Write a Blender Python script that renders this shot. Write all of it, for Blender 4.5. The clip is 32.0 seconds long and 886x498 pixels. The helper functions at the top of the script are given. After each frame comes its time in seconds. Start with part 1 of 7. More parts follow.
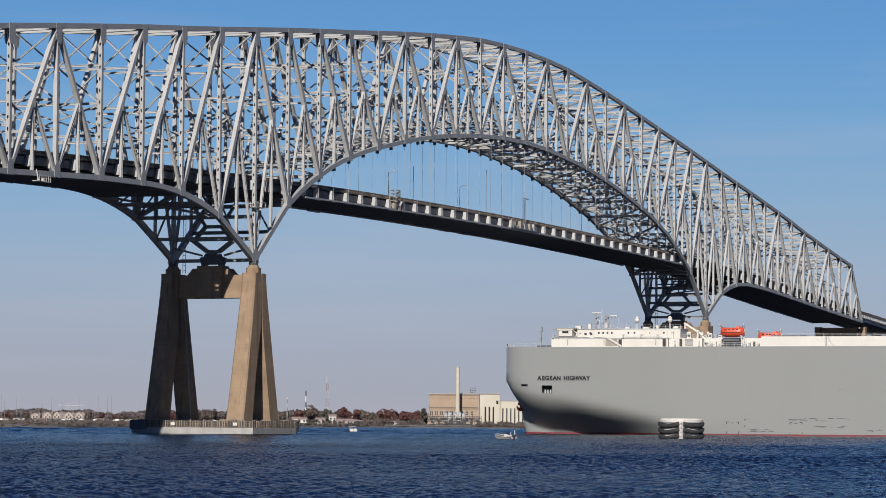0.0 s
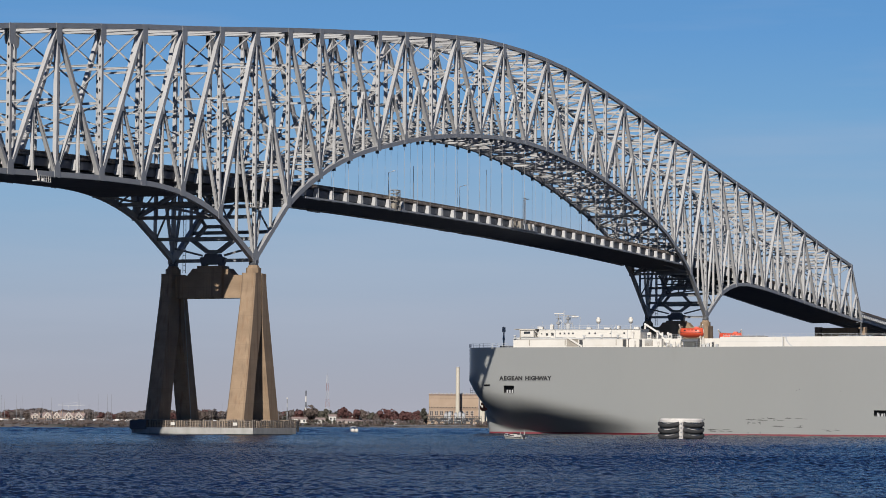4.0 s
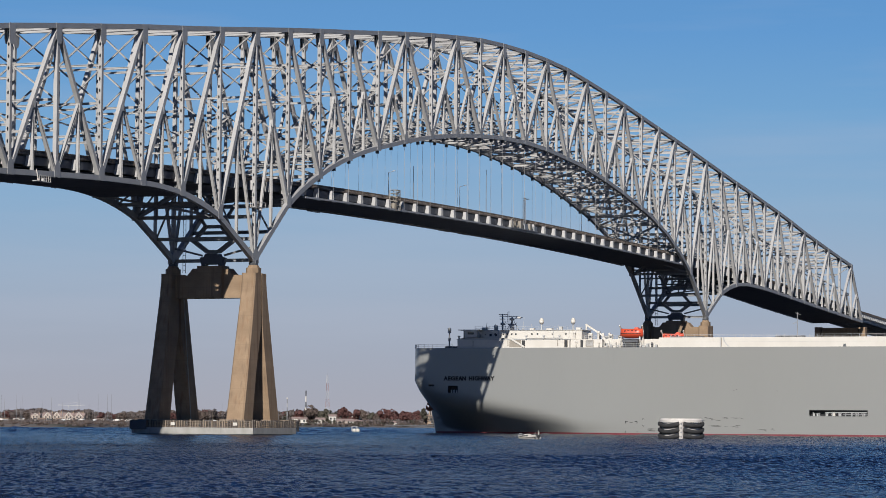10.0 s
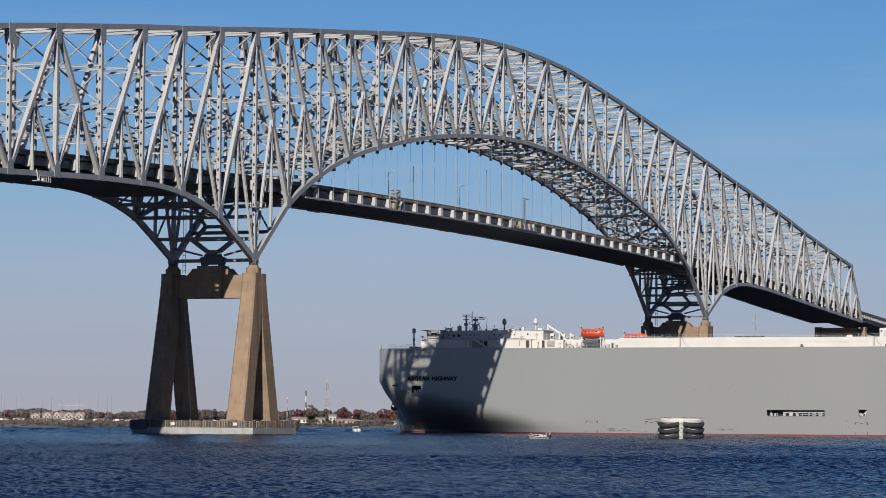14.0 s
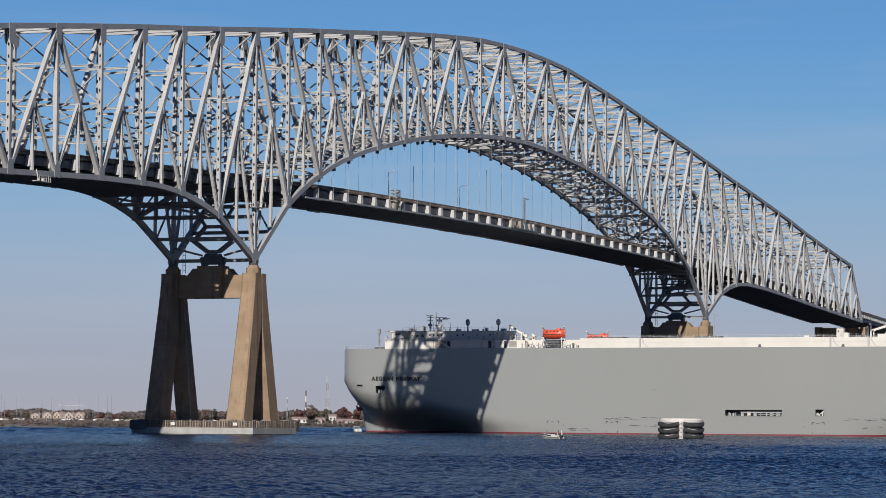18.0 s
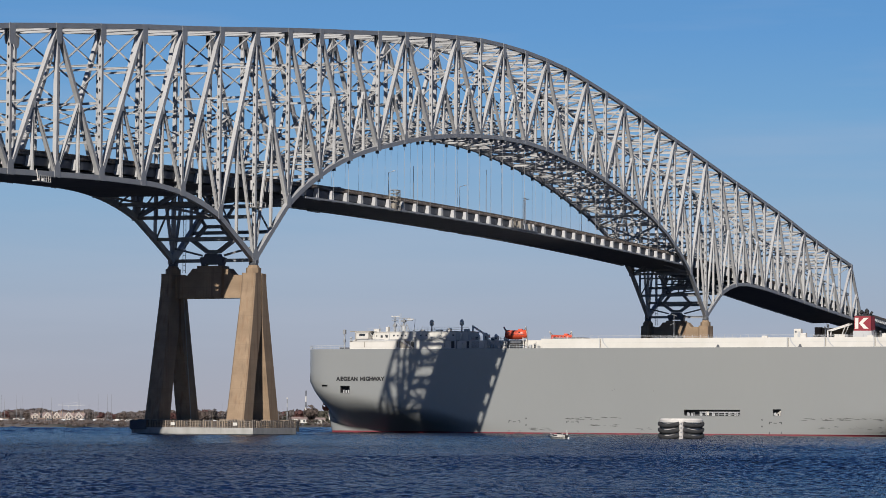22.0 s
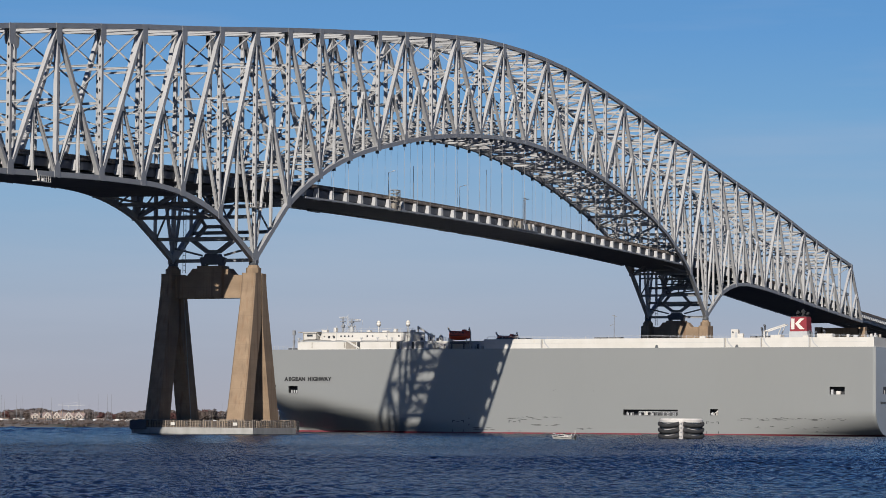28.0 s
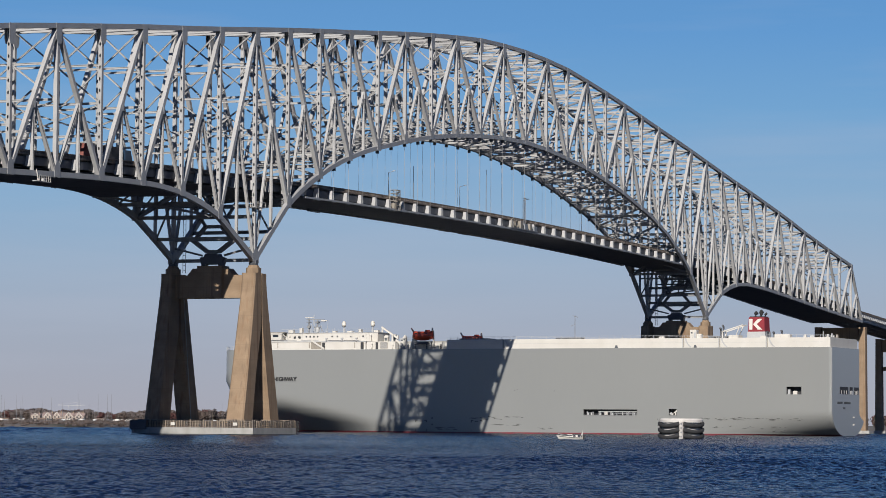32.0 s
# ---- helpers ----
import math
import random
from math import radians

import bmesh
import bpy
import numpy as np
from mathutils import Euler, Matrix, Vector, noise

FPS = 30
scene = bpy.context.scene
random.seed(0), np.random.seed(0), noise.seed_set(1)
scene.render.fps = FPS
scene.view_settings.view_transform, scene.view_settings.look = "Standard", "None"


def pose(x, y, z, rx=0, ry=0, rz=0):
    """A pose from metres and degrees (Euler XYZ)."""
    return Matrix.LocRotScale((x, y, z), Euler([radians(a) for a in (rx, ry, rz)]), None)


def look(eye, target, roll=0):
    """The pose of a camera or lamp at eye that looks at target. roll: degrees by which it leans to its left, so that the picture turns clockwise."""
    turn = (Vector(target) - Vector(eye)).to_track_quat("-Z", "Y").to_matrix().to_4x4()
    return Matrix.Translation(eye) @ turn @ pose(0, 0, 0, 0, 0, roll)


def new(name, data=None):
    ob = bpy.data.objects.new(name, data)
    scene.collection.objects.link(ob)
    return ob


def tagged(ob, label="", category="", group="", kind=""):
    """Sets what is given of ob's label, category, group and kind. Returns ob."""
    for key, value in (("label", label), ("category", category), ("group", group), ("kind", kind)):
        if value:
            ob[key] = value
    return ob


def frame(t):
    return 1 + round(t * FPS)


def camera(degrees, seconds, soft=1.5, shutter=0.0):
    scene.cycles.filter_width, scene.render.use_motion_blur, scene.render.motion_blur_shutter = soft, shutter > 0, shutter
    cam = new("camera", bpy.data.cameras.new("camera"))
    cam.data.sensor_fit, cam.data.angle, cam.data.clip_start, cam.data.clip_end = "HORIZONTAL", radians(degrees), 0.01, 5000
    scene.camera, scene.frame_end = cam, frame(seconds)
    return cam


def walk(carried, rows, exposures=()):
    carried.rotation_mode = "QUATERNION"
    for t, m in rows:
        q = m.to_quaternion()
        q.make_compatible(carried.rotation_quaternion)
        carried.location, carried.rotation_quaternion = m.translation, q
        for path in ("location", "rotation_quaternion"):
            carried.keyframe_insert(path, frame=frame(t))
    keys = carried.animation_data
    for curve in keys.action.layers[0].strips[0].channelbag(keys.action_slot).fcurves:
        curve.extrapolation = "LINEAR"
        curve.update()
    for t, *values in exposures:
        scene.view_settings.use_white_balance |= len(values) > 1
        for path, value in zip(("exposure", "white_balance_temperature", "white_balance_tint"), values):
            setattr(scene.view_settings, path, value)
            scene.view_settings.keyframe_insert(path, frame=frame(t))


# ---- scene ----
cam = camera(17.022, 32.0, soft=0.8)
EYE = (-625.063, -297.587, 2.158)
VIEW = look(EYE, (EYE[0] + 926.876, EYE[1] + 370.635, EYE[2] + 59.413), 0.377)
walk(cam, [(0.0, VIEW), (32.0, VIEW)])

# ---- world, sun, exposure ----
SUN_WAY = Vector((1.0, 0.203, -0.58)).normalized()
sun = new("sun", bpy.data.lights.new("sun", "SUN"))
sun.data.energy, sun.data.angle, sun.data.color = 5.0, radians(0.53), (1.0, 0.955, 0.895)
sun.matrix_world = look((-400, -100, 300), Vector((-400, -100, 300)) + SUN_WAY)
scene.view_settings.exposure = 0.449

world = bpy.data.worlds.new("sky")
scene.world = world
world.use_nodes = True
wn, wl = world.node_tree.nodes, world.node_tree.links
wn.clear()
w_co = wn.new("ShaderNodeTexCoord")
w_sky = wn.new("ShaderNodeTexSky")
w_sky.sky_type = "NISHITA"
w_sky.sun_disc = False
w_sky.sun_elevation = math.asin(-SUN_WAY.z)
w_sky.sun_rotation = math.atan2(-SUN_WAY.x, -SUN_WAY.y) % (2 * math.pi)
w_sky.air_density, w_sky.dust_density, w_sky.ozone_density = 1.0, 0.3, 3.0
w_high = wn.new("ShaderNodeBackground")
# the hazy band over the horizon, from grey-violet to clear blue
w_sep = wn.new("ShaderNodeSeparateXYZ")
w_z = wn.new("ShaderNodeMapRange")
w_z.inputs["From Max"].default_value = 0.20
w_ramp = wn.new("ShaderNodeValToRGB")
stops = [(0.0, (0.385, 0.387, 0.446)), (0.07, (0.372, 0.396, 0.472)), (0.16, (0.357, 0.410, 0.509)), (0.27, (0.324, 0.428, 0.568)), (0.38, (0.254, 0.414, 0.607)),
         (0.52, (0.176, 0.373, 0.630)), (0.66, (0.126, 0.320, 0.624)), (1.0, (0.076, 0.230, 0.52))]
cr = w_ramp.color_ramp
cr.elements[0].position, cr.elements[0].color = stops[0][0], (*stops[0][1], 1)
cr.elements[1].position, cr.elements[1].color = stops[-1][0], (*stops[-1][1], 1)
for at, c in stops[1:-1]:
    cr.elements.new(at).color = (*c, 1)
# thin streaks of high cloud
w_cmap = wn.new("ShaderNodeMapping")
w_cmap.inputs["Scale"].default_value = (4.0, 4.0, 42.0)
w_cn = wn.new("ShaderNodeTexNoise")
w_cn.inputs["Scale"].default_value, w_cn.inputs["Detail"].default_value = 1.5, 5.0
w_cr = wn.new("ShaderNodeMapRange")
w_cr.inputs["From Min"].default_value, w_cr.inputs["From Max"].default_value = 0.48, 0.8
w_cr.inputs["To Max"].default_value = 0.22
w_mix = wn.new("ShaderNodeMix")
w_mix.data_type = "RGBA"
w_mix.inputs["B"].default_value = (0.47, 0.50, 0.60, 1)
w_low = wn.new("ShaderNodeBackground")
w_fac = wn.new("ShaderNodeMapRange")
w_fac.inputs["From Min"].default_value, w_fac.inputs["From Max"].default_value = 0.149, 0.20
w_ms = wn.new("ShaderNodeMixShader")
w_out = wn.new("ShaderNodeOutputWorld")
wl.new(w_co.outputs["Generated"], w_sep.inputs["Vector"])
wl.new(w_sep.outputs["Z"], w_z.inputs["Value"])
wl.new(w_z.outputs["Result"], w_ramp.inputs["Fac"])
wl.new(w_co.outputs["Generated"], w_cmap.inputs["Vector"])
wl.new(w_cmap.outputs["Vector"], w_cn.inputs["Vector"])
wl.new(w_cn.outputs["Fac"], w_cr.inputs["Value"])
wl.new(w_cr.outputs["Result"], w_mix.inputs["Factor"])
wl.new(w_ramp.outputs["Color"], w_mix.inputs["A"])
wl.new(w_mix.outputs["Result"], w_low.inputs["Color"])
w_tint = wn.new("ShaderNodeMix")
w_tint.data_type, w_tint.blend_type = "RGBA", "MULTIPLY"
w_tint.inputs["Factor"].default_value = 1.0
w_tint.inputs["B"].default_value = (0.27, 0.66, 1.50, 1)
wl.new(w_sky.outputs["Color"], w_tint.inputs["A"])
wl.new(w_tint.outputs["Result"], w_high.inputs["Color"])
wl.new(w_sep.outputs["Z"], w_fac.inputs["Value"])
wl.new(w_fac.outputs["Result"], w_ms.inputs["Fac"])
wl.new(w_low.outputs["Background"], w_ms.inputs[1])
wl.new(w_high.outputs["Background"], w_ms.inputs[2])
w_low.inputs["Strength"].default_value, w_high.inputs["Strength"].default_value = 0.737, 0.0235
wl.new(w_ms.outputs["Shader"], w_out.inputs["Surface"])

# ---- materials ----
def material(name, low, high, scale=1.0, rough=0.6, metal=0.0, bump=0.0, stretch=(1, 1, 1), fine=0.0, spread=0.0, stain=None, stain_from=0.6, stain_scale=0.2, stain_stretch=(1, 1, 1)):
    """A procedural surface: two base colours mixed by noise, a finer grain, stains, bump, and a change of tone from object to object."""
    m = bpy.data.materials.new(name)
    m.use_nodes = True
    n, l = m.node_tree.nodes, m.node_tree.links
    b = n["Principled BSDF"]
    b.inputs["Roughness"].default_value, b.inputs["Metallic"].default_value = rough, metal
    co = n.new("ShaderNodeTexCoord")
    mp = n.new("ShaderNodeMapping")
    mp.inputs["Scale"].default_value = stretch
    l.new(co.outputs["Object"], mp.inputs["Vector"])
    nz = n.new("ShaderNodeTexNoise")
    nz.inputs["Scale"].default_value, nz.inputs["Detail"].default_value = scale, 6.0
    l.new(mp.outputs["Vector"], nz.inputs["Vector"])
    ramp = n.new("ShaderNodeValToRGB")
    ramp.color_ramp.elements[0].position, ramp.color_ramp.elements[1].position = 0.3, 0.7
    ramp.color_ramp.elements[0].color, ramp.color_ramp.elements[1].color = (*low, 1), (*high, 1)
    l.new(nz.outputs["Fac"], ramp.inputs["Fac"])
    last = ramp.outputs["Color"]
    if stain:
        sm = n.new("ShaderNodeMapping")
        sm.inputs["Scale"].default_value = stain_stretch
        l.new(co.outputs["Object"], sm.inputs["Vector"])
        sn = n.new("ShaderNodeTexNoise")
        sn.inputs["Scale"].default_value, sn.inputs["Detail"].default_value = stain_scale, 8.0
        l.new(sm.outputs["Vector"], sn.inputs["Vector"])
        sr = n.new("ShaderNodeMapRange")
        sr.inputs["From Min"].default_value, sr.inputs["From Max"].default_value = stain_from, stain_from + 0.18
        l.new(sn.outputs["Fac"], sr.inputs["Value"])
        mx = n.new("ShaderNodeMix")
        mx.data_type = "RGBA"
        mx.inputs["B"].default_value = (*stain, 1)
        l.new(sr.outputs["Result"], mx.inputs["Factor"])
        l.new(last, mx.inputs["A"])
        last = mx.outputs["Result"]
    if spread or fine:
        hs = n.new("ShaderNodeHueSaturation")
        l.new(last, hs.inputs["Color"])
        last = hs.outputs["Color"]
        add = n.new("ShaderNodeMath")
        add.operation = "ADD"
        add.inputs[0].default_value, add.inputs[1].default_value = 0.5, 0.5
        if spread:
            oi = n.new("ShaderNodeObjectInfo")
            r = n.new("ShaderNodeMapRange")
            r.inputs["To Min"].default_value, r.inputs["To Max"].default_value = 0.5 - spread, 0.5 + spread
            l.new(oi.outputs["Random"], r.inputs["Value"])
            l.new(r.outputs["Result"], add.inputs[0])
        if fine:
            fn = n.new("ShaderNodeTexNoise")
            fn.inputs["Scale"].default_value, fn.inputs["Detail"].default_value = scale * 14, 3.0
            l.new(mp.outputs["Vector"], fn.inputs["Vector"])
            r = n.new("ShaderNodeMapRange")
            r.inputs["To Min"].default_value, r.inputs["To Max"].default_value = 0.5 - fine, 0.5 + fine
            l.new(fn.outputs["Fac"], r.inputs["Value"])
            l.new(r.outputs["Result"], add.inputs[1])
        l.new(add.outputs["Value"], hs.inputs["Value"])
    l.new(last, b.inputs["Base Color"])
    if bump:
        bp = n.new("ShaderNodeBump")
        bp.inputs["Strength"].default_value, bp.inputs["Distance"].default_value = bump, 0.1
        l.new(nz.outputs["Fac"], bp.inputs["Height"])
        l.new(bp.outputs["Normal"], b.inputs["Normal"])
    return m


STEEL = material("grey_bridge_paint", (0.262, 0.257, 0.250), (0.312, 0.306, 0.298), 0.35, 0.55, 0.0, 0.0, (1, 1, 1), 0.05, 0.05, (0.1863, 0.1710, 0.1449), 0.68, 0.35)
# bridge grey darkened for members in the deck's shade, with brown stains
STEEL_SHADED = material("shaded_stained_paint", (0.128, 0.131, 0.136), (0.186, 0.188, 0.191), 0.4, 0.6, 0.0, 0.0, (1, 1, 1), 0.05, 0.06, (0.0792, 0.0675, 0.0549), 0.6, 0.3)
CHORD = material("chord_paint", (0.226, 0.227, 0.229), (0.270, 0.270, 0.269), 0.3, 0.55, 0.0, 0.0, (1, 1, 1), 0.05, 0.03, (0.1449, 0.1296, 0.1143), 0.66, 0.3)
# dark steel; on the deck's underside the dark tone carries the shade
UNDER = material("dark_steel_and_deck_shade", (0.048, 0.052, 0.060), (0.078, 0.082, 0.090), 0.3, 0.7, 0.0, 0.0, (1, 1, 1), 0.06, 0.05)
RAIL = material("rusty_brown_railing", (0.100, 0.076, 0.058), (0.172, 0.140, 0.112), 0.6, 0.75, 0.0, 0.0, (1, 1, 1), 0.05, 0.05)
ASPHALT = material("asphalt", (0.0405, 0.0405, 0.0423), (0.0630, 0.0630, 0.0630), 0.5, 0.9, 0.0, 0.1, (1, 1, 1), 0.05)
def pier_concrete():
    """Tan concrete with vertical water stains, rust runs and level pour lines."""
    m = material("stained_tan_concrete", (0.169, 0.115, 0.070), (0.226, 0.157, 0.098), 0.22, 0.85, 0.0, 0.3, (1, 1, 1.6), 0.13, 0.03, (0.108, 0.074, 0.048), 0.56, 0.5, (1.7, 1.7, 0.07))
    n, l = m.node_tree.nodes, m.node_tree.links
    b = n["Principled BSDF"]
    last = b.inputs["Base Color"].links[0].from_socket
    co = n.new("ShaderNodeTexCoord")
    for scale, stretch, lo, tint, gain in ((0.8, (1.4, 1.4, 0.05), 0.55, (0.150, 0.072, 0.032), 0.55), (1.6, (2.2, 2.2, 0.06), 0.62, (0.290, 0.225, 0.155), 0.35)):
        mp = n.new("ShaderNodeMapping")
        mp.inputs["Scale"].default_value, mp.inputs["Location"].default_value = stretch, (3.7 * scale, 1.3, 0)
        nz = n.new("ShaderNodeTexNoise")
        nz.inputs["Scale"].default_value, nz.inputs["Detail"].default_value = scale, 6.0
        r = n.new("ShaderNodeMapRange")
        r.inputs["From Min"].default_value, r.inputs["From Max"].default_value, r.inputs["To Max"].default_value = lo, lo + 0.16, gain
        mx = n.new("ShaderNodeMix")
        mx.data_type = "RGBA"
        mx.inputs["B"].default_value = (*tint, 1)
        l.new(co.outputs["Object"], mp.inputs["Vector"])
        l.new(mp.outputs["Vector"], nz.inputs["Vector"])
        l.new(nz.outputs["Fac"], r.inputs["Value"])
        l.new(r.outputs["Result"], mx.inputs["Factor"])
        l.new(last, mx.inputs["A"])
        last = mx.outputs["Result"]
    # a thin darker line at each lift of the formwork
    sep = n.new("ShaderNodeSeparateXYZ")
    l.new(co.outputs["Object"], sep.inputs["Vector"])
    lift = n.new("ShaderNodeMath")
    lift.operation, lift.inputs[1].default_value = "MODULO", 3.4
    l.new(sep.outputs["Z"], lift.inputs[0])
    line = n.new("ShaderNodeMapRange")
    line.inputs["From Min"].default_value, line.inputs["From Max"].default_value = 0.22, 0.12
    line.inputs["To Max"].default_value = 0.22
    l.new(lift.outputs["Value"], line.inputs["Value"])
    mx = n.new("ShaderNodeMix")
    mx.data_type = "RGBA"
    mx.inputs["B"].default_value = (0.120, 0.084, 0.055, 1)
    l.new(line.outputs["Result"], mx.inputs["Factor"])
    l.new(last, mx.inputs["A"])
    l.new(mx.outputs["Result"], b.inputs["Base Color"])
    return m


CONCRETE = pier_concrete()
CONCRETE_PALE = material("pale_concrete", (0.2178, 0.2124, 0.1962), (0.2997, 0.2907, 0.2691), 0.5, 0.85, 0.0, 0.3, (1, 1, 0.5), 0.05, 0.05, (0.1557, 0.1449, 0.1296), 0.6, 0.6, (1, 1, 0.3))
TIMBER = material("weathered_timber", (0.0675, 0.0558, 0.0468), (0.1260, 0.1035, 0.0864), 1.2, 0.9, 0.0, 0.3, (1, 1, 0.3), 0.1, 0.12)
HULL = material("grey_hull_paint", (0.1780, 0.1800, 0.1705), (0.1850, 0.1868, 0.1765), 0.05, 0.34, 0.0, 0.0, (1, 1, 0.4), 0.012, 0.0, (0.1640, 0.1650, 0.1560), 0.64, 0.12, (1, 0.8, 0.12))
# a glossy top coat on the hull paint
hull_bsdf = HULL.node_tree.nodes["Principled BSDF"]
hull_bsdf.inputs["Coat Weight"].default_value, hull_bsdf.inputs["Coat Roughness"].default_value = 1.0, 0.22
BOOT = material("red_boot_topping", (0.0900, 0.0099, 0.0162), (0.1440, 0.0180, 0.0252), 0.6, 0.6, 0.0, 0.0, (1, 0.4, 1), 0.08)
WHITE = material("cream_white_paint", (0.432, 0.405, 0.360), (0.482, 0.458, 0.414), 0.25, 0.5, 0.0, 0.0, (1, 1, 1), 0.03, 0.03, (0.350, 0.262, 0.170), 0.68, 0.6, (1, 1, 0.35))
PALE = material("pale_grey_paint", (0.2907, 0.2952, 0.2952), (0.3420, 0.3420, 0.3366), 0.4, 0.5, 0.0, 0.0, (1, 1, 1), 0.03, 0.03)
# dark parts; in recesses, doorways and stern openings the colour is their shade
DARK = material("dark_paint_and_opening_shade", (0.015, 0.016, 0.018), (0.03, 0.03, 0.032), 1.0, 0.7)
BLACK = material("black_rubber", (0.010, 0.010, 0.011), (0.022, 0.022, 0.023), 1.0, 0.85, 0.0, 0.2)
ORANGE = material("orange_boat_paint", (0.400, 0.046, 0.018), (0.470, 0.064, 0.026), 0.8, 0.45)
RED = material("red_funnel_paint", (0.150, 0.0045, 0.0110), (0.185, 0.0070, 0.0150), 0.6, 0.7)
RUST = material("rusty_anchor_steel", (0.1080, 0.0270, 0.0144), (0.1800, 0.0495, 0.0225), 1.5, 0.8)
LETTER = material("black_lettering", (0.007, 0.007, 0.008), (0.012, 0.012, 0.013), 1.0, 0.8)
SCUFF = material("tyre_scuff_marks", (0.0315, 0.0306, 0.0279), (0.0990, 0.0990, 0.0945), 1.5, 0.7, 0.0, 0.0, (1, 0.3, 2))
WINDOW = material("dark_glass", (0.012, 0.015, 0.02), (0.025, 0.03, 0.035), 2.0, 0.12)
# dull cream: stained paint, and the shade painted into panel joints
SHADED_CREAM = material("stained_shaded_cream", (0.1764, 0.1557, 0.1242), (0.2385, 0.2124, 0.1764), 0.6, 0.6)

# ---- tools ----
def mesh_of(name, verts, faces, mat, smooth=False):
    me = bpy.data.meshes.new(name)
    me.from_pydata([tuple(v) for v in verts], [], faces)
    me.materials.append(mat)
    if smooth:
        for q in me.polygons:
            q.use_smooth = True
    me.update()
    return me


def part(name, data, mat, parent, label="", smooth=False):
    """Links verts and faces as one mesh object under a thing or a part."""
    ob = new(name, mesh_of(name, data[0], data[1], mat, smooth))
    ob.parent = parent
    if label:
        ob["label"] = label
    return ob


def thing(name, label, category, place=None, group=""):
    ob = new(name)
    ob.empty_display_size = 1.0
    if place is not None:
        ob.matrix_basis = place
    return tagged(ob, label, category, group)


def solid(name, data, mat, label, category, kind="", group="", smooth=False):
    return tagged(new(name, mesh_of(name, data[0], data[1], mat, smooth)), label, category, group, kind)


def join(*datas):
    v, f = [], []
    for dv, df in datas:
        k = len(v)
        v += list(dv)
        f += [tuple(i + k for i in q) for q in df]
    return v, f


BOX_F = [(0, 3, 2, 1), (4, 5, 6, 7), (0, 1, 5, 4), (1, 2, 6, 5), (2, 3, 7, 6), (3, 0, 4, 7)]


def box(x0, x1, y0, y1, z0, z1):
    return [(x0, y0, z0), (x1, y0, z0), (x1, y1, z0), (x0, y1, z0), (x0, y0, z1), (x1, y0, z1), (x1, y1, z1), (x0, y1, z1)], list(BOX_F)


def frustum(lo, hi):
    """A block from two rectangles (x0, x1, y0, y1, z)."""
    v = []
    for x0, x1, y0, y1, z in (lo, hi):
        v += [(x0, y0, z), (x1, y0, z), (x1, y1, z), (x0, y1, z)]
    return v, list(BOX_F)


def axes(a, b, side):
    a, b = Vector(a), Vector(b)
    t = (b - a).normalized()
    s = Vector(side)
    s = (s - t * s.dot(t)).normalized()
    return a, b, s, t.cross(s)


def beam(a, b, w, d, side=(0, 1, 0)):
    """A box from a to b, w across the side axis and d across the other."""
    a, b, s, u = axes(a, b, side)
    v = []
    for p in (a, b):
        for i, j in ((-1, -1), (1, -1), (1, 1), (-1, 1)):
            v.append(p + s * (i * w / 2) + u * (j * d / 2))
    return v, list(BOX_F)


def h_beam(a, b, w, d, side=(0, 1, 0), t=0.12):
    """An H section: two flanges w wide, and a web between them."""
    a, b, s, u = axes(a, b, side)
    out = []
    for off, ww, dd in ((-(d - t) / 2, w, t), ((d - t) / 2, w, t), (0, t, d - 2 * t)):
        v = []
        for p in (a, b):
            for i, j in ((-1, -1), (1, -1), (1, 1), (-1, 1)):
                v.append(p + s * (i * ww / 2) + u * (off + j * dd / 2))
        out.append((v, list(BOX_F)))
    return join(*out)


def chord_run(path, w, d):
    """A box member that bends through the points of a path in the plane y = const."""
    v, f = [], []
    for k, p in enumerate(path):
        t = (path[min(k + 1, len(path) - 1)] - path[max(k - 1, 0)]).normalized()
        u = Vector((-t.z, 0, t.x))
        v += [p + Vector((0, i * w / 2, 0)) + u * (j * d / 2) for i, j in ((-1, -1), (1, -1), (1, 1), (-1, 1))]
    for k in range(len(path) - 1):
        a, b = 4 * k, 4 * k + 4
        f += [(a + j, a + (j + 1) % 4, b + (j + 1) % 4, b + j) for j in range(4)]
    e = 4 * len(path) - 4
    return v, f + [(3, 2, 1, 0), (e, e + 1, e + 2, e + 3)]


def holed_beam(a, b, w, d, side=(0, 1, 0), pitch=2.3):
    """A hollow box member: side plates whole, cover plates pierced by a row of oval holes."""
    a, b, s, u = axes(a, b, side)
    t = (b - a).normalized()
    n = max(2, int((b - a).length / pitch))
    step = (b - a).length / n
    v, f = [], []
    for j in (-1, 1):
        for k in range(n):
            c = a + t * (step * (k + 0.5)) + u * (j * d / 2)
            i0 = len(v)
            for p, q in ((-1, -1), (1, -1), (1, 1), (-1, 1)):
                v.append(c + s * (p * w / 2) + t * (q * step / 2))
            for m in range(8):
                g = math.pi * (m + 0.5) / 4
                v.append(c + s * (math.cos(g) * 0.2) + t * (math.sin(g) * 0.4))
            ring = [i0 + 4 + m for m in range(8)]
            c0, c1, c2, c3 = i0, i0 + 1, i0 + 2, i0 + 3
            f += [(c2, c3, ring[2], ring[1]), (c3, ring[3], ring[2]), (c3, c0, ring[4], ring[3]), (c0, ring[5], ring[4]),
                  (c0, c1, ring[6], ring[5]), (c1, ring[7], ring[6]), (c1, c2, ring[0], ring[7]), (c2, ring[1], ring[0])]
    for i in (-1, 1):
        i0 = len(v)
        for p, e in ((a, -1), (b, -1), (b, 1), (a, 1)):
            v.append(p + s * (i * w / 2) + u * (e * d / 2))
        f.append((i0, i0 + 1, i0 + 2, i0 + 3))
    return v, f


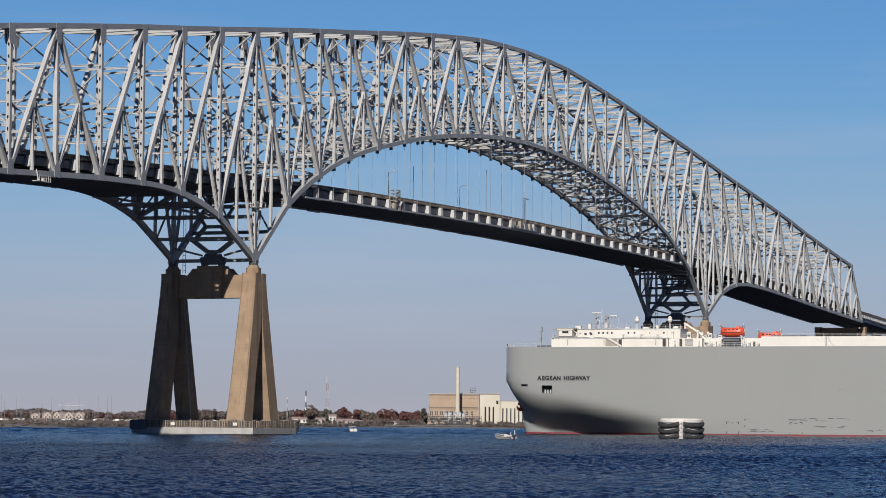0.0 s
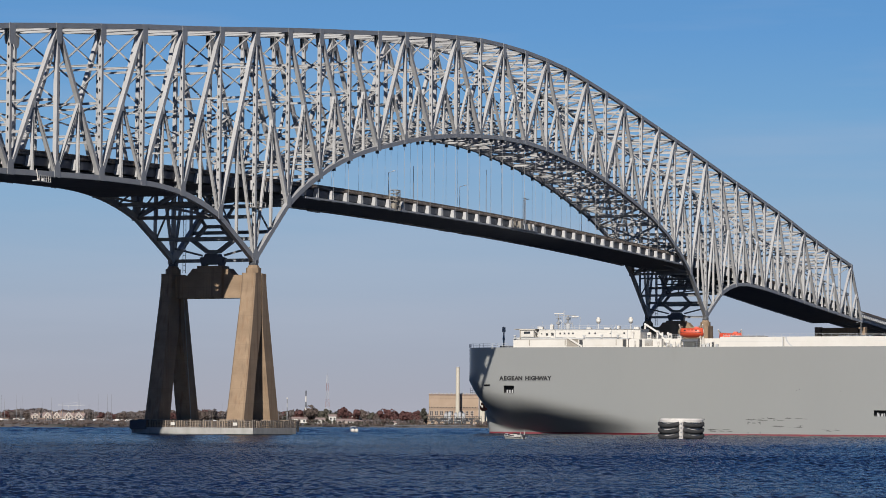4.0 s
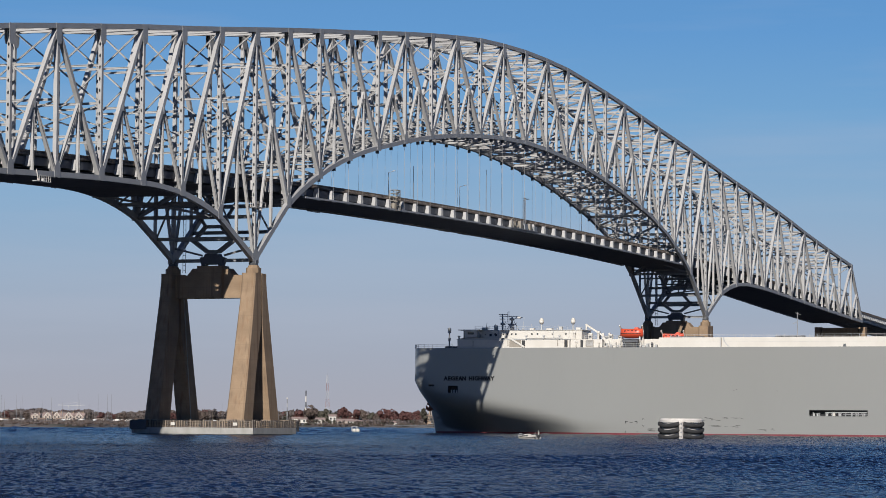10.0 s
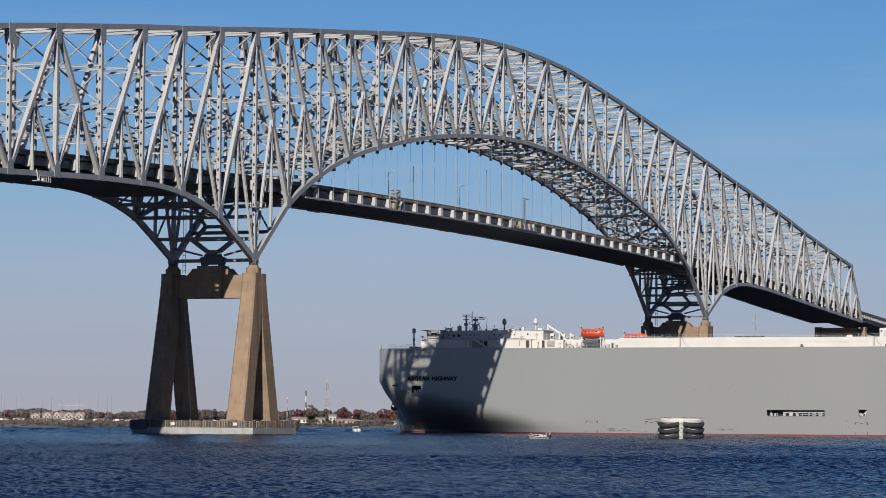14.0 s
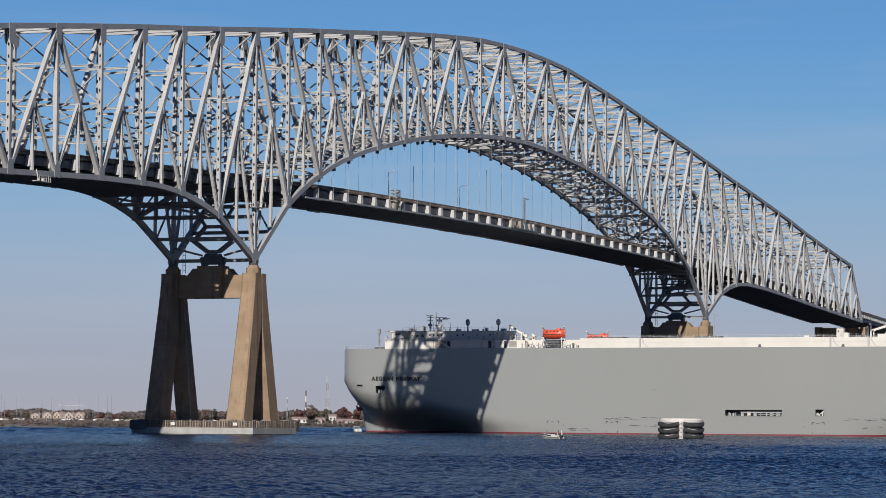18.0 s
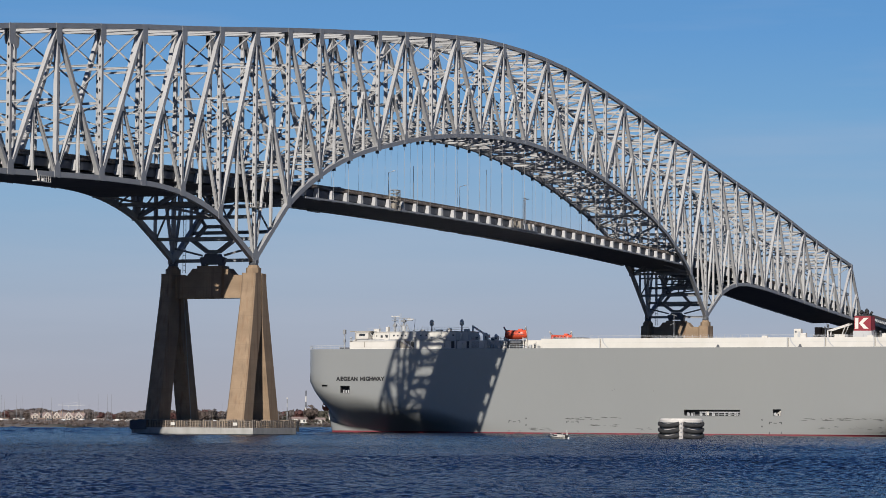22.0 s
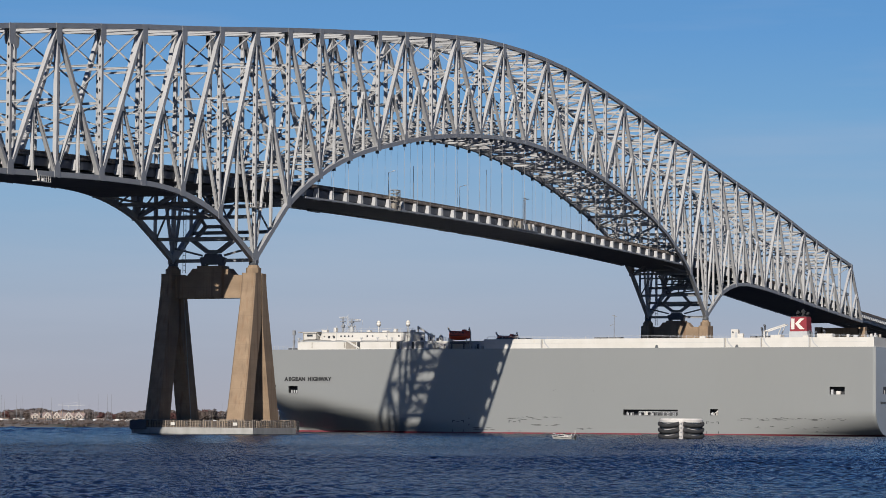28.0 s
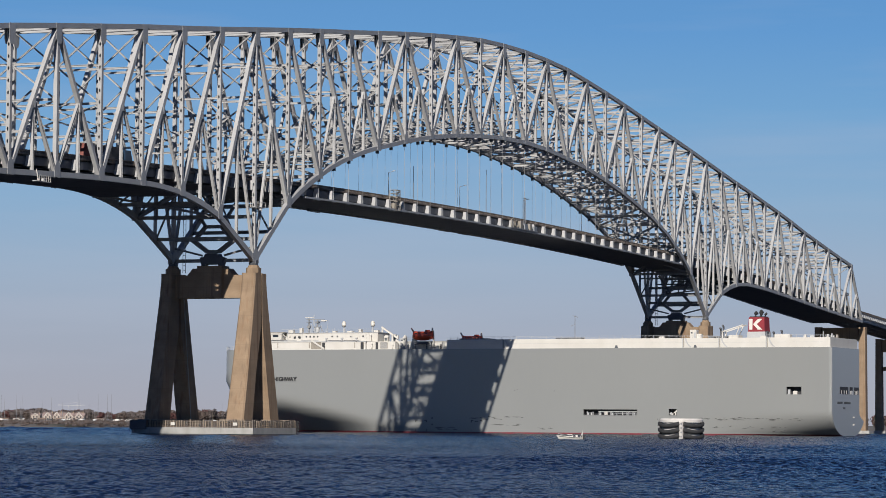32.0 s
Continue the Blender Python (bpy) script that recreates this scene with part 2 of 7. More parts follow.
def prism(outline, lift):
    """Extrudes a closed outline of points by a vector."""
    n = len(outline)
    lift = Vector(lift)
    v = [Vector(p) for p in outline] + [Vector(p) + lift for p in outline]
    f = [tuple(range(n - 1, -1, -1)), tuple(range(n, 2 * n))]
    f += [(i, (i + 1) % n, n + (i + 1) % n, n + i) for i in range(n)]
    return v, f


def tube(a, b, r0, r1=None, n=8):
    r1 = r0 if r1 is None else r1
    a, b, s, u = axes(a, b, (0.3, 1, 0.2))
    v = []
    for p, r in ((a, r0), (b, r1)):
        v += [p + s * (math.cos(2 * math.pi * k / n) * r) + u * (math.sin(2 * math.pi * k / n) * r) for k in range(n)]
    f = [(k, (k + 1) % n, n + (k + 1) % n, n + k) for k in range(n)] + [tuple(range(n - 1, -1, -1)), tuple(range(n, 2 * n))]
    return v, f


def sweep(points, r, n=8):
    """A smooth round bar through points; r: a radius, or one for each point."""
    pts = [Vector(p) for p in points]
    v, f = [], []
    for k, p in enumerate(pts):
        t = (pts[min(k + 1, len(pts) - 1)] - pts[max(k - 1, 0)]).normalized()
        s = t.cross(Vector((0, 0, 1)))
        s = s.normalized() if s.length > 1e-4 else Vector((1, 0, 0))
        u = s.cross(t)
        q = r[k] if isinstance(r, (list, tuple)) else r
        v += [p + s * (math.cos(2 * math.pi * j / n) * q) + u * (math.sin(2 * math.pi * j / n) * q) for j in range(n)]
    for k in range(len(pts) - 1):
        f += [(k * n + j, k * n + (j + 1) % n, (k + 1) * n + (j + 1) % n, (k + 1) * n + j) for j in range(n)]
    f += [tuple(range(n - 1, -1, -1)), tuple((len(pts) - 1) * n + j for j in range(n))]
    return v, f


def ball(c, r, n=10, m=7, squash=1.0):
    c = Vector(c)
    v = [c + Vector((0, 0, r * squash))]
    for j in range(1, m):
        g = math.pi * j / m
        v += [c + Vector((math.sin(g) * math.cos(2 * math.pi * k / n) * r, math.sin(g) * math.sin(2 * math.pi * k / n) * r, math.cos(g) * r * squash)) for k in range(n)]
    v.append(c - Vector((0, 0, r * squash)))
    f = [(0, 1 + k, 1 + (k + 1) % n) for k in range(n)]
    for j in range(m - 2):
        f += [(1 + j * n + k, 1 + (j + 1) * n + k, 1 + (j + 1) * n + (k + 1) % n, 1 + j * n + (k + 1) % n) for k in range(n)]
    e = len(v) - 1
    f += [(e, 1 + (m - 2) * n + (k + 1) % n, 1 + (m - 2) * n + k) for k in range(n)]
    return v, f


def lettering(name, words, size, m, mat, parent, label=""):
    cu = bpy.data.curves.new(name, "FONT")
    cu.body, cu.size, cu.extrude, cu.align_x, cu.align_y = words, size, 0.05, "CENTER", "CENTER"
    cu.offset = 0.08
    tmp = bpy.data.objects.new(name, cu)
    me = bpy.data.meshes.new_from_object(tmp)
    me.materials.append(mat)
    ob = new(name, me)
    ob.parent, ob.matrix_basis = parent, m
    bpy.data.objects.remove(tmp)
    if label:
        ob["label"] = label
    return ob

# ---- the bridge ----
# The axis runs along x; the trusses stand at y = 0 and y = 21. Node 0 stands on one main pier, node 20 on the other.
WIDE = 21.0
PANEL, SIDE_PANEL = 18.288, 18.93
TOP_Z = {10: 110.9, 9: 110.6, 8: 109.9, 7: 108.4, 6: 106.7, 5: 104.8, 4: 102.7, 3: 100.6, 2: 98.6, 1: 96.5, 0: 94.3, -1: 92.0, -2: 89.8, -3: 87.7,
         -4: 85.4, -5: 83.1, -6: 80.7, -7: 78.0, -8: 75.6, -9: 73.3, -10: 71.0, -11: 68.9}
LOW_Z = {10: 84.6, 9: 84.2, 8: 83.08, 7: 81.56, 6: 79.36, 5: 76.56, 4: 73.16, 3: 69.0, 2: 63.0, 1: 54.6, 0: 40.4, -1: 49.3, -2: 53.2, -3: 54.0,
         -4: 53.6, -5: 52.75, -6: 51.85, -7: 50.9, -8: 49.95, -9: 49.1, -10: 48.25, -11: 47.4, -12: 46.6}


def node_x(i):
    if i < 0:
        return i * SIDE_PANEL
    return i * PANEL if i <= 20 else 20 * PANEL + (i - 20) * SIDE_PANEL


def top_z(i):
    return TOP_Z[min(i, 20 - i)] + 0.15


def low_z(i):
    return LOW_Z[min(i, 20 - i)]


def tie_z(x):
    return 58.9 - 6.5e-5 * (x - 182.9) ** 2


SAG = {-1: 0.1, -2: 0.45, -3: 0.3, 0: 0.1, 1: 0.5, 2: 0.4, 3: 0.25}


def low_line(i, f):
    """The lower chord between nodes i and i + 1; it bends smoothly at the haunches."""
    sag = SAG.get(i, 0.0) if i < 10 else SAG.get(19 - i, 0.0)
    return Vector((node_x(i) * (1 - f) + node_x(i + 1) * f, 0, low_z(i) * (1 - f) + low_z(i + 1) * f + 4 * sag * f * (1 - f)))


bridge = thing("truss_bridge", "grey steel arched through-truss road bridge on concrete piers", "bridge", pose(0, 0, 0))


def T(i, y=0.0):
    return Vector((node_x(i), y, top_z(i)))


def L(i, y=0.0):
    return Vector((node_x(i), y, low_z(i)))


def diagonal_of(i):
    """The nodes joined by the main diagonal of the panel from i to i + 1: (top, low)."""
    m = i if i < 10 else 19 - i
    if -5 < m < 0 or m in (4, 6, 8) or m < -5 and m % 2 == 0:
        pair = (m + 1, m)
    elif 0 <= m <= 3 or m in (5, 7, 9) or m == -5 or m < -5:
        pair = (m, m + 1)
    return pair if i < 10 else (20 - pair[0], 20 - pair[1])


CHORD_UP = Vector((0, 0, 0.15))
SOLID = {-5, -7, -9, -11, 5, 7, 9, 11, 13, 15, 25, 27, 29, 31}


def gusset(parent, c, w, h, side, y):
    for e in (-0.56, 0.56):
        cut = 0.35 * w
        if side > 0:
            o = [(c[0] - 0.3 * w, -h), (c[0] + 0.3 * w, -h), (c[0] + w / 2, -h * 0.72), (c[0] + w / 2, 0.6), (c[0] - w / 2, 0.6), (c[0] - w / 2, -h * 0.72)]
        else:
            o = [(c[0] - w / 2, -0.6), (c[0] + w / 2, -0.6), (c[0] + w / 2, h * 0.5), (c[0] + w / 2 - cut, h), (c[0] - w / 2 + cut, h), (c[0] - w / 2, h * 0.5)]
        part("gusset_plate", prism([(a, y + e - 0.03, c[2] + b) for a, b in o], (0, 0.06, 0)), CHORD, parent)


for y in (0.0, WIDE):
    for i in range(-12, 32):
        # chords
        if -11 <= i <= 30:
            part("top_chord", beam(T(i, y) + CHORD_UP, T(i + 1, y) + CHORD_UP, 1.0, 1.08), CHORD, bridge)
        deep = 1.3 if i in (-2, -1, 0, 1, 18, 19, 20, 21) else 1.12
        bend = 6 if -3 <= i <= 3 or 16 <= i <= 22 else 1
        path = [low_line(i, k / bend) + Vector((0, y, 0.045)) for k in range(bend + 1)]
        part("bottom_chord", chord_run(path, 1.02, deep), CHORD, bridge)
        if i in (-12, 31):
            a, b = (L(-12, y), T(-11, y)) if i == -12 else (L(32, y), T(31, y))
            part("end_post", beam(a, b, 1.0, 1.1), STEEL, bridge)
            hi, lo = b, L(-11, y) if i == -12 else L(31, y)
        else:
            t, l = diagonal_of(i)
            hi, lo = T(t, y), L(l, y)
            part("diagonal", beam(hi, lo, 0.92, 1.02 if abs(i - 9.5) < 14 else 0.85), STEEL, bridge)
        # the sub-members that hang from the middle of the diagonal
        if i in (-12, 31):
            mid = (a + b) / 2
            foot = L(-11, y) if i == -12 else L(31, y)
        else:
            mid = (hi + lo) / 2
            foot = L(t, y)
        half = low_line(i, 0.5) + Vector((0, y, 0))
        mid.x = half.x
        part("sub_post", h_beam(mid, half, 0.62, 0.58), STEEL, bridge)
        part("sub_diagonal", h_beam(mid, foot, 0.62, 0.6), STEEL, bridge)
        part("joint_plate", prism([(mid.x - 0.32, y - 0.49, mid.z - 2.0), (mid.x + 0.32, y - 0.49, mid.z - 2.0), (mid.x + 0.4, y - 0.49, mid.z - 0.2), (mid.x, y - 0.49, mid.z + 0.5), (mid.x - 0.4, y - 0.49, mid.z - 0.2)], (0, 0.98, 0)), STEEL, bridge)
    for i in range(-11, 32):
        make = beam if i in SOLID else holed_beam
        part("vertical_post", make(T(i, y), L(i, y), 0.86, 0.86), STEEL, bridge)
        gusset(bridge, T(i, y), 2.4, 3.6, 1, y)
        gusset(bridge, L(i, y), 2.4 if i not in (0, 20) else 3.2, 2.9, -1, y)

# bracing between the two trusses
X = (1, 0, 0)
for i in range(-11, 32):
    x = node_x(i)
    zt, zl = top_z(i), low_z(i)
    floor_z = max(zl + 0.4, tie_z(x) + 8.0)
    tiers = max(1, round((zt - floor_z) / 8.2))
    drop = 1.055 if i < 3 else 1.0
    zs = [zt - (zt - floor_z) * (k * drop if k < tiers else k) / tiers for k in range(tiers + 1)]
    for k, z in enumerate(zs):
        if k == 0:
            part("top_strut", h_beam((x, 0.4, z - 0.2), (x, WIDE - 0.4, z - 0.2), 0.55, 0.85, X), STEEL, bridge)
        else:
            part("sway_strut", h_beam((x, 0.4, z), (x, WIDE - 0.4, z), 0.36, 0.5, X), STEEL, bridge)
    for k in range(0, tiers, 2):
        z0, z1 = zs[k] - 0.4, zs[min(k + 2, tiers)] + 0.2
        for a, b in ((0.4, WIDE - 0.4), (WIDE - 0.4, 0.4)):
            part("sway_brace", h_beam((x, a, z0), (x, b, z1), 0.3, 0.34, X, 0.07), STEEL, bridge)
    # top laterals, panel by panel
    if i < 31:
        a, b = T(i), T(i + 1)
        for p, q in ((0.4, WIDE - 0.4), (WIDE - 0.4, 0.4)):
            part("top_lateral", beam((a.x, p, a.z), (b.x, q, b.z), 0.5, 0.42, (0, 0, 1)), STEEL, bridge)
        mid = (a + b) / 2
        part("top_lateral_strut", beam((mid.x, 0.4, mid.z), (mid.x, WIDE - 0.4, mid.z), 0.45, 0.5, X), STEEL, bridge)
MID = WIDE / 2
# bottom laterals of the arch and of the haunches
for i in range(-3, 23):
    a, b = L(i), L(i + 1)
    if 2 <= i <= 17 or i in (-3, -2, -1, 0, 1, 18, 19, 20, 21, 22):
        arch = 2 <= i <= 17
        paint = STEEL if arch else STEEL_SHADED
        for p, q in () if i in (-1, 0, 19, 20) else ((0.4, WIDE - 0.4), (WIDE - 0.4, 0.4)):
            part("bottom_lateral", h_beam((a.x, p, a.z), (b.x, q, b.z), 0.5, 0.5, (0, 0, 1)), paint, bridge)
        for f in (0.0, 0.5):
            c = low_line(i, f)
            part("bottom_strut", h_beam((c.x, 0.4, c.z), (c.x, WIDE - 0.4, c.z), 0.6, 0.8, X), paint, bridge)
            if arch:
                d = low_line(i, f + 0.5)
                for p, q in ((0.4, MID), (WIDE - 0.4, MID)):
                    part("sub_lateral", h_beam((c.x, p, c.z), (d.x, q, d.z), 0.32, 0.3, (0, 0, 1)), paint, bridge)
                # shallow cross frames that hang between the chord and the deck side
                if f == 0.0:
                    part("frame_strut", h_beam((c.x, 0.4, c.z + 3.4), (c.x, WIDE - 0.4, c.z + 3.4), 0.34, 0.4, X), paint, bridge)
                for p, q in ((0.4, MID), (MID, WIDE - 0.4)) if f == 0.0 else ():
                    part("frame_brace", h_beam((c.x, p, c.z + (0.3 if p < 1 else 3.3)), (c.x, q, c.z + (3.3 if p < 1 else 0.3)), 0.26, 0.3, X), paint, bridge)
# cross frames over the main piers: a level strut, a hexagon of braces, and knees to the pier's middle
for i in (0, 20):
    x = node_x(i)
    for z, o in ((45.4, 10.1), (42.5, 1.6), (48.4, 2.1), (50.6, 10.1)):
        part("cross_strut", h_beam((x, MID - o, z), (x, MID + o, z), 0.7, 0.8, X), STEEL_SHADED, bridge)
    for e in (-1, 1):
        part("cross_brace", h_beam((x, MID + e * 1.5, 42.5), (x, MID + e * 5.8, 45.5), 0.9, 0.95, X), STEEL_SHADED, bridge)
        part("cross_brace", h_beam((x, MID + e * 4.8, 45.4), (x, MID + e * 2.0, 48.5), 0.8, 0.85, X), STEEL_SHADED, bridge)
        part("cross_brace", h_beam((x, MID + e * 2.0, 48.4), (x, MID + e * 6.6, 55.0), 0.6, 0.65, X), STEEL_SHADED, bridge)
        part("cross_brace", h_beam((x, MID + e * 10.1, 43.4), (x, MID + e * 2.8, 41.6), 0.4, 0.45, X), STEEL_SHADED, bridge)
        part("pier_walkway", beam((x - 0.9, MID + e * 3.0, 41.2), (x - 0.9, MID + e * 10.0, 41.2), 0.5, 0.22), STEEL_SHADED, bridge)
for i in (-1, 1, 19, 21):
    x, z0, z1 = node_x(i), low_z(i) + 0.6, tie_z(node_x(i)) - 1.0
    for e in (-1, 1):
        part("cross_brace", h_beam((x, MID + e * 10.1, z0), (x, MID, z1), 0.5, 0.5, X), STEEL_SHADED, bridge)

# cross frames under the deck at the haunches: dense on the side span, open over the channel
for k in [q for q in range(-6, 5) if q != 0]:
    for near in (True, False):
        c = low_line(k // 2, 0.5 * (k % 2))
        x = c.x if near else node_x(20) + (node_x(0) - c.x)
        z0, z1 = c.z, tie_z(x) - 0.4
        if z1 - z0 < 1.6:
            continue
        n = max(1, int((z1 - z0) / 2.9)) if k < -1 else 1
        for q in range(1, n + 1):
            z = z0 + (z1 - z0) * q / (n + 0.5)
            part("frame_strut", h_beam((x, 0.4, z), (x, WIDE - 0.4, z), 0.42, 0.5, X), STEEL_SHADED, bridge)
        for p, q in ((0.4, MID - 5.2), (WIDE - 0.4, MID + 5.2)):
            part("frame_brace", h_beam((x, p, z0 + 0.3), (x, q, z1 - 0.2), 0.34, 0.36, X), STEEL_SHADED, bridge)
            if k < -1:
                part("frame_post", h_beam((x, q, z0 + 0.4), (x, q, z1), 0.4, 0.42, X), STEEL_SHADED, bridge)

# the deck: floor beams every half panel, stringers, slab, parapets, edge ties
def strip(y0, y1, z0, z1, x0, x1, n):
    """A ribbon along the deck's line, from y0 to y1, and from z0 to z1 over the tie."""
    v, f = [], []
    for k in range(n + 1):
        x = x0 + (x1 - x0) * k / n
        z = tie_z(x)
        v += [(x, y0, z + z0), (x, y1, z + z0), (x, y1, z + z1), (x, y0, z + z1)]
    for k in range(n):
        a, b = 4 * k, 4 * k + 4
        f += [(a + j, a + (j + 1) % 4, b + (j + 1) % 4, b + j) for j in range(4)]
    f += [(3, 2, 1, 0), tuple(4 * n + j for j in range(4))]
    return v, f


X0, X1 = node_x(-12), node_x(32)
part("deck_slab", strip(1.25, WIDE - 1.25, 2.2, 2.5, X0, X1, 60), ASPHALT, bridge, "asphalt roadway")
for y in (1.25, WIDE - 1.6):
    part("parapet", strip(y, y + 0.35, 2.2, 2.9, X0, X1, 60), RAIL, bridge, "brown weathered concrete parapet")
    part("hand_rail", strip(y + 0.06, y + 0.28, 3.35, 3.58, X0, X1, 60), RAIL, bridge)
    bars = [box(q - 0.12, q + 0.12, y + 0.06, y + 0.28, tie_z(q) + 2.9, tie_z(q) + 3.35) for q in [X0 + 0.62 * k for k in range(int((X1 - X0) / 0.62))]]
    tagged(part("baluster", join(*bars), RAIL, bridge, "short brown baluster"), kind="stuff")
part("median_barrier", strip(WIDE / 2 - 0.2, WIDE / 2 + 0.2, 2.5, 3.3, X0, X1, 60), CONCRETE_PALE, bridge)
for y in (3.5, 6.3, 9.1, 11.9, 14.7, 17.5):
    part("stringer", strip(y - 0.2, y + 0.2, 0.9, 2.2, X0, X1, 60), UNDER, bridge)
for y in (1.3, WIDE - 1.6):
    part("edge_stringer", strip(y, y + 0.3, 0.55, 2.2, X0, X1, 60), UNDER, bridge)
for k in range(-24, 65):
    i, f = k // 2, 0.5 * (k % 2)
    x = node_x(32) if k == 64 else low_line(i, f).x
    z = tie_z(x)
    o = [(x - 0.3, 1.3, z + 0.1), (x - 0.3, WIDE - 1.3, z + 0.1), (x - 0.3, WIDE - 1.3, z + 2.15), (x - 0.3, 1.3, z + 2.15)]
    part("floor_beam", prism(o, (0.6, 0, 0)), STEEL_SHADED, bridge)
    for ya, yb in ((0.12, 1.25), (WIDE - 1.25, WIDE - 0.12)):
        part("beam_end", frustum((x - 0.8, x + 0.8, ya, yb, z + 0.11), (x - 0.34, x + 0.34, ya + 0.15, yb - 0.15, z + 2.4)), STEEL, bridge)
    if 4 <= k <= 36 and low_line(i, f).z > z + 3:
        for y in (0.0, WIDE):
            part("hanger", tube((x, y, low_line(i, f).z), (x, y, z), 0.036, 0.036, 6), STEEL, bridge)
            part("hanger_socket", box(x - 0.35, x + 0.35, y - 0.35, y + 0.35, low_line(i, f).z - 1.35, low_line(i, f).z - 0.6), UNDER, bridge)
    if 4 <= k <= 36:
        part("tie_lug", box(x - 0.9, x + 0.5, -0.3, 0.3, z - 0.5, z - 0.35), STEEL, bridge)
    # lateral bracing plates under the floor
    if k < 64:
        x2 = node_x(32) if k == 63 else low_line((k + 1) // 2, 0.5 * ((k + 1) % 2)).x
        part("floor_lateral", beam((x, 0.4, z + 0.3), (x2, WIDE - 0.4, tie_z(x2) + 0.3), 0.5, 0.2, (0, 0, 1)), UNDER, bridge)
for y in (0.0, WIDE):
    part("edge_tie", strip(y - 0.42, y + 0.42, -0.35, 0.1, node_x(1) + 10, node_x(19) - 10, 40), CHORD, bridge)
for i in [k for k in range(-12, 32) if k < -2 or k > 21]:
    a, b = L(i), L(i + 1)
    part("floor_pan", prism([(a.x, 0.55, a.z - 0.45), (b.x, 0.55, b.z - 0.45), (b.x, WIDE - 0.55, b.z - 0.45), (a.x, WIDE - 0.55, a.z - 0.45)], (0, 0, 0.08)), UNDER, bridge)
# dark pan hides the sunlit beam ends, so the underside reads as shade
part("deck_pan", strip(2.0, WIDE - 0.4, -0.02, 0.12, X0, X1, 60), UNDER, bridge, "deck underside, its shade put in the dark colour")


POST = material("pale_weathered_timber", (0.140, 0.108, 0.080), (0.215, 0.172, 0.130), 1.2, 0.9, 0.0, 0.3, (1, 1, 0.3), 0.1, 0.12)
GALVAN = material("galvanised_rail", (0.1764, 0.1818, 0.1863), (0.2484, 0.2484, 0.2484), 0.6, 0.5, 0.3)
# ---- piers ----
def leg_half(y, e):
    """One of the two shafts of a leg: splayed below, upright at the head, with chamfered outer corners."""
    rows = []
    far = 0.7 if e > 0 else 0.0
    for z, xi, xo, w in ((2.6, 4.6, 9.6, 2.25), (14.0, 2.45, 7.1, 2.1), (25.2, 0.32, 4.75, 1.95), (29.0, 0.3, 4.0, 1.86), (33.0, 0.3, 3.25, 1.8), (35.6, 0.3, 2.92, 1.76), (37.3, 0.3, 2.9, 1.75)):
        c = 0.34
        if y > 1:
            w, xo = w - 0.3, xo + 0.7
            xi += 1.35 * max(0.0, 25.2 - z) / 22.6 if e > 0 else 0.0
        xi, xo = (xi + far, xo + far) if e > 0 else (xi - 0.7 * (z > 20), xo)
        rows.append([(e * xi, y - w, z), (e * (xo - c), y - w, z), (e * xo, y - w + c, z), (e * xo, y + w - c, z), (e * (xo - c), y + w, z), (e * xi, y + w, z)])
    v = [p for r in rows for p in r]
    f = [(6 * j + k, 6 * j + (k + 1) % 6, 6 * j + 6 + (k + 1) % 6, 6 * j + 6 + k) for j in range(len(rows) - 1) for k in range(6)]
    f += [tuple(range(5, -1, -1)), tuple(6 * (len(rows) - 1) + k for k in range(6))]
    return v, (f if e > 0 else [q[::-1] for q in f])


def octagon(y, r, z0, z1, r1=None):
    r1 = r1 or r
    g = [math.pi / 8 + math.pi / 4 * k for k in range(8)]
    v = [(r * 1.25 * math.cos(a), y + r * math.sin(a), z0) for a in g] + [(r1 * 1.25 * math.cos(a), y + r1 * math.sin(a), z1) for a in g]
    return v, [(k, (k + 1) % 8, 8 + (k + 1) % 8, 8 + k) for k in range(8)] + [tuple(range(7, -1, -1)), tuple(range(8, 16))]


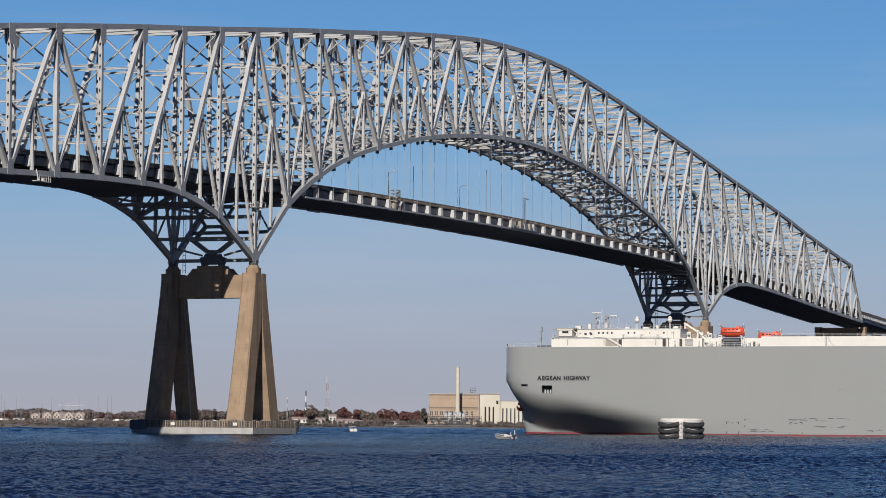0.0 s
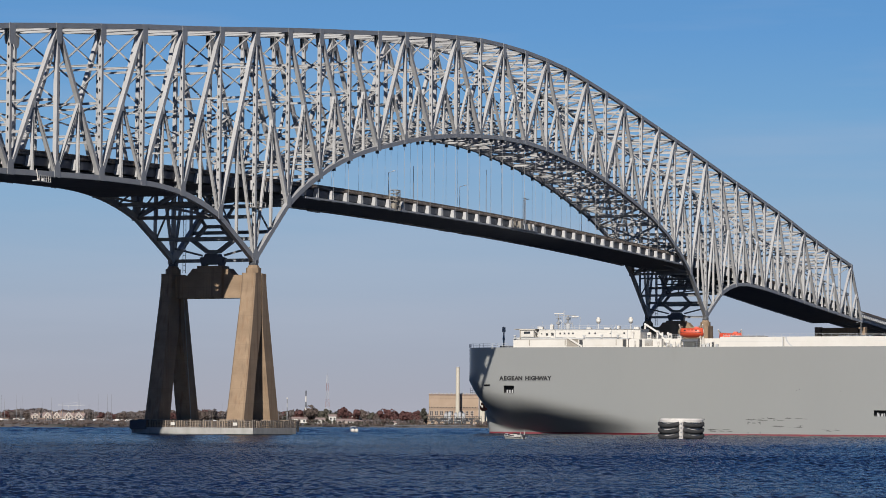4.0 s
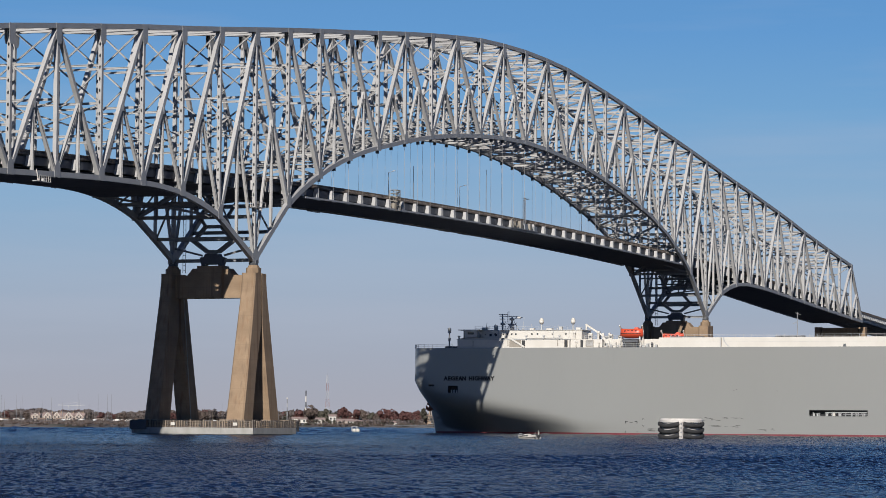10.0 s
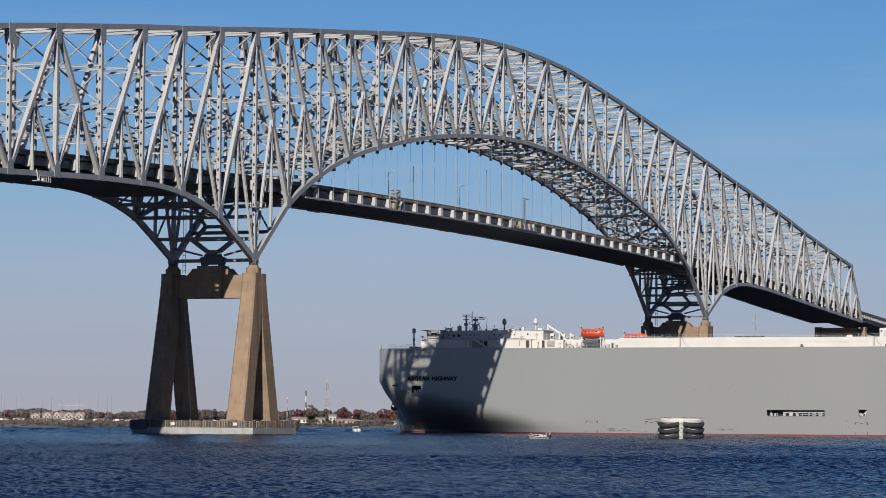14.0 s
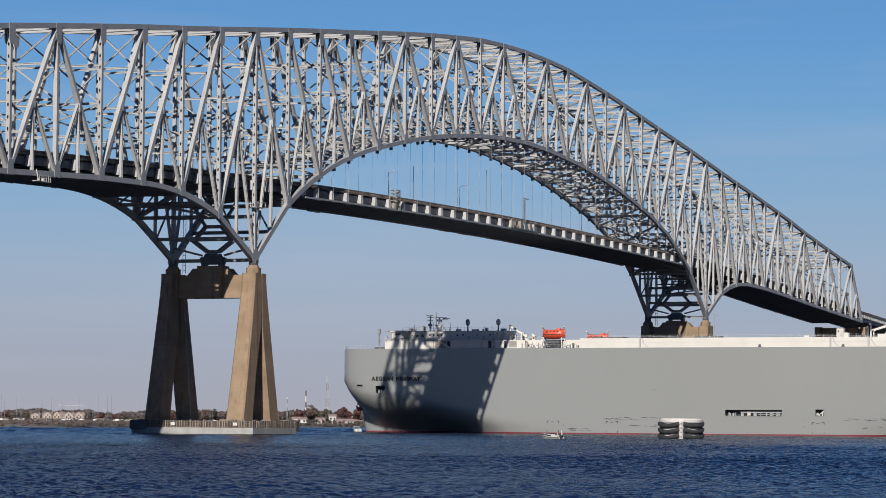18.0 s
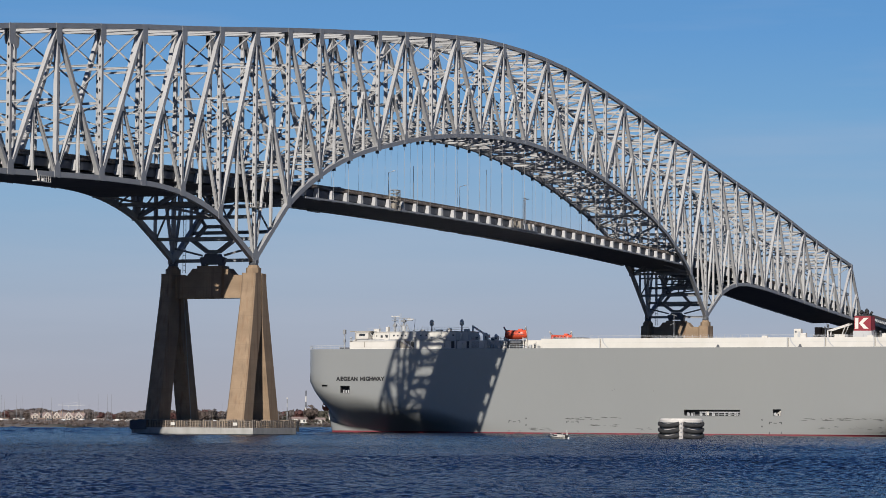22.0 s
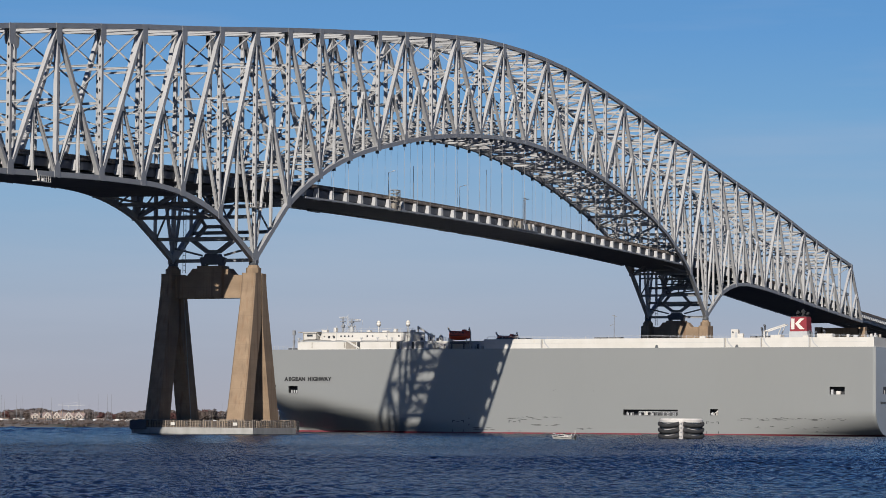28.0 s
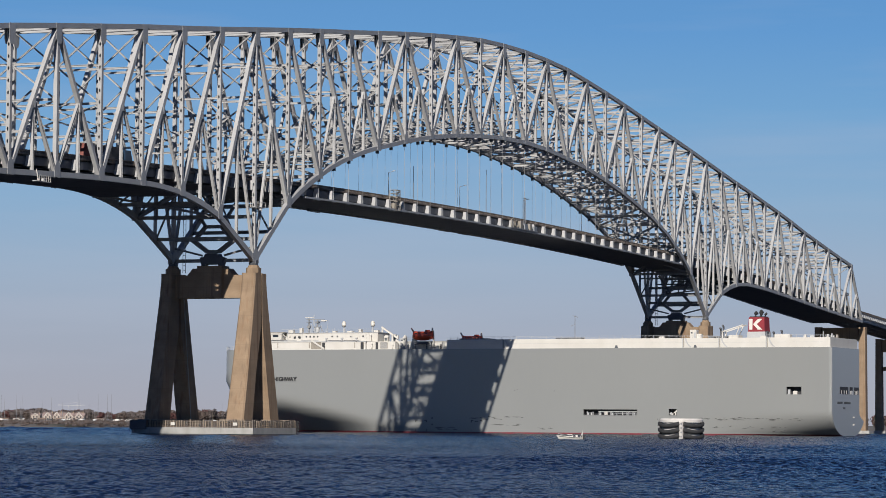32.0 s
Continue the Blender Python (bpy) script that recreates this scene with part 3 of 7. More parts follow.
def pier(name, x0, label):
    p = thing(name, label, "bridge pier", pose(x0, 0, 0), "main piers")
    rp = random.Random(21)
    for y in (0.0, WIDE):
        for e in (-1, 1):
            part("shaft", leg_half(y, e), CONCRETE, p)
            part("plinth", box(e * 7 - 3.4, e * 7 + 3.4, y - 2.9, y + 2.9, 1.2, 2.7), CONCRETE, p)
            part("plinth_cap", box(e * 7 - 3.7, e * 7 + 3.7, y - 3.2, y + 3.2, 2.7, 3.15), POST, p, "pale slab under the leg")
        part("web", box(0.36, 1.04, y - 1.3, y + 1.3, 24.6, 37.25), CONCRETE, p)
        part("bearing_pedestal", join(octagon(y, 1.72, 37.3, 38.5), octagon(y, 1.45, 38.5, 39.2, 1.1)), CONCRETE, p)
        part("bearing", tube((0, y - 0.9, 39.7), (0, y + 0.9, 39.7), 0.75, 0.75, 12), UNDER, p)
    o = [(-1.7, 1.5, 31.5), (-1.7, WIDE - 1.5, 31.5), (-1.7, WIDE - 1.5, 36.9), (-1.7, WIDE - 4.6, 36.9), (-1.7, WIDE - 6.0, 38.5), (-1.7, 6.0, 38.5), (-1.7, 4.6, 36.9), (-1.7, 1.5, 36.9)]
    part("cross_beam", prism(o, (3.4, 0, 0)), CONCRETE, p)
    part("pilaster", box(-2.1, 2.1, MID - 3.2, MID + 3.2, 31.9, 39.1), CONCRETE, p)
    part("jacking_frame", prism([(-1.1, MID - 2.7, 39.5), (-1.1, MID + 2.7, 39.5), (-1.1, MID + 3.0, 41.1), (-1.1, MID + 2.0, 41.3), (-1.1, MID + 1.6, 42.0),
                                 (-1.1, MID - 1.6, 42.0), (-1.1, MID - 2.0, 41.3), (-1.1, MID - 3.0, 41.1)], (2.2, 0, 0)), UNDER, p, "dark steel frame over the cross beam")
    for e in (-2.2, 2.2):
        part("frame_bearing", box(-0.9, 0.9, MID + e - 0.5, MID + e + 0.5, 39.1, 39.5), UNDER, p)
    # thin pale bar added for the sunlit slivers on the shaded leg
    part("down_pipe", tube((1.2, WIDE - 1.9, 37.0), (5.6, WIDE - 2.35, 3.0), 0.12, 0.12, 6), CONCRETE_PALE, p)
    # footing and timber fender
    part("footing", box(-11.8, 11.8, -5.85, 25.3, -0.2, 1.25), CONCRETE_PALE, p, "pale concrete footing")
    part("footing_base", box(-11.2, 11.2, -5.3, 24.0, -2.5, -0.2), UNDER, p)
    for yy in (-1.4, 14.6):
        part("notice_board", box(-11.9, -11.82, yy - 0.5, yy + 0.5, 1.75, 2.45), WHITE, p, "white notice board")
    for z in (1.35, 1.95, 2.6):
        part("fender_wale", box(-11.55, -11.35, -5.4, 21.3, z, z + 0.22), TIMBER, p)
        part("fender_wale", box(-11.4, 11.6, -5.6, -5.4, z, z + 0.22), TIMBER, p)
    for k in range(40):
        y = -5.7 + 27.0 * k / 39 + rp.uniform(-0.12, 0.12)
        part("fender_timber", box(-11.78, -11.56, y - 0.13, y + 0.13, 1.27, rp.choice((2.75, 2.85, 2.9, 3.15))), rp.choice((POST, POST, TIMBER)), p)
    for k in range(22):
        x = -11.6 + 23.2 * k / 21 + rp.uniform(-0.1, 0.1)
        part("fender_timber", box(x - 0.16, x + 0.16, -5.83, -5.61, 1.27, rp.choice((2.75, 2.85, 3.0))), rp.choice((POST, TIMBER, TIMBER)), p)
    for k in range(11):
        y0 = -5.6 + 2.45 * k
        for z in (1.42, 1.78, 2.12, 2.44):
            if rp.random() < 0.72:
                part("fender_board", box(-11.34, -11.22, y0, y0 + 2.4, z, z + 0.22), rp.choice((TIMBER, RAIL, TIMBER)), p)
    for k in range(9):
        x0 = -11.5 + 2.55 * k
        for z in (1.5, 1.9, 2.3):
            if rp.random() < 0.75:
                part("fender_board", box(x0, x0 + 2.5, -5.39, -5.27, z, z + 0.24), rp.choice((TIMBER, RAIL)), p)
    # dark box put in for the shadow that lies on this fender corner
    part("corner_fender", join(box(-12.25, -8.5, 21.4, 25.6, 0.75, 2.85), box(-12.3, -8.4, 21.3, 25.7, 2.85, 3.0)), UNDER, p, "dark box standing for the bridge's shadow on the fender corner")
    for k in range(4):
        part("corner_tyre", tube((11.85, -6.1, 0.7 + 0.62 * k), (12.25, -6.35, 0.7 + 0.62 * k), 0.32, 0.32, 12), BLACK, p, "black tyre fender")
    part("walkway_plank", box(8.6, 11.8, -5.6, -3.2, 3.0, 3.12), POST, p, "pale planked landing")
    for k in range(16):
        part("deck_clutter", box(-11.0, -10.4, -4.6 + 1.6 * k, -4.6 + 1.6 * k + 0.3 + 0.9 * rp.random(), 1.25, 1.7 + 1.3 * rp.random()), rp.choice((TIMBER, UNDER, GALVAN, CONCRETE_PALE)), p)
    return p


pier("bridge_pier", 0.0, "tan concrete pier of two splayed legs joined by a cross beam")
pier("bridge_pier", 20 * PANEL, "tan concrete pier of two splayed legs joined by a cross beam")


def end_pier(x, top, label, stone=CONCRETE):
    p = thing("approach_pier", label, "bridge pier", pose(x, 0, 0), "approach piers")
    for y in (1.0, WIDE - 1.0):
        part("column", frustum((-2.0, 2.0, y - 1.6, y + 1.6, 0.5), (-1.6, 1.6, y - 1.4, y + 1.4, top)), stone, p)
        part("footing", box(-4, 4, y - 3.6, y + 3.6, -1.5, 1.0), CONCRETE_PALE, p)
    part("cap", box(-1.9, 1.9, 2.7, WIDE - 2.7, top - 6.0, top - 0.3), stone, p)
    part("strut", box(-1.2, 1.2, 2.9, WIDE - 2.9, top * 0.66, top * 0.66 + 1.8), stone, p)
    return p


END_X = 598.7
for x in (node_x(-12), END_X):
    end_pier(x, 44.6, "tan concrete pier with two columns and a deep cap", CONCRETE)
# approach spans
for e, x in ((-1, node_x(-12)), (1, node_x(32))):
    road = thing("approach_span", "grey steel girder approach span with an asphalt deck", "bridge", pose(0, 0, 0), "approach spans")
    n = 5
    for k in range(n):
        xa, xb = x + e * 115 * k, x + e * 115 * (k + 1)
        za, zb = 50.8 - 4.4 * k, 50.8 - 4.4 * (k + 1)
        for y in (2.5, 7.8, 13.2, 18.5):
            part("girder", beam((xa, y, za - 2.1), (xb, y, zb - 2.1), 0.5, 2.6), CHORD, road)
        part("deck_slab", beam((xa, WIDE / 2, za - 0.6), (xb, WIDE / 2, zb - 0.6), WIDE - 1.5, 0.5), UNDER, road)
        for y in (1.0, WIDE - 1.0):
            part("parapet", beam((xa, y, za), (xb, y, zb), 0.35, 1.1), RAIL, road)
        for q in range(36 if k < 1 else 0):
            c = (q + 0.5) / 36
            xc, zc = xa + (xb - xa) * c, za + (zb - za) * c
            part("floor_bracket", prism([(xc - 0.5, 0.5, zc - 0.9), (xc - 0.5, 2.2, zc - 0.9), (xc - 0.5, 2.2, zc - 2.3), (xc - 0.5, 0.6, zc - 1.9)], (1.0, 0, 0)), PALE, road)
        end_pier(xb, zb - 3.6, "tan concrete pier with two columns and a deep cap")


# ---- fittings on the bridge ----
def deck_z(x):
    """The roadway's height, along the whole bridge."""
    if x < X0:
        return tie_z(X0) + 2.5 + (x - X0) * 2.2 / 54
    if x > X1:
        return tie_z(X1) + 2.5 - (x - X1) * 2.2 / 54
    return tie_z(x) + 2.5


def street_lamp(x, y, high, arm, label):
    p = thing("street_lamp", label, "street lamp", pose(x, y, deck_z(x) - 0.1), "lamps on the deck")
    part("pole", tube((0, 0, 0), (0, 0, high), 0.12, 0.07, 8), GALVAN, p)
    part("base_plate", box(-0.25, 0.25, -0.25, 0.25, 0, 0.12), GALVAN, p)
    if arm:
        part("arm", tube((0, 0, high), (0.5, arm, high + 0.45), 0.06, 0.05, 6), GALVAN, p)
        part("lamp_head", frustum((0.2, 0.8, arm - 0.25, arm + 0.5, high + 0.36), (0.3, 0.7, arm - 0.15, arm + 0.4, high + 0.55)), PALE, p)


for x in (124.4, 178.1, 231.6, 286.6, 340.3):
    street_lamp(x, WIDE - 2.6, 10.5, -1.6, "grey steel street lamp on the bridge parapet")
for x, high in ((104.0, 10.3), (158.4, 13.4)):
    street_lamp(x, 2.6, high, 0, "tall thin grey pole on the bridge parapet")

lift = thing("maintenance_cage", "weathered cream maintenance cage hung on the deck edge", "work platform", pose(85.6, 0.2, tie_z(85.6)))
for a in (-1.4, 1.4):
    for b in (-0.9, 0.9):
        part("corner_post", tube((a, b, -0.4), (a, b, 5.0), 0.1, 0.1, 6), SHADED_CREAM, lift)
for z in (-0.4, 1.0, 2.2, 3.2, 4.1, 5.0):
    for b in (-0.9, 0.9):
        part("side_rail", tube((-1.4, b, z), (1.4, b, z), 0.08, 0.08, 6), SHADED_CREAM, lift)
    for a in (-1.4, 1.4):
        part("end_rail", tube((a, -0.9, z), (a, 0.9, z), 0.08, 0.08, 6), SHADED_CREAM, lift)
part("floor_plate", box(-2.2, 1.9, -0.9, 0.9, -0.45, -0.35), GALVAN, lift)
part("winch_box", box(-1.9, -0.3, -0.7, 0.5, 0.0, 1.5), SHADED_CREAM, lift)
part("hand_winch", box(0.6, 1.8, -0.8, 0.4, -0.3, 0.7), GALVAN, lift)
for q in range(5):
    part("screen_slat", box(-1.35, 1.35, -0.97, -0.92, 3.3 + 0.34 * q, 3.5 + 0.34 * q), SHADED_CREAM, lift)
rig = thing("painting_rig", "weathered grey machinery and hose reels on the deck edge", "machinery", pose(180.0, -0.1, tie_z(180.0)))
for a, r in ((-8.5, 1.3), (-5.0, 1.0)):
    segs = [tube((a + r * math.cos(g), -0.5, 1.5 + r * math.sin(g)), (a + r * math.cos(g + 0.42), -0.5, 1.5 + r * math.sin(g + 0.42)), 0.14, 0.14, 6) for g in [0.4189 * q for q in range(15)]]
    part("hose_reel", join(*segs), SHADED_CREAM, rig)
for a, w, h in ((-2.0, 1.8, 2.2), (1.5, 2.6, 1.6), (6.0, 1.4, 1.9), (9.5, 2.2, 1.3)):
    part("machine_box", box(a, a + w, -0.6, 0.4, 0.3, 0.3 + h), SHADED_CREAM if w < 2 else GALVAN, rig)
part("base_beam", box(-10, 12, -0.75, 0.55, 0.1, 0.3), GALVAN, rig)
for a in (2.2, 3.3):
    part("tower_leg", tube((a, 0.0, 0.3), (a, 0.0, 9.6), 0.12, 0.1, 6), GALVAN, rig)
for k in range(8):
    part("tower_rung", tube((2.2, 0.0, 1.5 + k), (3.3, 0.0, 2.1 + k), 0.06, 0.06, 5), GALVAN, rig)
part("tower_top", join(tube((1.0, 0, 9.4), (4.4, 0, 9.4), 0.08, 0.08, 5), tube((2.7, 0, 9.4), (2.7, 0, 11.4), 0.06, 0.05, 5)), GALVAN, rig)

hung = thing("hanging_platform", "pale railed platform hung on the lower chord", "work platform", pose(-102.4, -1.3, 50.6))
part("floor_plate", box(-2.8, 2.8, -0.6, 0.6, 0, 0.12), PALE, hung)
for k in range(7):
    part("rail_post", tube((-2.7 + 0.9 * k, -0.55, 0.1), (-2.7 + 0.9 * k, -0.55, 1.3), 0.05, 0.05, 5), WHITE, hung)
for z in (0.7, 1.3):
    part("rail", tube((-2.7, -0.55, z), (2.7, -0.55, z), 0.05, 0.05, 5), WHITE, hung)
part("hanger", tube((-0.9, 0.2, 0.1), (-0.9, 0.75, 2.6), 0.1, 0.1, 5), WHITE, hung)
part("tool_box", box(0.4, 1.6, -0.3, 0.3, 0.12, 0.9), PALE, hung)

ring = thing("inspection_platform", "small railed platform round the post over the pier", "work platform", pose(0, 0, 52.6))
part("floor_plate", join(box(-2.0, 2.0, -1.9, -0.55, 0, 0.12), box(-2.0, -0.55, -0.55, 1.2, 0, 0.12), box(0.55, 2.0, -0.55, 1.2, 0, 0.12)), PALE, ring)
for a, b in ((-2, -1.9), (0, -1.9), (2, -1.9), (-2, 0), (2, 0), (-2, 1.2), (2, 1.2)):
    part("rail_post", tube((a, b, 0.1), (a, b, 1.3), 0.06, 0.06, 5), WHITE, ring)
part("rail", tube((-2, -1.9, 1.3), (2, -1.9, 1.3), 0.06, 0.06, 5), WHITE, ring)
part("bracket", beam((0, -1.4, 0), (0, -0.4, -1.4), 0.12, 0.12), PALE, ring)

for px in (0.0, 20 * PANEL):
    lad = thing("inspection_ladder", "grey steel ladder up to the deck over the pier", "ladder", pose(px, 17.6, 37.5), "pier ladders")
    for b in (-0.35, 0.35):
        part("stile", tube((-1.0, b, 0.0), (-1.0, b, 17.0), 0.07, 0.07, 5), GALVAN, lad)
    for k in range(14):
        part("rung", tube((-1.0, -0.35, 0.6 + 1.2 * k), (-1.0, 0.35, 0.6 + 1.2 * k), 0.05, 0.05, 5), GALVAN, lad)
for x in (73.6, 164.5, 180.1, 300.0):
    tr = thing("underdeck_trolley", "thin railed inspection trolley under the deck", "work platform", pose(x, 18.0, tie_z(x)), "underdeck trolleys")
    part("frame", join(tube((-4, 0, -0.95), (4, 0, -0.95), 0.1, 0.1, 5), tube((-4, 0.0, -0.95), (-3.4, 0, 0.1), 0.08, 0.08, 5), tube((4, 0, -0.95), (3.4, 0, 0.1), 0.08, 0.08, 5)), GALVAN, tr)


# ---- road traffic ----
def road_pose(x, y, back=False):
    s = (deck_z(x + 2) - deck_z(x - 2)) / 4
    turn = Matrix.Rotation(-math.atan(s), 4, "Y")
    return Matrix.Translation((x, y, deck_z(x))) @ turn @ (Matrix.Rotation(math.pi, 4, "Z") if back else Matrix.Identity(4))


def wheels(p, spots, r, half):
    for a in spots:
        for e in (-1, 1):
            w = part("wheel", tube((a, e * half - 0.14, r), (a, e * half + 0.14, r), r, r, 12), BLACK, p)
            part("rim", tube((a, e * (half + 0.15) - 0.02, r), (a, e * (half + 0.15) + 0.02, r), r * 0.55, r * 0.55, 10), GALVAN, w)


CARPAINT = material("dark_blue_car_paint", (0.0108, 0.0270, 0.0540), (0.0180, 0.0405, 0.0765), 0.5, 0.3)
TARP = material("dark_tarpaulin", (0.0180, 0.0198, 0.0225), (0.0405, 0.0405, 0.0450), 0.7, 0.7, 0.0, 0.4)
BRICKRED = material("faded_red_panel", (0.1530, 0.0450, 0.0342), (0.2160, 0.0720, 0.0558), 0.6, 0.7)


def car(name, label, long, tall, paint, y, back):
    c = thing(name, label, "car", road_pose(0, y, back), "road vehicles")
    h = long / 2
    body = part("body", join(frustum((-h, h, -0.92, 0.92, 0.35), (-h + 0.08, h - 0.1, -0.9, 0.9, tall * 0.55))), paint, c)
    part("cabin", frustum((-h + 0.15, h * 0.42, -0.88, 0.88, tall * 0.55), (-h + 0.45, h * 0.12, -0.72, 0.72, tall)), paint, c)
    part("side_window", join(frustum((-h + 0.4, h * 0.30, -0.9, 0.9, tall * 0.6), (-h + 0.6, h * 0.10, -0.76, 0.76, tall * 0.92))), WINDOW, c)
    for e in (-0.6, 0.6):
        part("headlight", box(h - 0.12, h + 0.01, e - 0.2, e + 0.2, 0.7, 0.9), PALE, body)
    wheels(c, (-h * 0.6, h * 0.62), 0.36, 0.82)
    return c


suv = car("estate_car", "dark estate car driving over the bridge", 4.9, 1.95, CARPAINT, 6.0, False)
van = car("passenger_van", "dark blue van driving over the bridge", 5.6, 2.2, CARPAINT, 15.0, True)
lorry = thing("lorry", "dark articulated lorry with a red and white rear", "lorry", road_pose(0, 6.0), "road vehicles")
part("trailer", box(-19.0, -5.2, -1.28, 1.28, 1.2, 4.15), TARP, lorry, "dark sheeted trailer")
part("trailer_rear", box(-19.6, -17.2, -1.3, 1.3, 1.3, 4.3), BRICKRED, lorry, "faded red rear panel")
part("rear_stripe", box(-17.9, -17.3, -1.33, 1.33, 1.3, 4.31), WHITE, lorry)
part("chassis", box(-18.8, -0.8, -0.5, 0.5, 0.8, 1.2), DARK, lorry)
cab = part("cab", join(frustum((-3.6, -0.3, -1.2, 1.2, 0.8), (-3.6, -0.1, -1.2, 1.2, 2.0)), frustum((-3.6, -0.2, -1.2, 1.2, 2.0), (-3.6, -0.8, -1.15, 1.15, 3.7))), CARPAINT, lorry, "dark tractor cab")
part("windscreen", prism([(-0.24, -1.05, 2.15), (-0.24, 1.05, 2.15), (-0.72, 0.98, 3.2), (-0.72, -0.98, 3.2)], (0.06, 0, 0.02)), WINDOW, cab)
wheels(lorry, (-17.6, -16.3, -5.6, -4.3, -1.4), 0.5, 1.05)

# ---- the ship ----
# Its own space: y from the transom to the stem, x across (port side at -16.1), z up from the waterline.
HALF, DECK = 16.1, 25.1


def smooth(u):
    u = min(1.0, max(0.0, u))
    return u * u * (3 - 2 * u)


STEM_LOW, STEM_TOP = 195.4, 198.6
RAKE, NOSE = 0.5, 2.4
# how fast the flare widens from the foot (0) to the knuckle (1)
FLARE_U, FLARE_S = (0.0, 0.10, 0.43, 0.84, 1.0), (0.0, 1.655, 1.655, 0.088, 0.0)


def stem_y(z):
    """How far forward the stem reaches at a height: plumb above the knuckle, raked below it."""
    return STEM_LOW + (STEM_TOP - STEM_LOW) * min(1.0, max(0.0, z / 15.4))


def flare(u):
    """The share of the full width reached at a share of the flare's height."""
    out = 0.0
    for a, b, p, q in zip(FLARE_U, FLARE_U[1:], FLARE_S, FLARE_S[1:]):
        if u > a:
            v = min(u, b)
            out += (v - a) * (p + 0.5 * (q - p) * (v - a) / (b - a))
    return out


def hull_half(y, z):
    """Half the hull's width at a station and a height: a bluff upper bow, a deep flare, and a narrow rounded stem."""
    back = RAKE * max(0.0, 15.4 - max(z, 4.0))
    full = 1 - min(1.0, max(0.0, (y + back - 183.0) / 15.9)) ** 5
    fine = min(1.0, max(0.0, (194.4 - y) / 60.0))
    nose = y - (stem_y(z) - STEM_LOW)
    stem = NOSE * (1 - min(1.0, max(0.0, (nose - 188.0) / (STEM_LOW - 188.0))) ** 2.4) ** 0.5 * smooth((y - 160.0) / 25.0)
    top_w, low_w = HALF * full ** 0.3, max(stem, HALF * (1 - (1 - fine) ** 2) ** 4.0)
    knuckle = 2.0 + 13.4 * min(1.0, max(0.0, (y - 136.0) / 57.0)) ** 0.76
    foot = 2.9 * max(0.0, 1 - max(0.0, STEM_LOW - y) / 10.5) ** 1.4 - 1.2 * smooth((180.0 - y) / 12.0)
    w = low_w + max(0.0, top_w - low_w) * flare((z - foot) / (knuckle - foot))
    a = max(0.0, 1 - y / 40.0) ** 1.7
    u = min(1.0, max(0.0, 1 - (z + 0.7) / 7.4))
    w -= 15.0 * a * (1 - math.sqrt(1 - u * u))
    w -= 0.3 * max(0.0, 1 - y / 0.8) ** 2
    return max(0.02, w)


def hull_side(e, y, z):
    """The hull's width to one side; the starboard quarter is cut back for the stern ramp above the counter."""
    w = hull_half(y, z)
    if e > 0 and y < 12.0:
        cut = 10.4 + 5.7 * y / 12.0
        w = min(w, cut + (16.1 - cut) * smooth((6.4 - z) / 3.6))
    return e * w


def ship_pose(t):
    turn = radians(-1.2952 + 0.13725 * t + 0.000053 * t * t)
    side = Vector((math.cos(turn), -math.sin(turn), 0))
    ahead = Vector((math.sin(turn), math.cos(turn), 0))
    p = Vector((189.135 + 0.42745 * t + 0.000038 * t * t, -89.207 + 3.18970 * t + 0.000146 * t * t, 0)) + side * HALF - ahead * 100
    return Matrix.Translation(p) @ Matrix.Rotation(-turn, 4, "Z")


ship = thing("car_carrier_ship", "large grey car carrier with white upper works and red waterline", "ship", ship_pose(0.0))
# openings in the port side: y0, y1, z0, z1, depth
PORTS = [(58.8, 75.6, 5.4, 7.1, 2.0), (46.6, 49.0, 5.5, 7.3, 2.0), (9.0, 13.4, 11.6, 13.8, 2.2), (182.1, 185.2, 11.8, 13.9, 2.0), (189.6, 191.6, 13.7, 14.25, 1.0)]


def hull_grid():
    ys = {0.0, 0.4, 0.8, 1.3, 1.9, 2.5, 3.2, 4.5, 7, 10.5, 15, 20, 26, 33, 40, 48, 60, 80, 100, 120, 135, 143}
    ys |= {146 + 1.1 * k for k in range(44)} | {194.4 + 0.4 * k for k in range(14)} | {198.0, 198.25, 198.45, 198.55, 198.6, 198.75, 198.9}
    zs = {-2.5, -0.6, 0.3, 0.45, 0.6, 0.8, 1.0, 1.2, 1.4, 1.6, 1.8, 2.0, 2.2, 2.4, 2.6, 2.8, 3.0, 3.2, 3.4, 3.6, 3.8, 4.0, 4.2, 4.4, 4.6, 5.0, 5.8, 6.6, 7.8, 8.6, 9.4, 10.2, 11.0, 11.4, 12.2, 12.6, 13.2, 14.7, 15.4, 18, 21, 24, DECK}
    for y0, y1, z0, z1, _ in PORTS:
        ys |= {y0, y1}
        zs |= {z0, z1}
    return sorted(ys), sorted(zs)


def skin(rows, keep):
    """A sheet through rows of points; keep(j, k) says which cells stand."""
    v, f = [], []
    n = len(rows[0])
    for r in rows:
        v += r
    for j in range(len(rows) - 1):
        for k in range(n - 1):
            if keep(j, k):
                f.append((j * n + k, (j + 1) * n + k, (j + 1) * n + k + 1, j * n + k + 1))
    return v, f


YS, ZS = hull_grid()


def in_port(j, k):
    ym, zm = (YS[j] + YS[j + 1]) / 2, (ZS[k] + ZS[k + 1]) / 2
    return any(a < ym < b and c < zm < d for a, b, c, d, _ in PORTS)


def boot_top(y):
    """The upper edge of the red band: the ship lies a little down by the stern."""
    return 0.34 - 0.14 * smooth((188.0 - y) / 80.0)


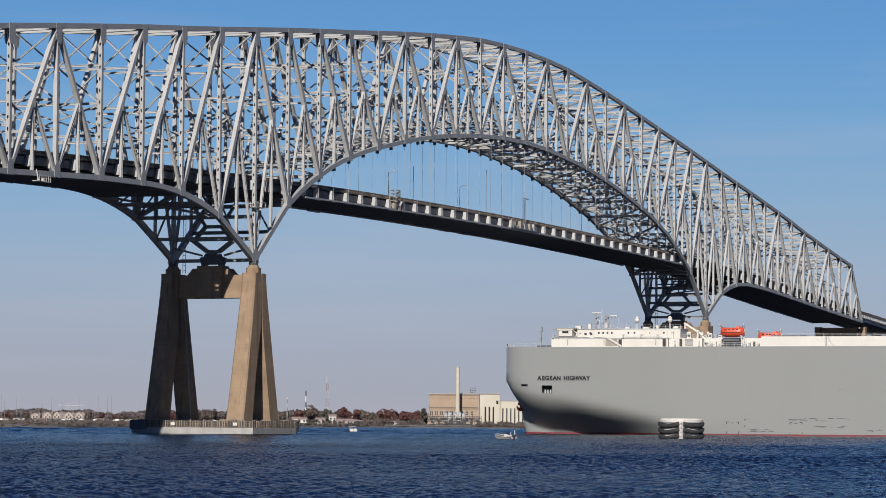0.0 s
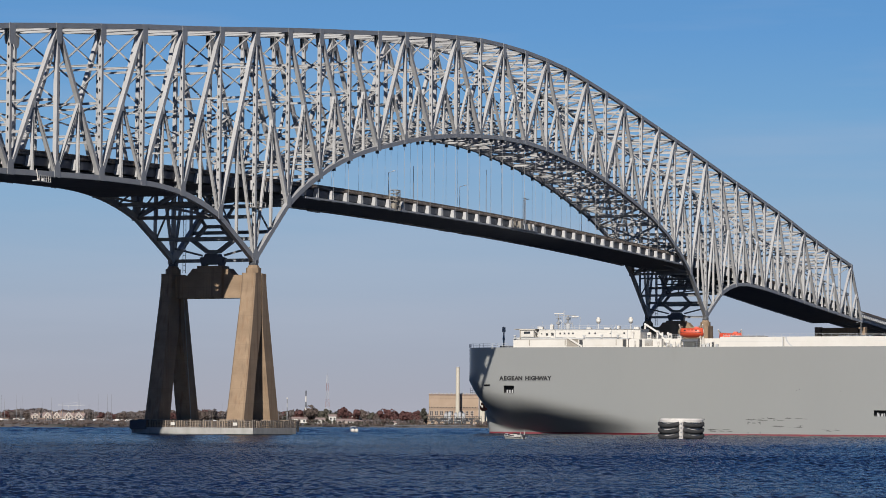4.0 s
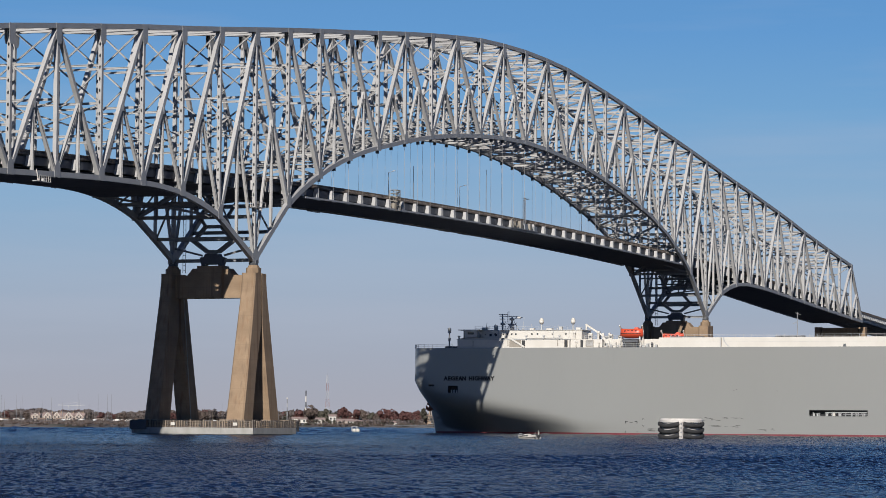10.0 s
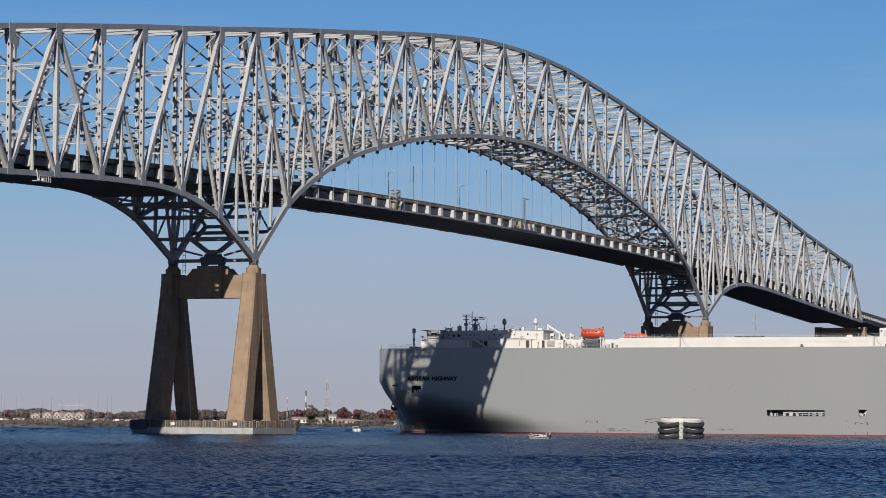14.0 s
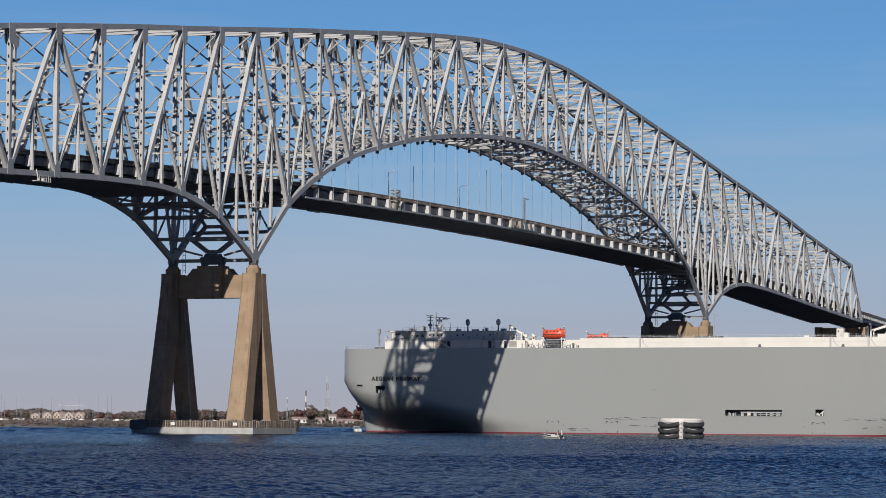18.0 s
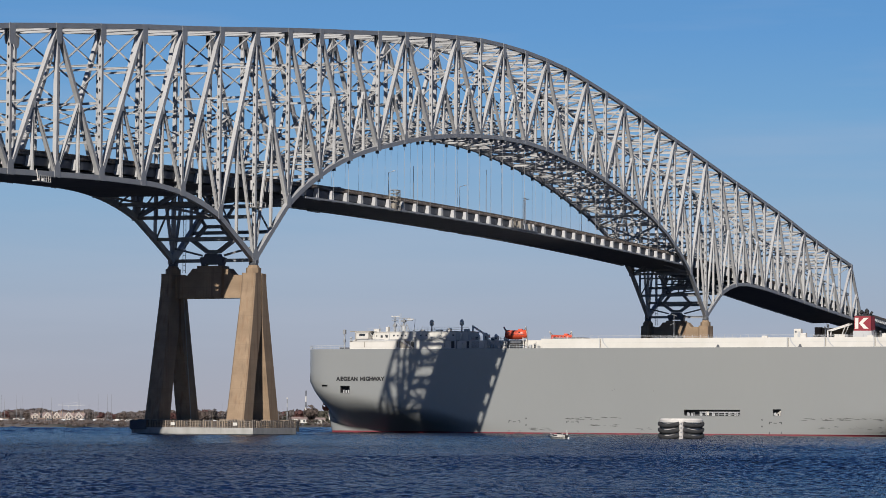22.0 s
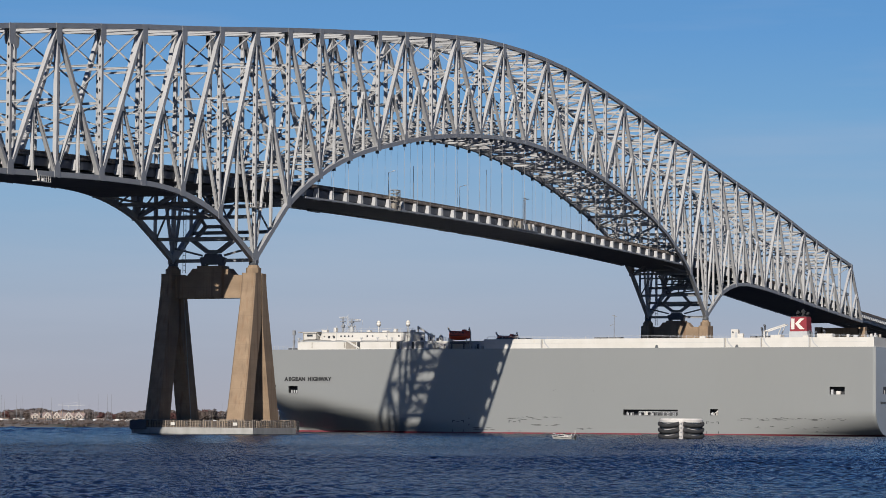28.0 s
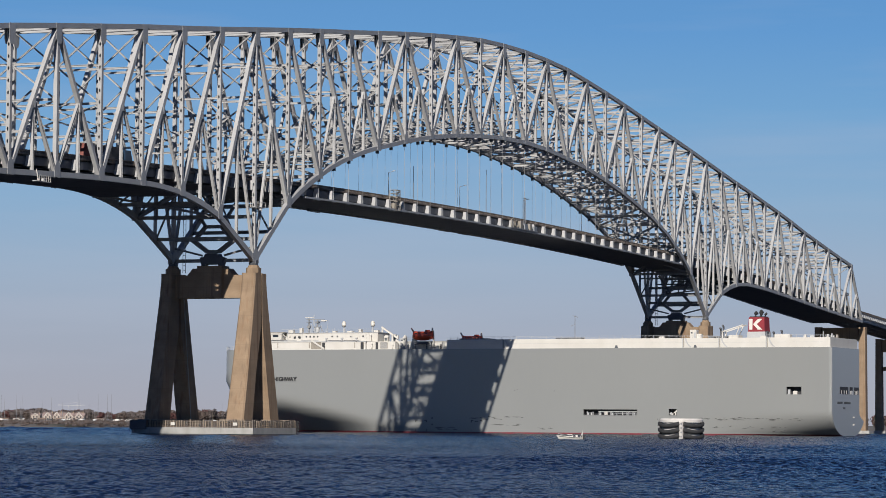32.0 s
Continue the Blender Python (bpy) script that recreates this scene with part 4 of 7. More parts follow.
hull_parts = []
boots = []
for e in (-1, 1):
    rows = [[(hull_side(e, y, z), min(y, stem_y(z)), boot_top(y) if z == 0.3 else z) for z in ZS] for y in YS]
    s = skin(rows, lambda j, k: ZS[k] >= 0.29 and not (e < 0 and in_port(j, k)))
    b = skin(rows, lambda j, k: ZS[k] < 0.29)
    if e < 0:
        s, b = (s[0], [q[::-1] for q in s[1]]), (b[0], [q[::-1] for q in b[1]])
    hull_parts.append(s)
    boots.append(b)
hull = part("hull", join(*hull_parts), HULL, ship, "smooth grey painted hull", True)
part("boot_topping", join(*boots), BOOT, hull, "red band at the waterline", True)
# transom, with an opening
zs = [z for z in ZS]
tv = [(-hull_half(0, z), 0, z) for z in zs] + [(hull_side(1, 0, z), 0, z) for z in zs]
part("transom", (tv, [(k, len(zs) + k, len(zs) + k + 1, k + 1) for k in range(len(zs) - 1)]), HULL, ship, "grey flat stern")
# the upper deck with the curve of the bow
top = [(-hull_half(y, DECK), y, DECK - 0.02) for y in YS] + [(hull_side(1, y, DECK), y, DECK - 0.02) for y in YS]
n = len(YS)
part("weather_deck", (top, [(k, n + k, n + k + 1, k + 1) for k in range(n - 1)]), PALE, ship)
# recesses behind the openings and what stands in them
for y0, y1, z0, z1, dp in PORTS:
    xs = -hull_half(y0, (z0 + z1) / 2)
    xi = -hull_half(y1, (z0 + z1) / 2) + dp
    v = [(xs - 0.0, y0, z0), (-hull_half(y1, z0), y1, z0), (-hull_half(y1, z1), y1, z1), (-hull_half(y0, z1), y0, z1), (xi, y0, z0), (xi, y1, z0), (xi, y1, z1), (xi, y0, z1)]
    part("recess", (v, [(4, 5, 6, 7), (0, 1, 5, 4), (2, 3, 7, 6), (0, 4, 7, 3), (1, 2, 6, 5)]), DARK, hull, "dark mooring recess")
    part("recess_frame", join(beam((xs - 0.02, y0, z1 + 0.06), (-hull_half(y1, z1) - 0.02, y1, z1 + 0.06), 0.12, 0.12, (1, 0, 0)),
                              beam((xs - 0.02, y0, z0 - 0.06), (-hull_half(y1, z0) - 0.02, y1, z0 - 0.06), 0.12, 0.12, (1, 0, 0))), HULL, hull)
for k in range(9):
    y = 59.6 + 1.85 * k
    part("recess_post", box(-15.9, -15.6, y, y + 0.22, 5.4, 6.2 + 0.14 * (k % 3)), GALVAN if k % 2 else PALE, hull)
part("recess_rail", box(-15.8, -15.65, 59.0, 71.0, 6.3, 6.55), PALE, hull, "pale rail inside the long opening")
part("recess_rail", box(-15.8, -15.65, 59.0, 66.0, 5.75, 5.95), GALVAN, hull)
part("recess_panel", box(-15.8, -15.6, 68.2, 69.2, 5.5, 6.6), WHITE, hull)
for y in (60.4, 62.2, 66.8, 70.6, 73.4, 74.4):
    part("recess_bollard", join(tube((-15.3, y, 5.4), (-15.3, y, 6.1), 0.3, 0.26, 10), tube((-15.3, y, 6.1), (-15.3, y, 6.2), 0.38, 0.38, 10)), PALE, hull)
for e in (58.86, 75.3):
    part("recess_corner", prism([(-16.12, e, 5.42), (-16.12, e + 0.26, 5.42), (-16.12, e + 0.13, 5.75)], (0.1, 0, 0)), HULL, hull)
part("roller_stand", join(prism([(-15.8, 46.7, 6.5), (-15.8, 47.9, 5.9), (-15.8, 47.6, 6.3), (-15.8, 46.7, 7.0)], (0.2, 0, 0)), box(-15.8, -15.5, 46.9, 47.2, 5.5, 6.6), box(-15.8, -15.5, 47.8, 48.1, 5.5, 6.0)), WHITE, hull)
part("mooring_winch", join(tube((-15.4, 48.2, 5.9), (-15.4, 48.9, 5.9), 0.35, 0.35, 10), box(-15.7, -15.1, 48.3, 48.5, 5.5, 6.4)), PALE, hull)
part("mooring_winch", box(-15.6, -14.8, 10.4, 11.6, 11.6, 12.6), WHITE, hull)
part("mooring_winch", box(-15.6, -14.8, 12.5, 13.2, 11.6, 13.0), PALE, hull)
for y in (182.6, 183.4, 184.2):
    xw = -hull_half(y, 12.5) + 0.6
    part("fairlead_post", box(xw, xw + 0.3, y, y + 0.35, 11.8, 12.7), PALE, hull)
for x0, x1, z0, z1 in ((-8.6, -0.6, 11.8, 13.9), (0.8, 3.6, 11.8, 13.9), (5.2, 9.6, 11.8, 13.9)):
    part("transom_opening", box(x0, x1, -0.06, 0.1, z0, z1), DARK, ship, "dark opening in the stern")
    for k in range(3):
        xx = x0 + (x1 - x0) * (0.15 + 0.3 * k)
        part("transom_post", box(xx, xx + 0.5, -0.12, -0.06, z0, z0 + 1.1), WHITE, ship)
for x, z, w in ((-8.6, 9.0, 5.2), (-1.6, 9.0, 6.4), (-4.6, 7.5, 2.4)):
    part("stern_lettering", box(x - w / 2, x + w / 2, -0.05, 0.0, z, z + 0.62), SCUFF, ship, "dark bars of unreadable lettering")
# name, draught and tug marks
name_at = 186.5
for ch in "AEGEAN HIGHWAY":
    wide = {"I": 0.66, " ": 0.9, "W": 1.52}.get(ch, 1.18)
    ch_y = name_at - wide / 2
    name_at -= wide
    if ch != " ":
        slope = (hull_half(ch_y + 0.4, 16.0) - hull_half(ch_y - 0.4, 16.0)) / 0.8
        m = Matrix.Translation((-hull_half(ch_y, 16.0) - 0.12, ch_y, 16.0)) @ Matrix.Rotation(-math.atan(slope), 4, "Z") @ Matrix.Rotation(radians(-90), 4, "Z") @ Matrix.Rotation(radians(90), 4, "X")
        lettering("name_letter", ch, 1.66, m, LETTER, hull)


def mark(y0, y1, z0, z1, mat, name="tug_mark"):
    part(name, box(-HALF - 0.025, -HALF + 0.02, y0, y1, z0, z1), mat, hull)


for y in (126.4, 108.1, 46.4):
    for a, b in ((y, y + 0.8), (y + 2.9, y + 3.7)):
        mark(a, b, 3.53, 3.68, LETTER)
    mark(y, y + 0.2, 3.0, 3.7, LETTER)
    mark(y + 3.5, y + 3.7, 3.0, 3.7, LETTER)
    mark(y + 1.4, y + 2.4, 3.25, 3.45, SCUFF)
    for a in (y, y + 3.5):
        mark(a, a + 0.16, 0.25, 0.9, LETTER, "draught_mark")
for y in (124.6, 52.2):
    for z in (2.4, 4.3):
        part("thruster_mark", prism([(-HALF - 0.03, y + 0.3 * math.cos(g), z + 0.3 * math.sin(g)) for g in [2 * math.pi * k / 12 for k in range(12)]], (0.05, 0, 0)), SCUFF, hull)
        part("thruster_cross", box(-HALF - 0.045, -HALF - 0.03, y - 0.05, y + 0.05, z - 0.3, z + 0.3), PALE, hull)
rnd = random.Random(5)
for y0, y1, z, n in ((94, 111.5, 4.5, 22), (96, 104, 2.4, 8), (117, 124, 1.2, 8), (9, 40, 4.6, 42), (8, 36, 2.2, 16), (12, 20, 1.4, 8), (86, 92, 1.5, 5)):
    for k in range(n):
        y = y0 + (y1 - y0) * rnd.random()
        ln = 0.6 + 2.6 * rnd.random()
        zz = z + rnd.uniform(-0.45, 0.3)
        if y > 14 or z > 4:
            w = -hull_half(y, zz) - 0.02
            o = [(w, y - ln / 2, zz), (w, y - ln * 0.2, zz - 0.16 * rnd.random()), (w, y + ln / 2, zz + 0.06), (w, y + ln * 0.1, zz + 0.05 + 0.16 * rnd.random())]
            part("scuff_mark", prism(o, (0.03, 0, 0)), SCUFF, hull, "dark tyre scuff")
part("anchor", join(tube((-3.7, 196.0, 9.4), (-3.5, 195.9, 7.2), 0.26, 0.3), prism([(-4.0, 194.7, 8.1), (-4.0, 195.3, 7.5), (-4.0, 196.5, 7.5), (-4.0, 197.1, 8.1), (-4.0, 197.0, 7.0), (-4.0, 196.4, 6.4), (-4.0, 195.4, 6.4), (-4.0, 194.8, 7.0)], (0.6, 0, 0)), box(-4.2, -3.2, 195.3, 196.6, 8.2, 9.0)), RUST, ship, "rust-red anchor at the bow")

# upper works
house = part("side_house", prism([(-15.9, 0.5, DECK), (10.0, 0.5, DECK), (15.9, 13.0, DECK), (15.9, 120.0, DECK), (-15.9, 120.0, DECK)], (0, 0, 2.8)), WHITE, ship, "long low white deckhouse")
for y in (19.1, 33.4, 44.4, 101.2):
    edge_in = [(-0.25, 27.9), (-0.35, 27.3), (-0.62, 26.6), (-1.1, 25.95), (-1.9, DECK + 0.1)]
    curve = edge_in + [(a - 0.42, z) for a, z in edge_in[::-1]]
    part("house_joint", prism([(-15.96, y + a, z) for a, z in curve], (0.1, 0, 0)), PALE, house, "curved gap between panels")
    part("joint_recess", box(-15.93, -15.86, y, y + 0.25, DECK + 0.1, 27.8), SHADED_CREAM, house, "narrow gap, its shade put in the cream")
    part("joint_post", box(-16.05, -15.9, y + 0.3, y + 0.55, DECK, 28.0), PALE, house)
for y in (65.4, 41.0):
    part("fairlead", prism([(-16.1, y - 0.5, DECK), (-16.1, y + 0.5, DECK), (-16.1, y + 0.25, 25.9), (-16.1, y - 0.25, 25.9)], (0.2, 0, 0)), UNDER, house)
part("forward_house_lower", box(-15.2, 15.2, 147.5, 182.6, DECK, 27.6), WHITE, ship, "white lower tier of the forward house")
fore = part("forward_house_upper", prism([(-13.0, 144.5, 27.6), (-4.6, 144.5, 27.6), (-4.6, 162.0, 27.6), (13.0, 162.0, 27.6), (13.0, 178.6, 27.6), (-13.0, 178.6, 27.6)], (0, 0, 2.8)), WHITE, ship, "white upper tier with small windows")
part("bridge_wing", join(box(-15.6, -13.0, 176.2, 180.2, 28.2, 30.1), box(-15.9, -12.9, 175.8, 180.6, 30.1, 30.35)), WHITE, ship)
part("bridge_window", box(-15.64, -15.6, 177.3, 179.2, 29.1, 29.75), WINDOW, ship, "dark wheelhouse windows")
part("wheelhouse", box(-13.0, 13.0, 176.0, 181.4, 27.6, 30.2), WHITE, ship)
part("wheelhouse_window", box(-13.03, -13.0, 177.6, 180.4, 29.0, 29.6), WINDOW, ship)
part("wing_roof", box(-15.9, -9.0, 175.4, 182.2, 30.35, 30.55), SHADED_CREAM, ship, "cream roof over the wheelhouse wing")
part("wing_post", box(-15.7, -15.4, 180.2, 180.5, 27.7, 30.35), SHADED_CREAM, ship)
part("wing_prop", beam((-15.4, 176.2, 30.3), (-15.4, 173.6, 28.0), 0.16, 0.16), WHITE, ship)
for y0, y1, z0, z1 in ((161.3, 162.3, DECK + 0.1, 27.3), (148.2, 149.0, DECK + 0.1, 27.3), (170.9, 171.6, 28.6, 29.3), (172.6, 173.3, 28.6, 29.3)):
    part("house_door", box(-15.3, -15.2, y0, y1, z0, z1) if z0 < 27 else box(-13.06, -13.0, y0, y1, z0, z1), DARK, ship, "dark open doorway")
for y in (151.0, 163.5, 166.5, 177.5):
    part("rust_run", box(-15.29, -15.27, y, y + 0.25, DECK + 0.5, 27.3), SHADED_CREAM, ship, "rusty stain down the panel")
for y0, y1 in ((149.0, 160.6), (163.4, 169.6), (171.0, 181.8)):
    part("pipe_run", tube((-15.4, y0, 27.95), (-15.4, y1, 27.95), 0.07, 0.07, 6), PALE, ship)
for y in (149.4, 158.2, 160.0, 165.0, 166.3, 167.6, 168.9, 171.5):
    part("porthole", box(-13.03, -12.98, y - 0.24, y + 0.24, 28.95, 29.45), WINDOW, fore)
for y0, y1 in ((162.6, 166.2), (148.0, 149.2)):
    part("doorway", box(-15.24, -15.18, y0, y1, DECK + 0.2, 27.4), SHADED_CREAM, ship, "stained cream doorway recess")
part("stair", beam((-15.5, 166.0, 28.0), (-15.5, 161.4, DECK + 0.2), 0.5, 0.15), WHITE, ship)
for y in (150.0, 172.5, 181.0):
    part("round_port", tube((-15.24, y, 26.9), (-15.18, y, 26.9), 0.3, 0.3, 10), WINDOW, ship)


def railing(y0, y1, x, z, step=2.2, high=1.1):
    posts = [beam((x, y0 + (y1 - y0) * k / max(1, int((y1 - y0) / step)), z), (x, y0 + (y1 - y0) * k / max(1, int((y1 - y0) / step)), z + high), 0.07, 0.07) for k in range(int((y1 - y0) / step) + 1)]
    bars = [beam((x, y0, z + high * h), (x, y1, z + high * h), 0.05, 0.05, (1, 0, 0)) for h in (0.5, 1.0)]
    return part("railing", join(*posts, *bars), PALE, ship)


railing(1, 119, -15.6, 27.9, 2.4, 0.8)
railing(144.5, 178.0, -12.7, 30.4)
railing(121, 137, -15.6, DECK)
railing(138, 144, -11.8, 27.6)
railing(14, 119, 15.5, 27.9, 3.0, 0.8)
bow_rail = []
last = None
for k in range(15):
    y = 184.0 + 14.6 * math.sin(k / 14 * math.pi / 2)
    p = Vector((-hull_half(y, DECK) + 0.15, y, DECK))
    bow_rail.append(beam(p, p + Vector((0, 0, 1.15)), 0.08, 0.08))
    if last:
        bow_rail += [beam(last + Vector((0, 0, h)), p + Vector((0, 0, h)), 0.06, 0.06, (0.5, 0.5, 0)) for h in (0.55, 1.12)]
    last = p
part("bow_railing", join(*bow_rail), PALE, ship, "thin railing round the bow")
part("bow_platform", box(-9, 9, 184.5, 189.0, DECK, 25.8), UNDER, ship)
# masts, radar and domes
part("foremast", join(tube((-4, 189.6, DECK), (-4, 189.6, 31.6), 0.26, 0.18, 10), beam((-4, 189.0, 30.4), (-4, 190.2, 30.4), 0.1, 0.1), beam((-4, 189.2, 29.6), (-4, 190.1, 29.6), 0.1, 0.1), box(-4.4, -3.6, 189.2, 190.0, 30.0, 31.4), box(-4.3, -3.7, 189.3, 189.9, 27.6, 28.4)), GALVAN, ship, "thin signal mast on the bow")
radar = part("radar_mast", join(tube((-5, 172.2, 30.4), (-5, 172.2, 35.4), 0.26, 0.18), box(-5.6, -4.4, 171.5, 172.9, 33.9, 34.1), box(-5.5, -4.5, 171.7, 172.7, 32.2, 32.9), tube((-5, 169.2, 30.4), (-5, 169.2, 34.6), 0.3, 0.22), box(-5.6, -4.4, 168.6, 169.8, 33.6, 34.2), beam((-5, 166.8, 34.7), (-5, 173.2, 34.9), 0.2, 0.2), beam((-5, 167.5, 33.5), (-5, 173.4, 33.5), 0.15, 0.15),
                                beam((-5, 167.0, 30.6), (-5, 169.2, 34.4), 0.12, 0.12), beam((-5, 171.0, 30.6), (-5, 169.2, 33.4), 0.12, 0.12), box(-5.4, -4.6, 168.2, 170.4, 32.3, 32.6), box(-5.3, -4.7, 166.4, 168.2, 34.0, 34.2)), GALVAN, ship, "grey lattice radar mast")
part("radar_scanner", box(-5.2, -4.8, 165.9, 168.0, 34.35, 34.6), WHITE, radar)
part("radar_scanner", box(-5.2, -4.8, 170.6, 173.4, 35.3, 35.5), WHITE, radar)
part("radar_drum", tube((-5, 169.2, 30.8), (-5, 169.2, 32.3), 0.7, 0.7, 10), PALE, radar)
for y, h in ((165.4, 34.4), (177.2, 33.0), (163.0, 32.4), (154.5, 32.2)):
    part("aerial", join(tube((-6, y, 30.4), (-6, y - 0.4, h), 0.07, 0.05, 6), ball((-6, y, 30.9), 0.28, 8, 5)), PALE, ship)
for y in (159.5, 149.6):
    dome = part("radome_stand", join(tube((-6, y, 30.4), (-6, y, 32.3), 0.28, 0.2, 10), tube((-6, y, 32.2), (-6, y, 32.55), 0.2, 0.56, 14)), PALE, ship, "slim dome stand")
    part("radome", join(tube((-6, y, 32.55), (-6, y, 33.5), 0.6, 0.7, 16), tube((-6, y, 33.5), (-6, y, 33.85), 0.7, 0.5, 16), ball((-6, y, 33.72), 0.52, 14, 7)), WHITE, dome, "white satellite dome", True)
part("deck_crane", join(beam((-12, 143.6, 32.0), (-12, 138.2, 28.6), 0.5, 0.55), tube((-12, 143.4, 30.4), (-12, 143.4, 31.9), 0.3, 0.25), beam((-12, 138.2, 28.4), (-12, 138.2, 29.4), 0.5, 0.5)), WHITE, ship, "white deck crane with a lowered jib")


def lifeboat(x, y, z):
    """An enclosed boat in its davits: a hull with rising ends, a boxy canopy, windows, a keel, and a pair of bent davit arms."""
    n, rows = 14, []
    for k in range(n + 1):
        u = -1 + 2 * k / n
        r = (1 - abs(u) ** 3.6) ** 0.55
        keel, sheer = -1.35 + 0.75 * abs(u) ** 3, 0.15 * u * u
        rows.append([(x - 0.02, y + 3.5 * u, z + keel), (x - 0.75 * r, y + 3.5 * u, z + keel * 0.72), (x - 1.3 * r, y + 3.5 * u, z - 0.35 + sheer), (x - 1.4 * r, y + 3.5 * u, z + sheer), (x - 1.3 * r, y + 3.4 * u, z + 0.7 + sheer),
                     (x - 1.0 * r, y + 3.3 * u, z + 1.25 + sheer), (x, y + 3.2 * u, z + 1.42 + sheer), (x + 1.0 * r, y + 3.3 * u, z + 1.25 + sheer), (x + 1.3 * r, y + 3.4 * u, z + 0.7 + sheer), (x + 1.4 * r, y + 3.5 * u, z + sheer),
                     (x + 1.3 * r, y + 3.5 * u, z - 0.35 + sheer), (x + 0.75 * r, y + 3.5 * u, z + keel * 0.72), (x + 0.02, y + 3.5 * u, z + keel)])
    b = part("lifeboat", skin(rows, lambda j, k: True), ORANGE, ship, "orange enclosed lifeboat in white davits", True)
    part("conning_cabin", frustum((x - 0.7, x + 0.7, y - 2.3, y - 0.9, z + 1.3), (x - 0.55, x + 0.55, y - 2.1, y - 1.1, z + 1.85)), ORANGE, b)
    part("rubbing_strake", sweep([(x - 1.42 * (1 - abs(q / 8) ** 3.6) ** 0.55, y + 3.5 * q / 8, z + 0.02 + 0.15 * (q / 8) ** 2) for q in range(-7, 8)], 0.07, 6), DARK, b, "dark rubbing strake")
    for q in (-1.6, -0.5, 0.6, 1.7):
        part("boat_window", box(x - 1.27, x - 1.2, y + q - 0.3, y + q + 0.3, z + 0.62, z + 0.95), WINDOW, b)
    for e in (-3.1, 3.1):
        part("davit", join(beam((x + 1.2, y + e, DECK), (x + 0.5, y + e * 1.05, z + 1.2), 0.4, 0.4), beam((x + 0.5, y + e * 1.05, z + 1.1), (x - 0.8, y + e * 1.12, z + 2.4), 0.32, 0.32), box(x - 1.5, x + 1.4, y + e - 0.25, y + e + 0.25, DECK, DECK + 0.6)), WHITE, b)
        part("boat_fall", tube((x - 0.6, y + e * 1.08, z + 2.2), (x - 0.1, y + e * 0.86, z + 1.3), 0.05, 0.05, 5), DARK, b)
        part("davit_strut", beam((x - 1.3, y + e, DECK + 0.5), (x - 1.1, y + e * 0.9, z - 0.8), 0.25, 0.25), WHITE, b)
    return b


lifeboat(-13.6, 129.0, 29.1)
lifeboat(13.6, 125.0, 28.5)
part("boat_cradle", join(box(-15.4, -12.4, 126.6, 131.4, 26.6, 27.3), box(-15.2, -14.8, 126.8, 127.2, DECK, 26.6), box(-15.2, -14.8, 130.8, 131.2, DECK, 26.6)), UNDER, ship)
for y, w, h in ((136.0, 0.5, 1.3), (134.8, 0.6, 0.9), (133.6, 0.4, 1.5), (123.8, 0.8, 1.0), (122.4, 0.5, 1.4), (121.2, 0.7, 0.8)):
    part("deck_locker", box(-15.0, -14.2, y - w / 2, y + w / 2, DECK, DECK + h), random.choice((WHITE, PALE, DARK)), ship)
part("recess_wall", box(-12.0, 12.0, 120.0, 147.5, DECK, 27.6), WHITE, ship)
part("boat_platform", box(-10.0, -4.0, 109.0, 118.6, 28.1, 28.4), UNDER, ship, "dark low platform beside the boat")
for y in (109.4, 113.8, 118.2):
    part("platform_leg", box(-9.8, -9.5, y - 0.15, y + 0.15, 27.9, 28.1), UNDER, ship)
stores = part("stores_house", box(-13.0, -11.2, 41.7, 43.7, 27.9, 30.4), WHITE, ship, "small white deckhouse")
part("stores_door", box(-13.06, -13.0, 41.9, 42.5, 28.0, 29.6), PALE, stores)
part("stores_vent", box(-13.06, -13.0, 42.9, 43.4, 29.3, 29.8), UNDER, stores)
part("stores_locker", box(-12.6, -11.4, 40.3, 41.7, 27.9, 29.2), WHITE, stores)
part("vent_house", box(-13.0, -10.5, 13.5, 18.0, 27.9, 29.0), WHITE, ship)
part("vent_row", join(*[box(-10, -7, 79 + 2.1 * k, 80.8 + 2.1 * k, 27.9, 28.5) for k in range(4)]), UNDER, ship)
part("vent_row", join(*[box(-10, -7, 33 + 2.2 * k, 34.6 + 2.2 * k, 27.9, 28.6) for k in range(3)]), UNDER, ship)
for y in (20.5, 51.5):
    part("deck_fan", box(-13.5, -12.5, y, y + 1.6, 27.9, 28.5), WHITE, ship)
fun = part("funnel", frustum((-10.0, -5.2, 22.0, 27.0, 29.8), (-9.8, -5.4, 22.15, 26.85, 34.0)), RED, ship, "red funnel with white plain shapes")
part("funnel_base", box(-10.2, -4.9, 21.8, 27.2, 27.9, 29.8), PALE, fun)
part("funnel_stripe", prism([(-10.02, 26.7, 30.4), (-10.02, 25.7, 30.4), (-9.88, 25.7, 33.5), (-9.88, 26.7, 33.5)], (0.05, 0, 0)), WHITE, fun)
part("funnel_wedge", prism([(-9.95, 25.5, 32.0), (-10.02, 24.1, 30.4), (-10.02, 22.7, 30.4), (-9.95, 24.4, 32.0), (-9.88, 22.7, 33.5), (-9.88, 24.1, 33.5)], (0.05, 0, 0)), WHITE, fun)
part("funnel_top", box(-9.6, -5.6, 22.4, 26.6, 34.0, 34.25), BLACK, fun)
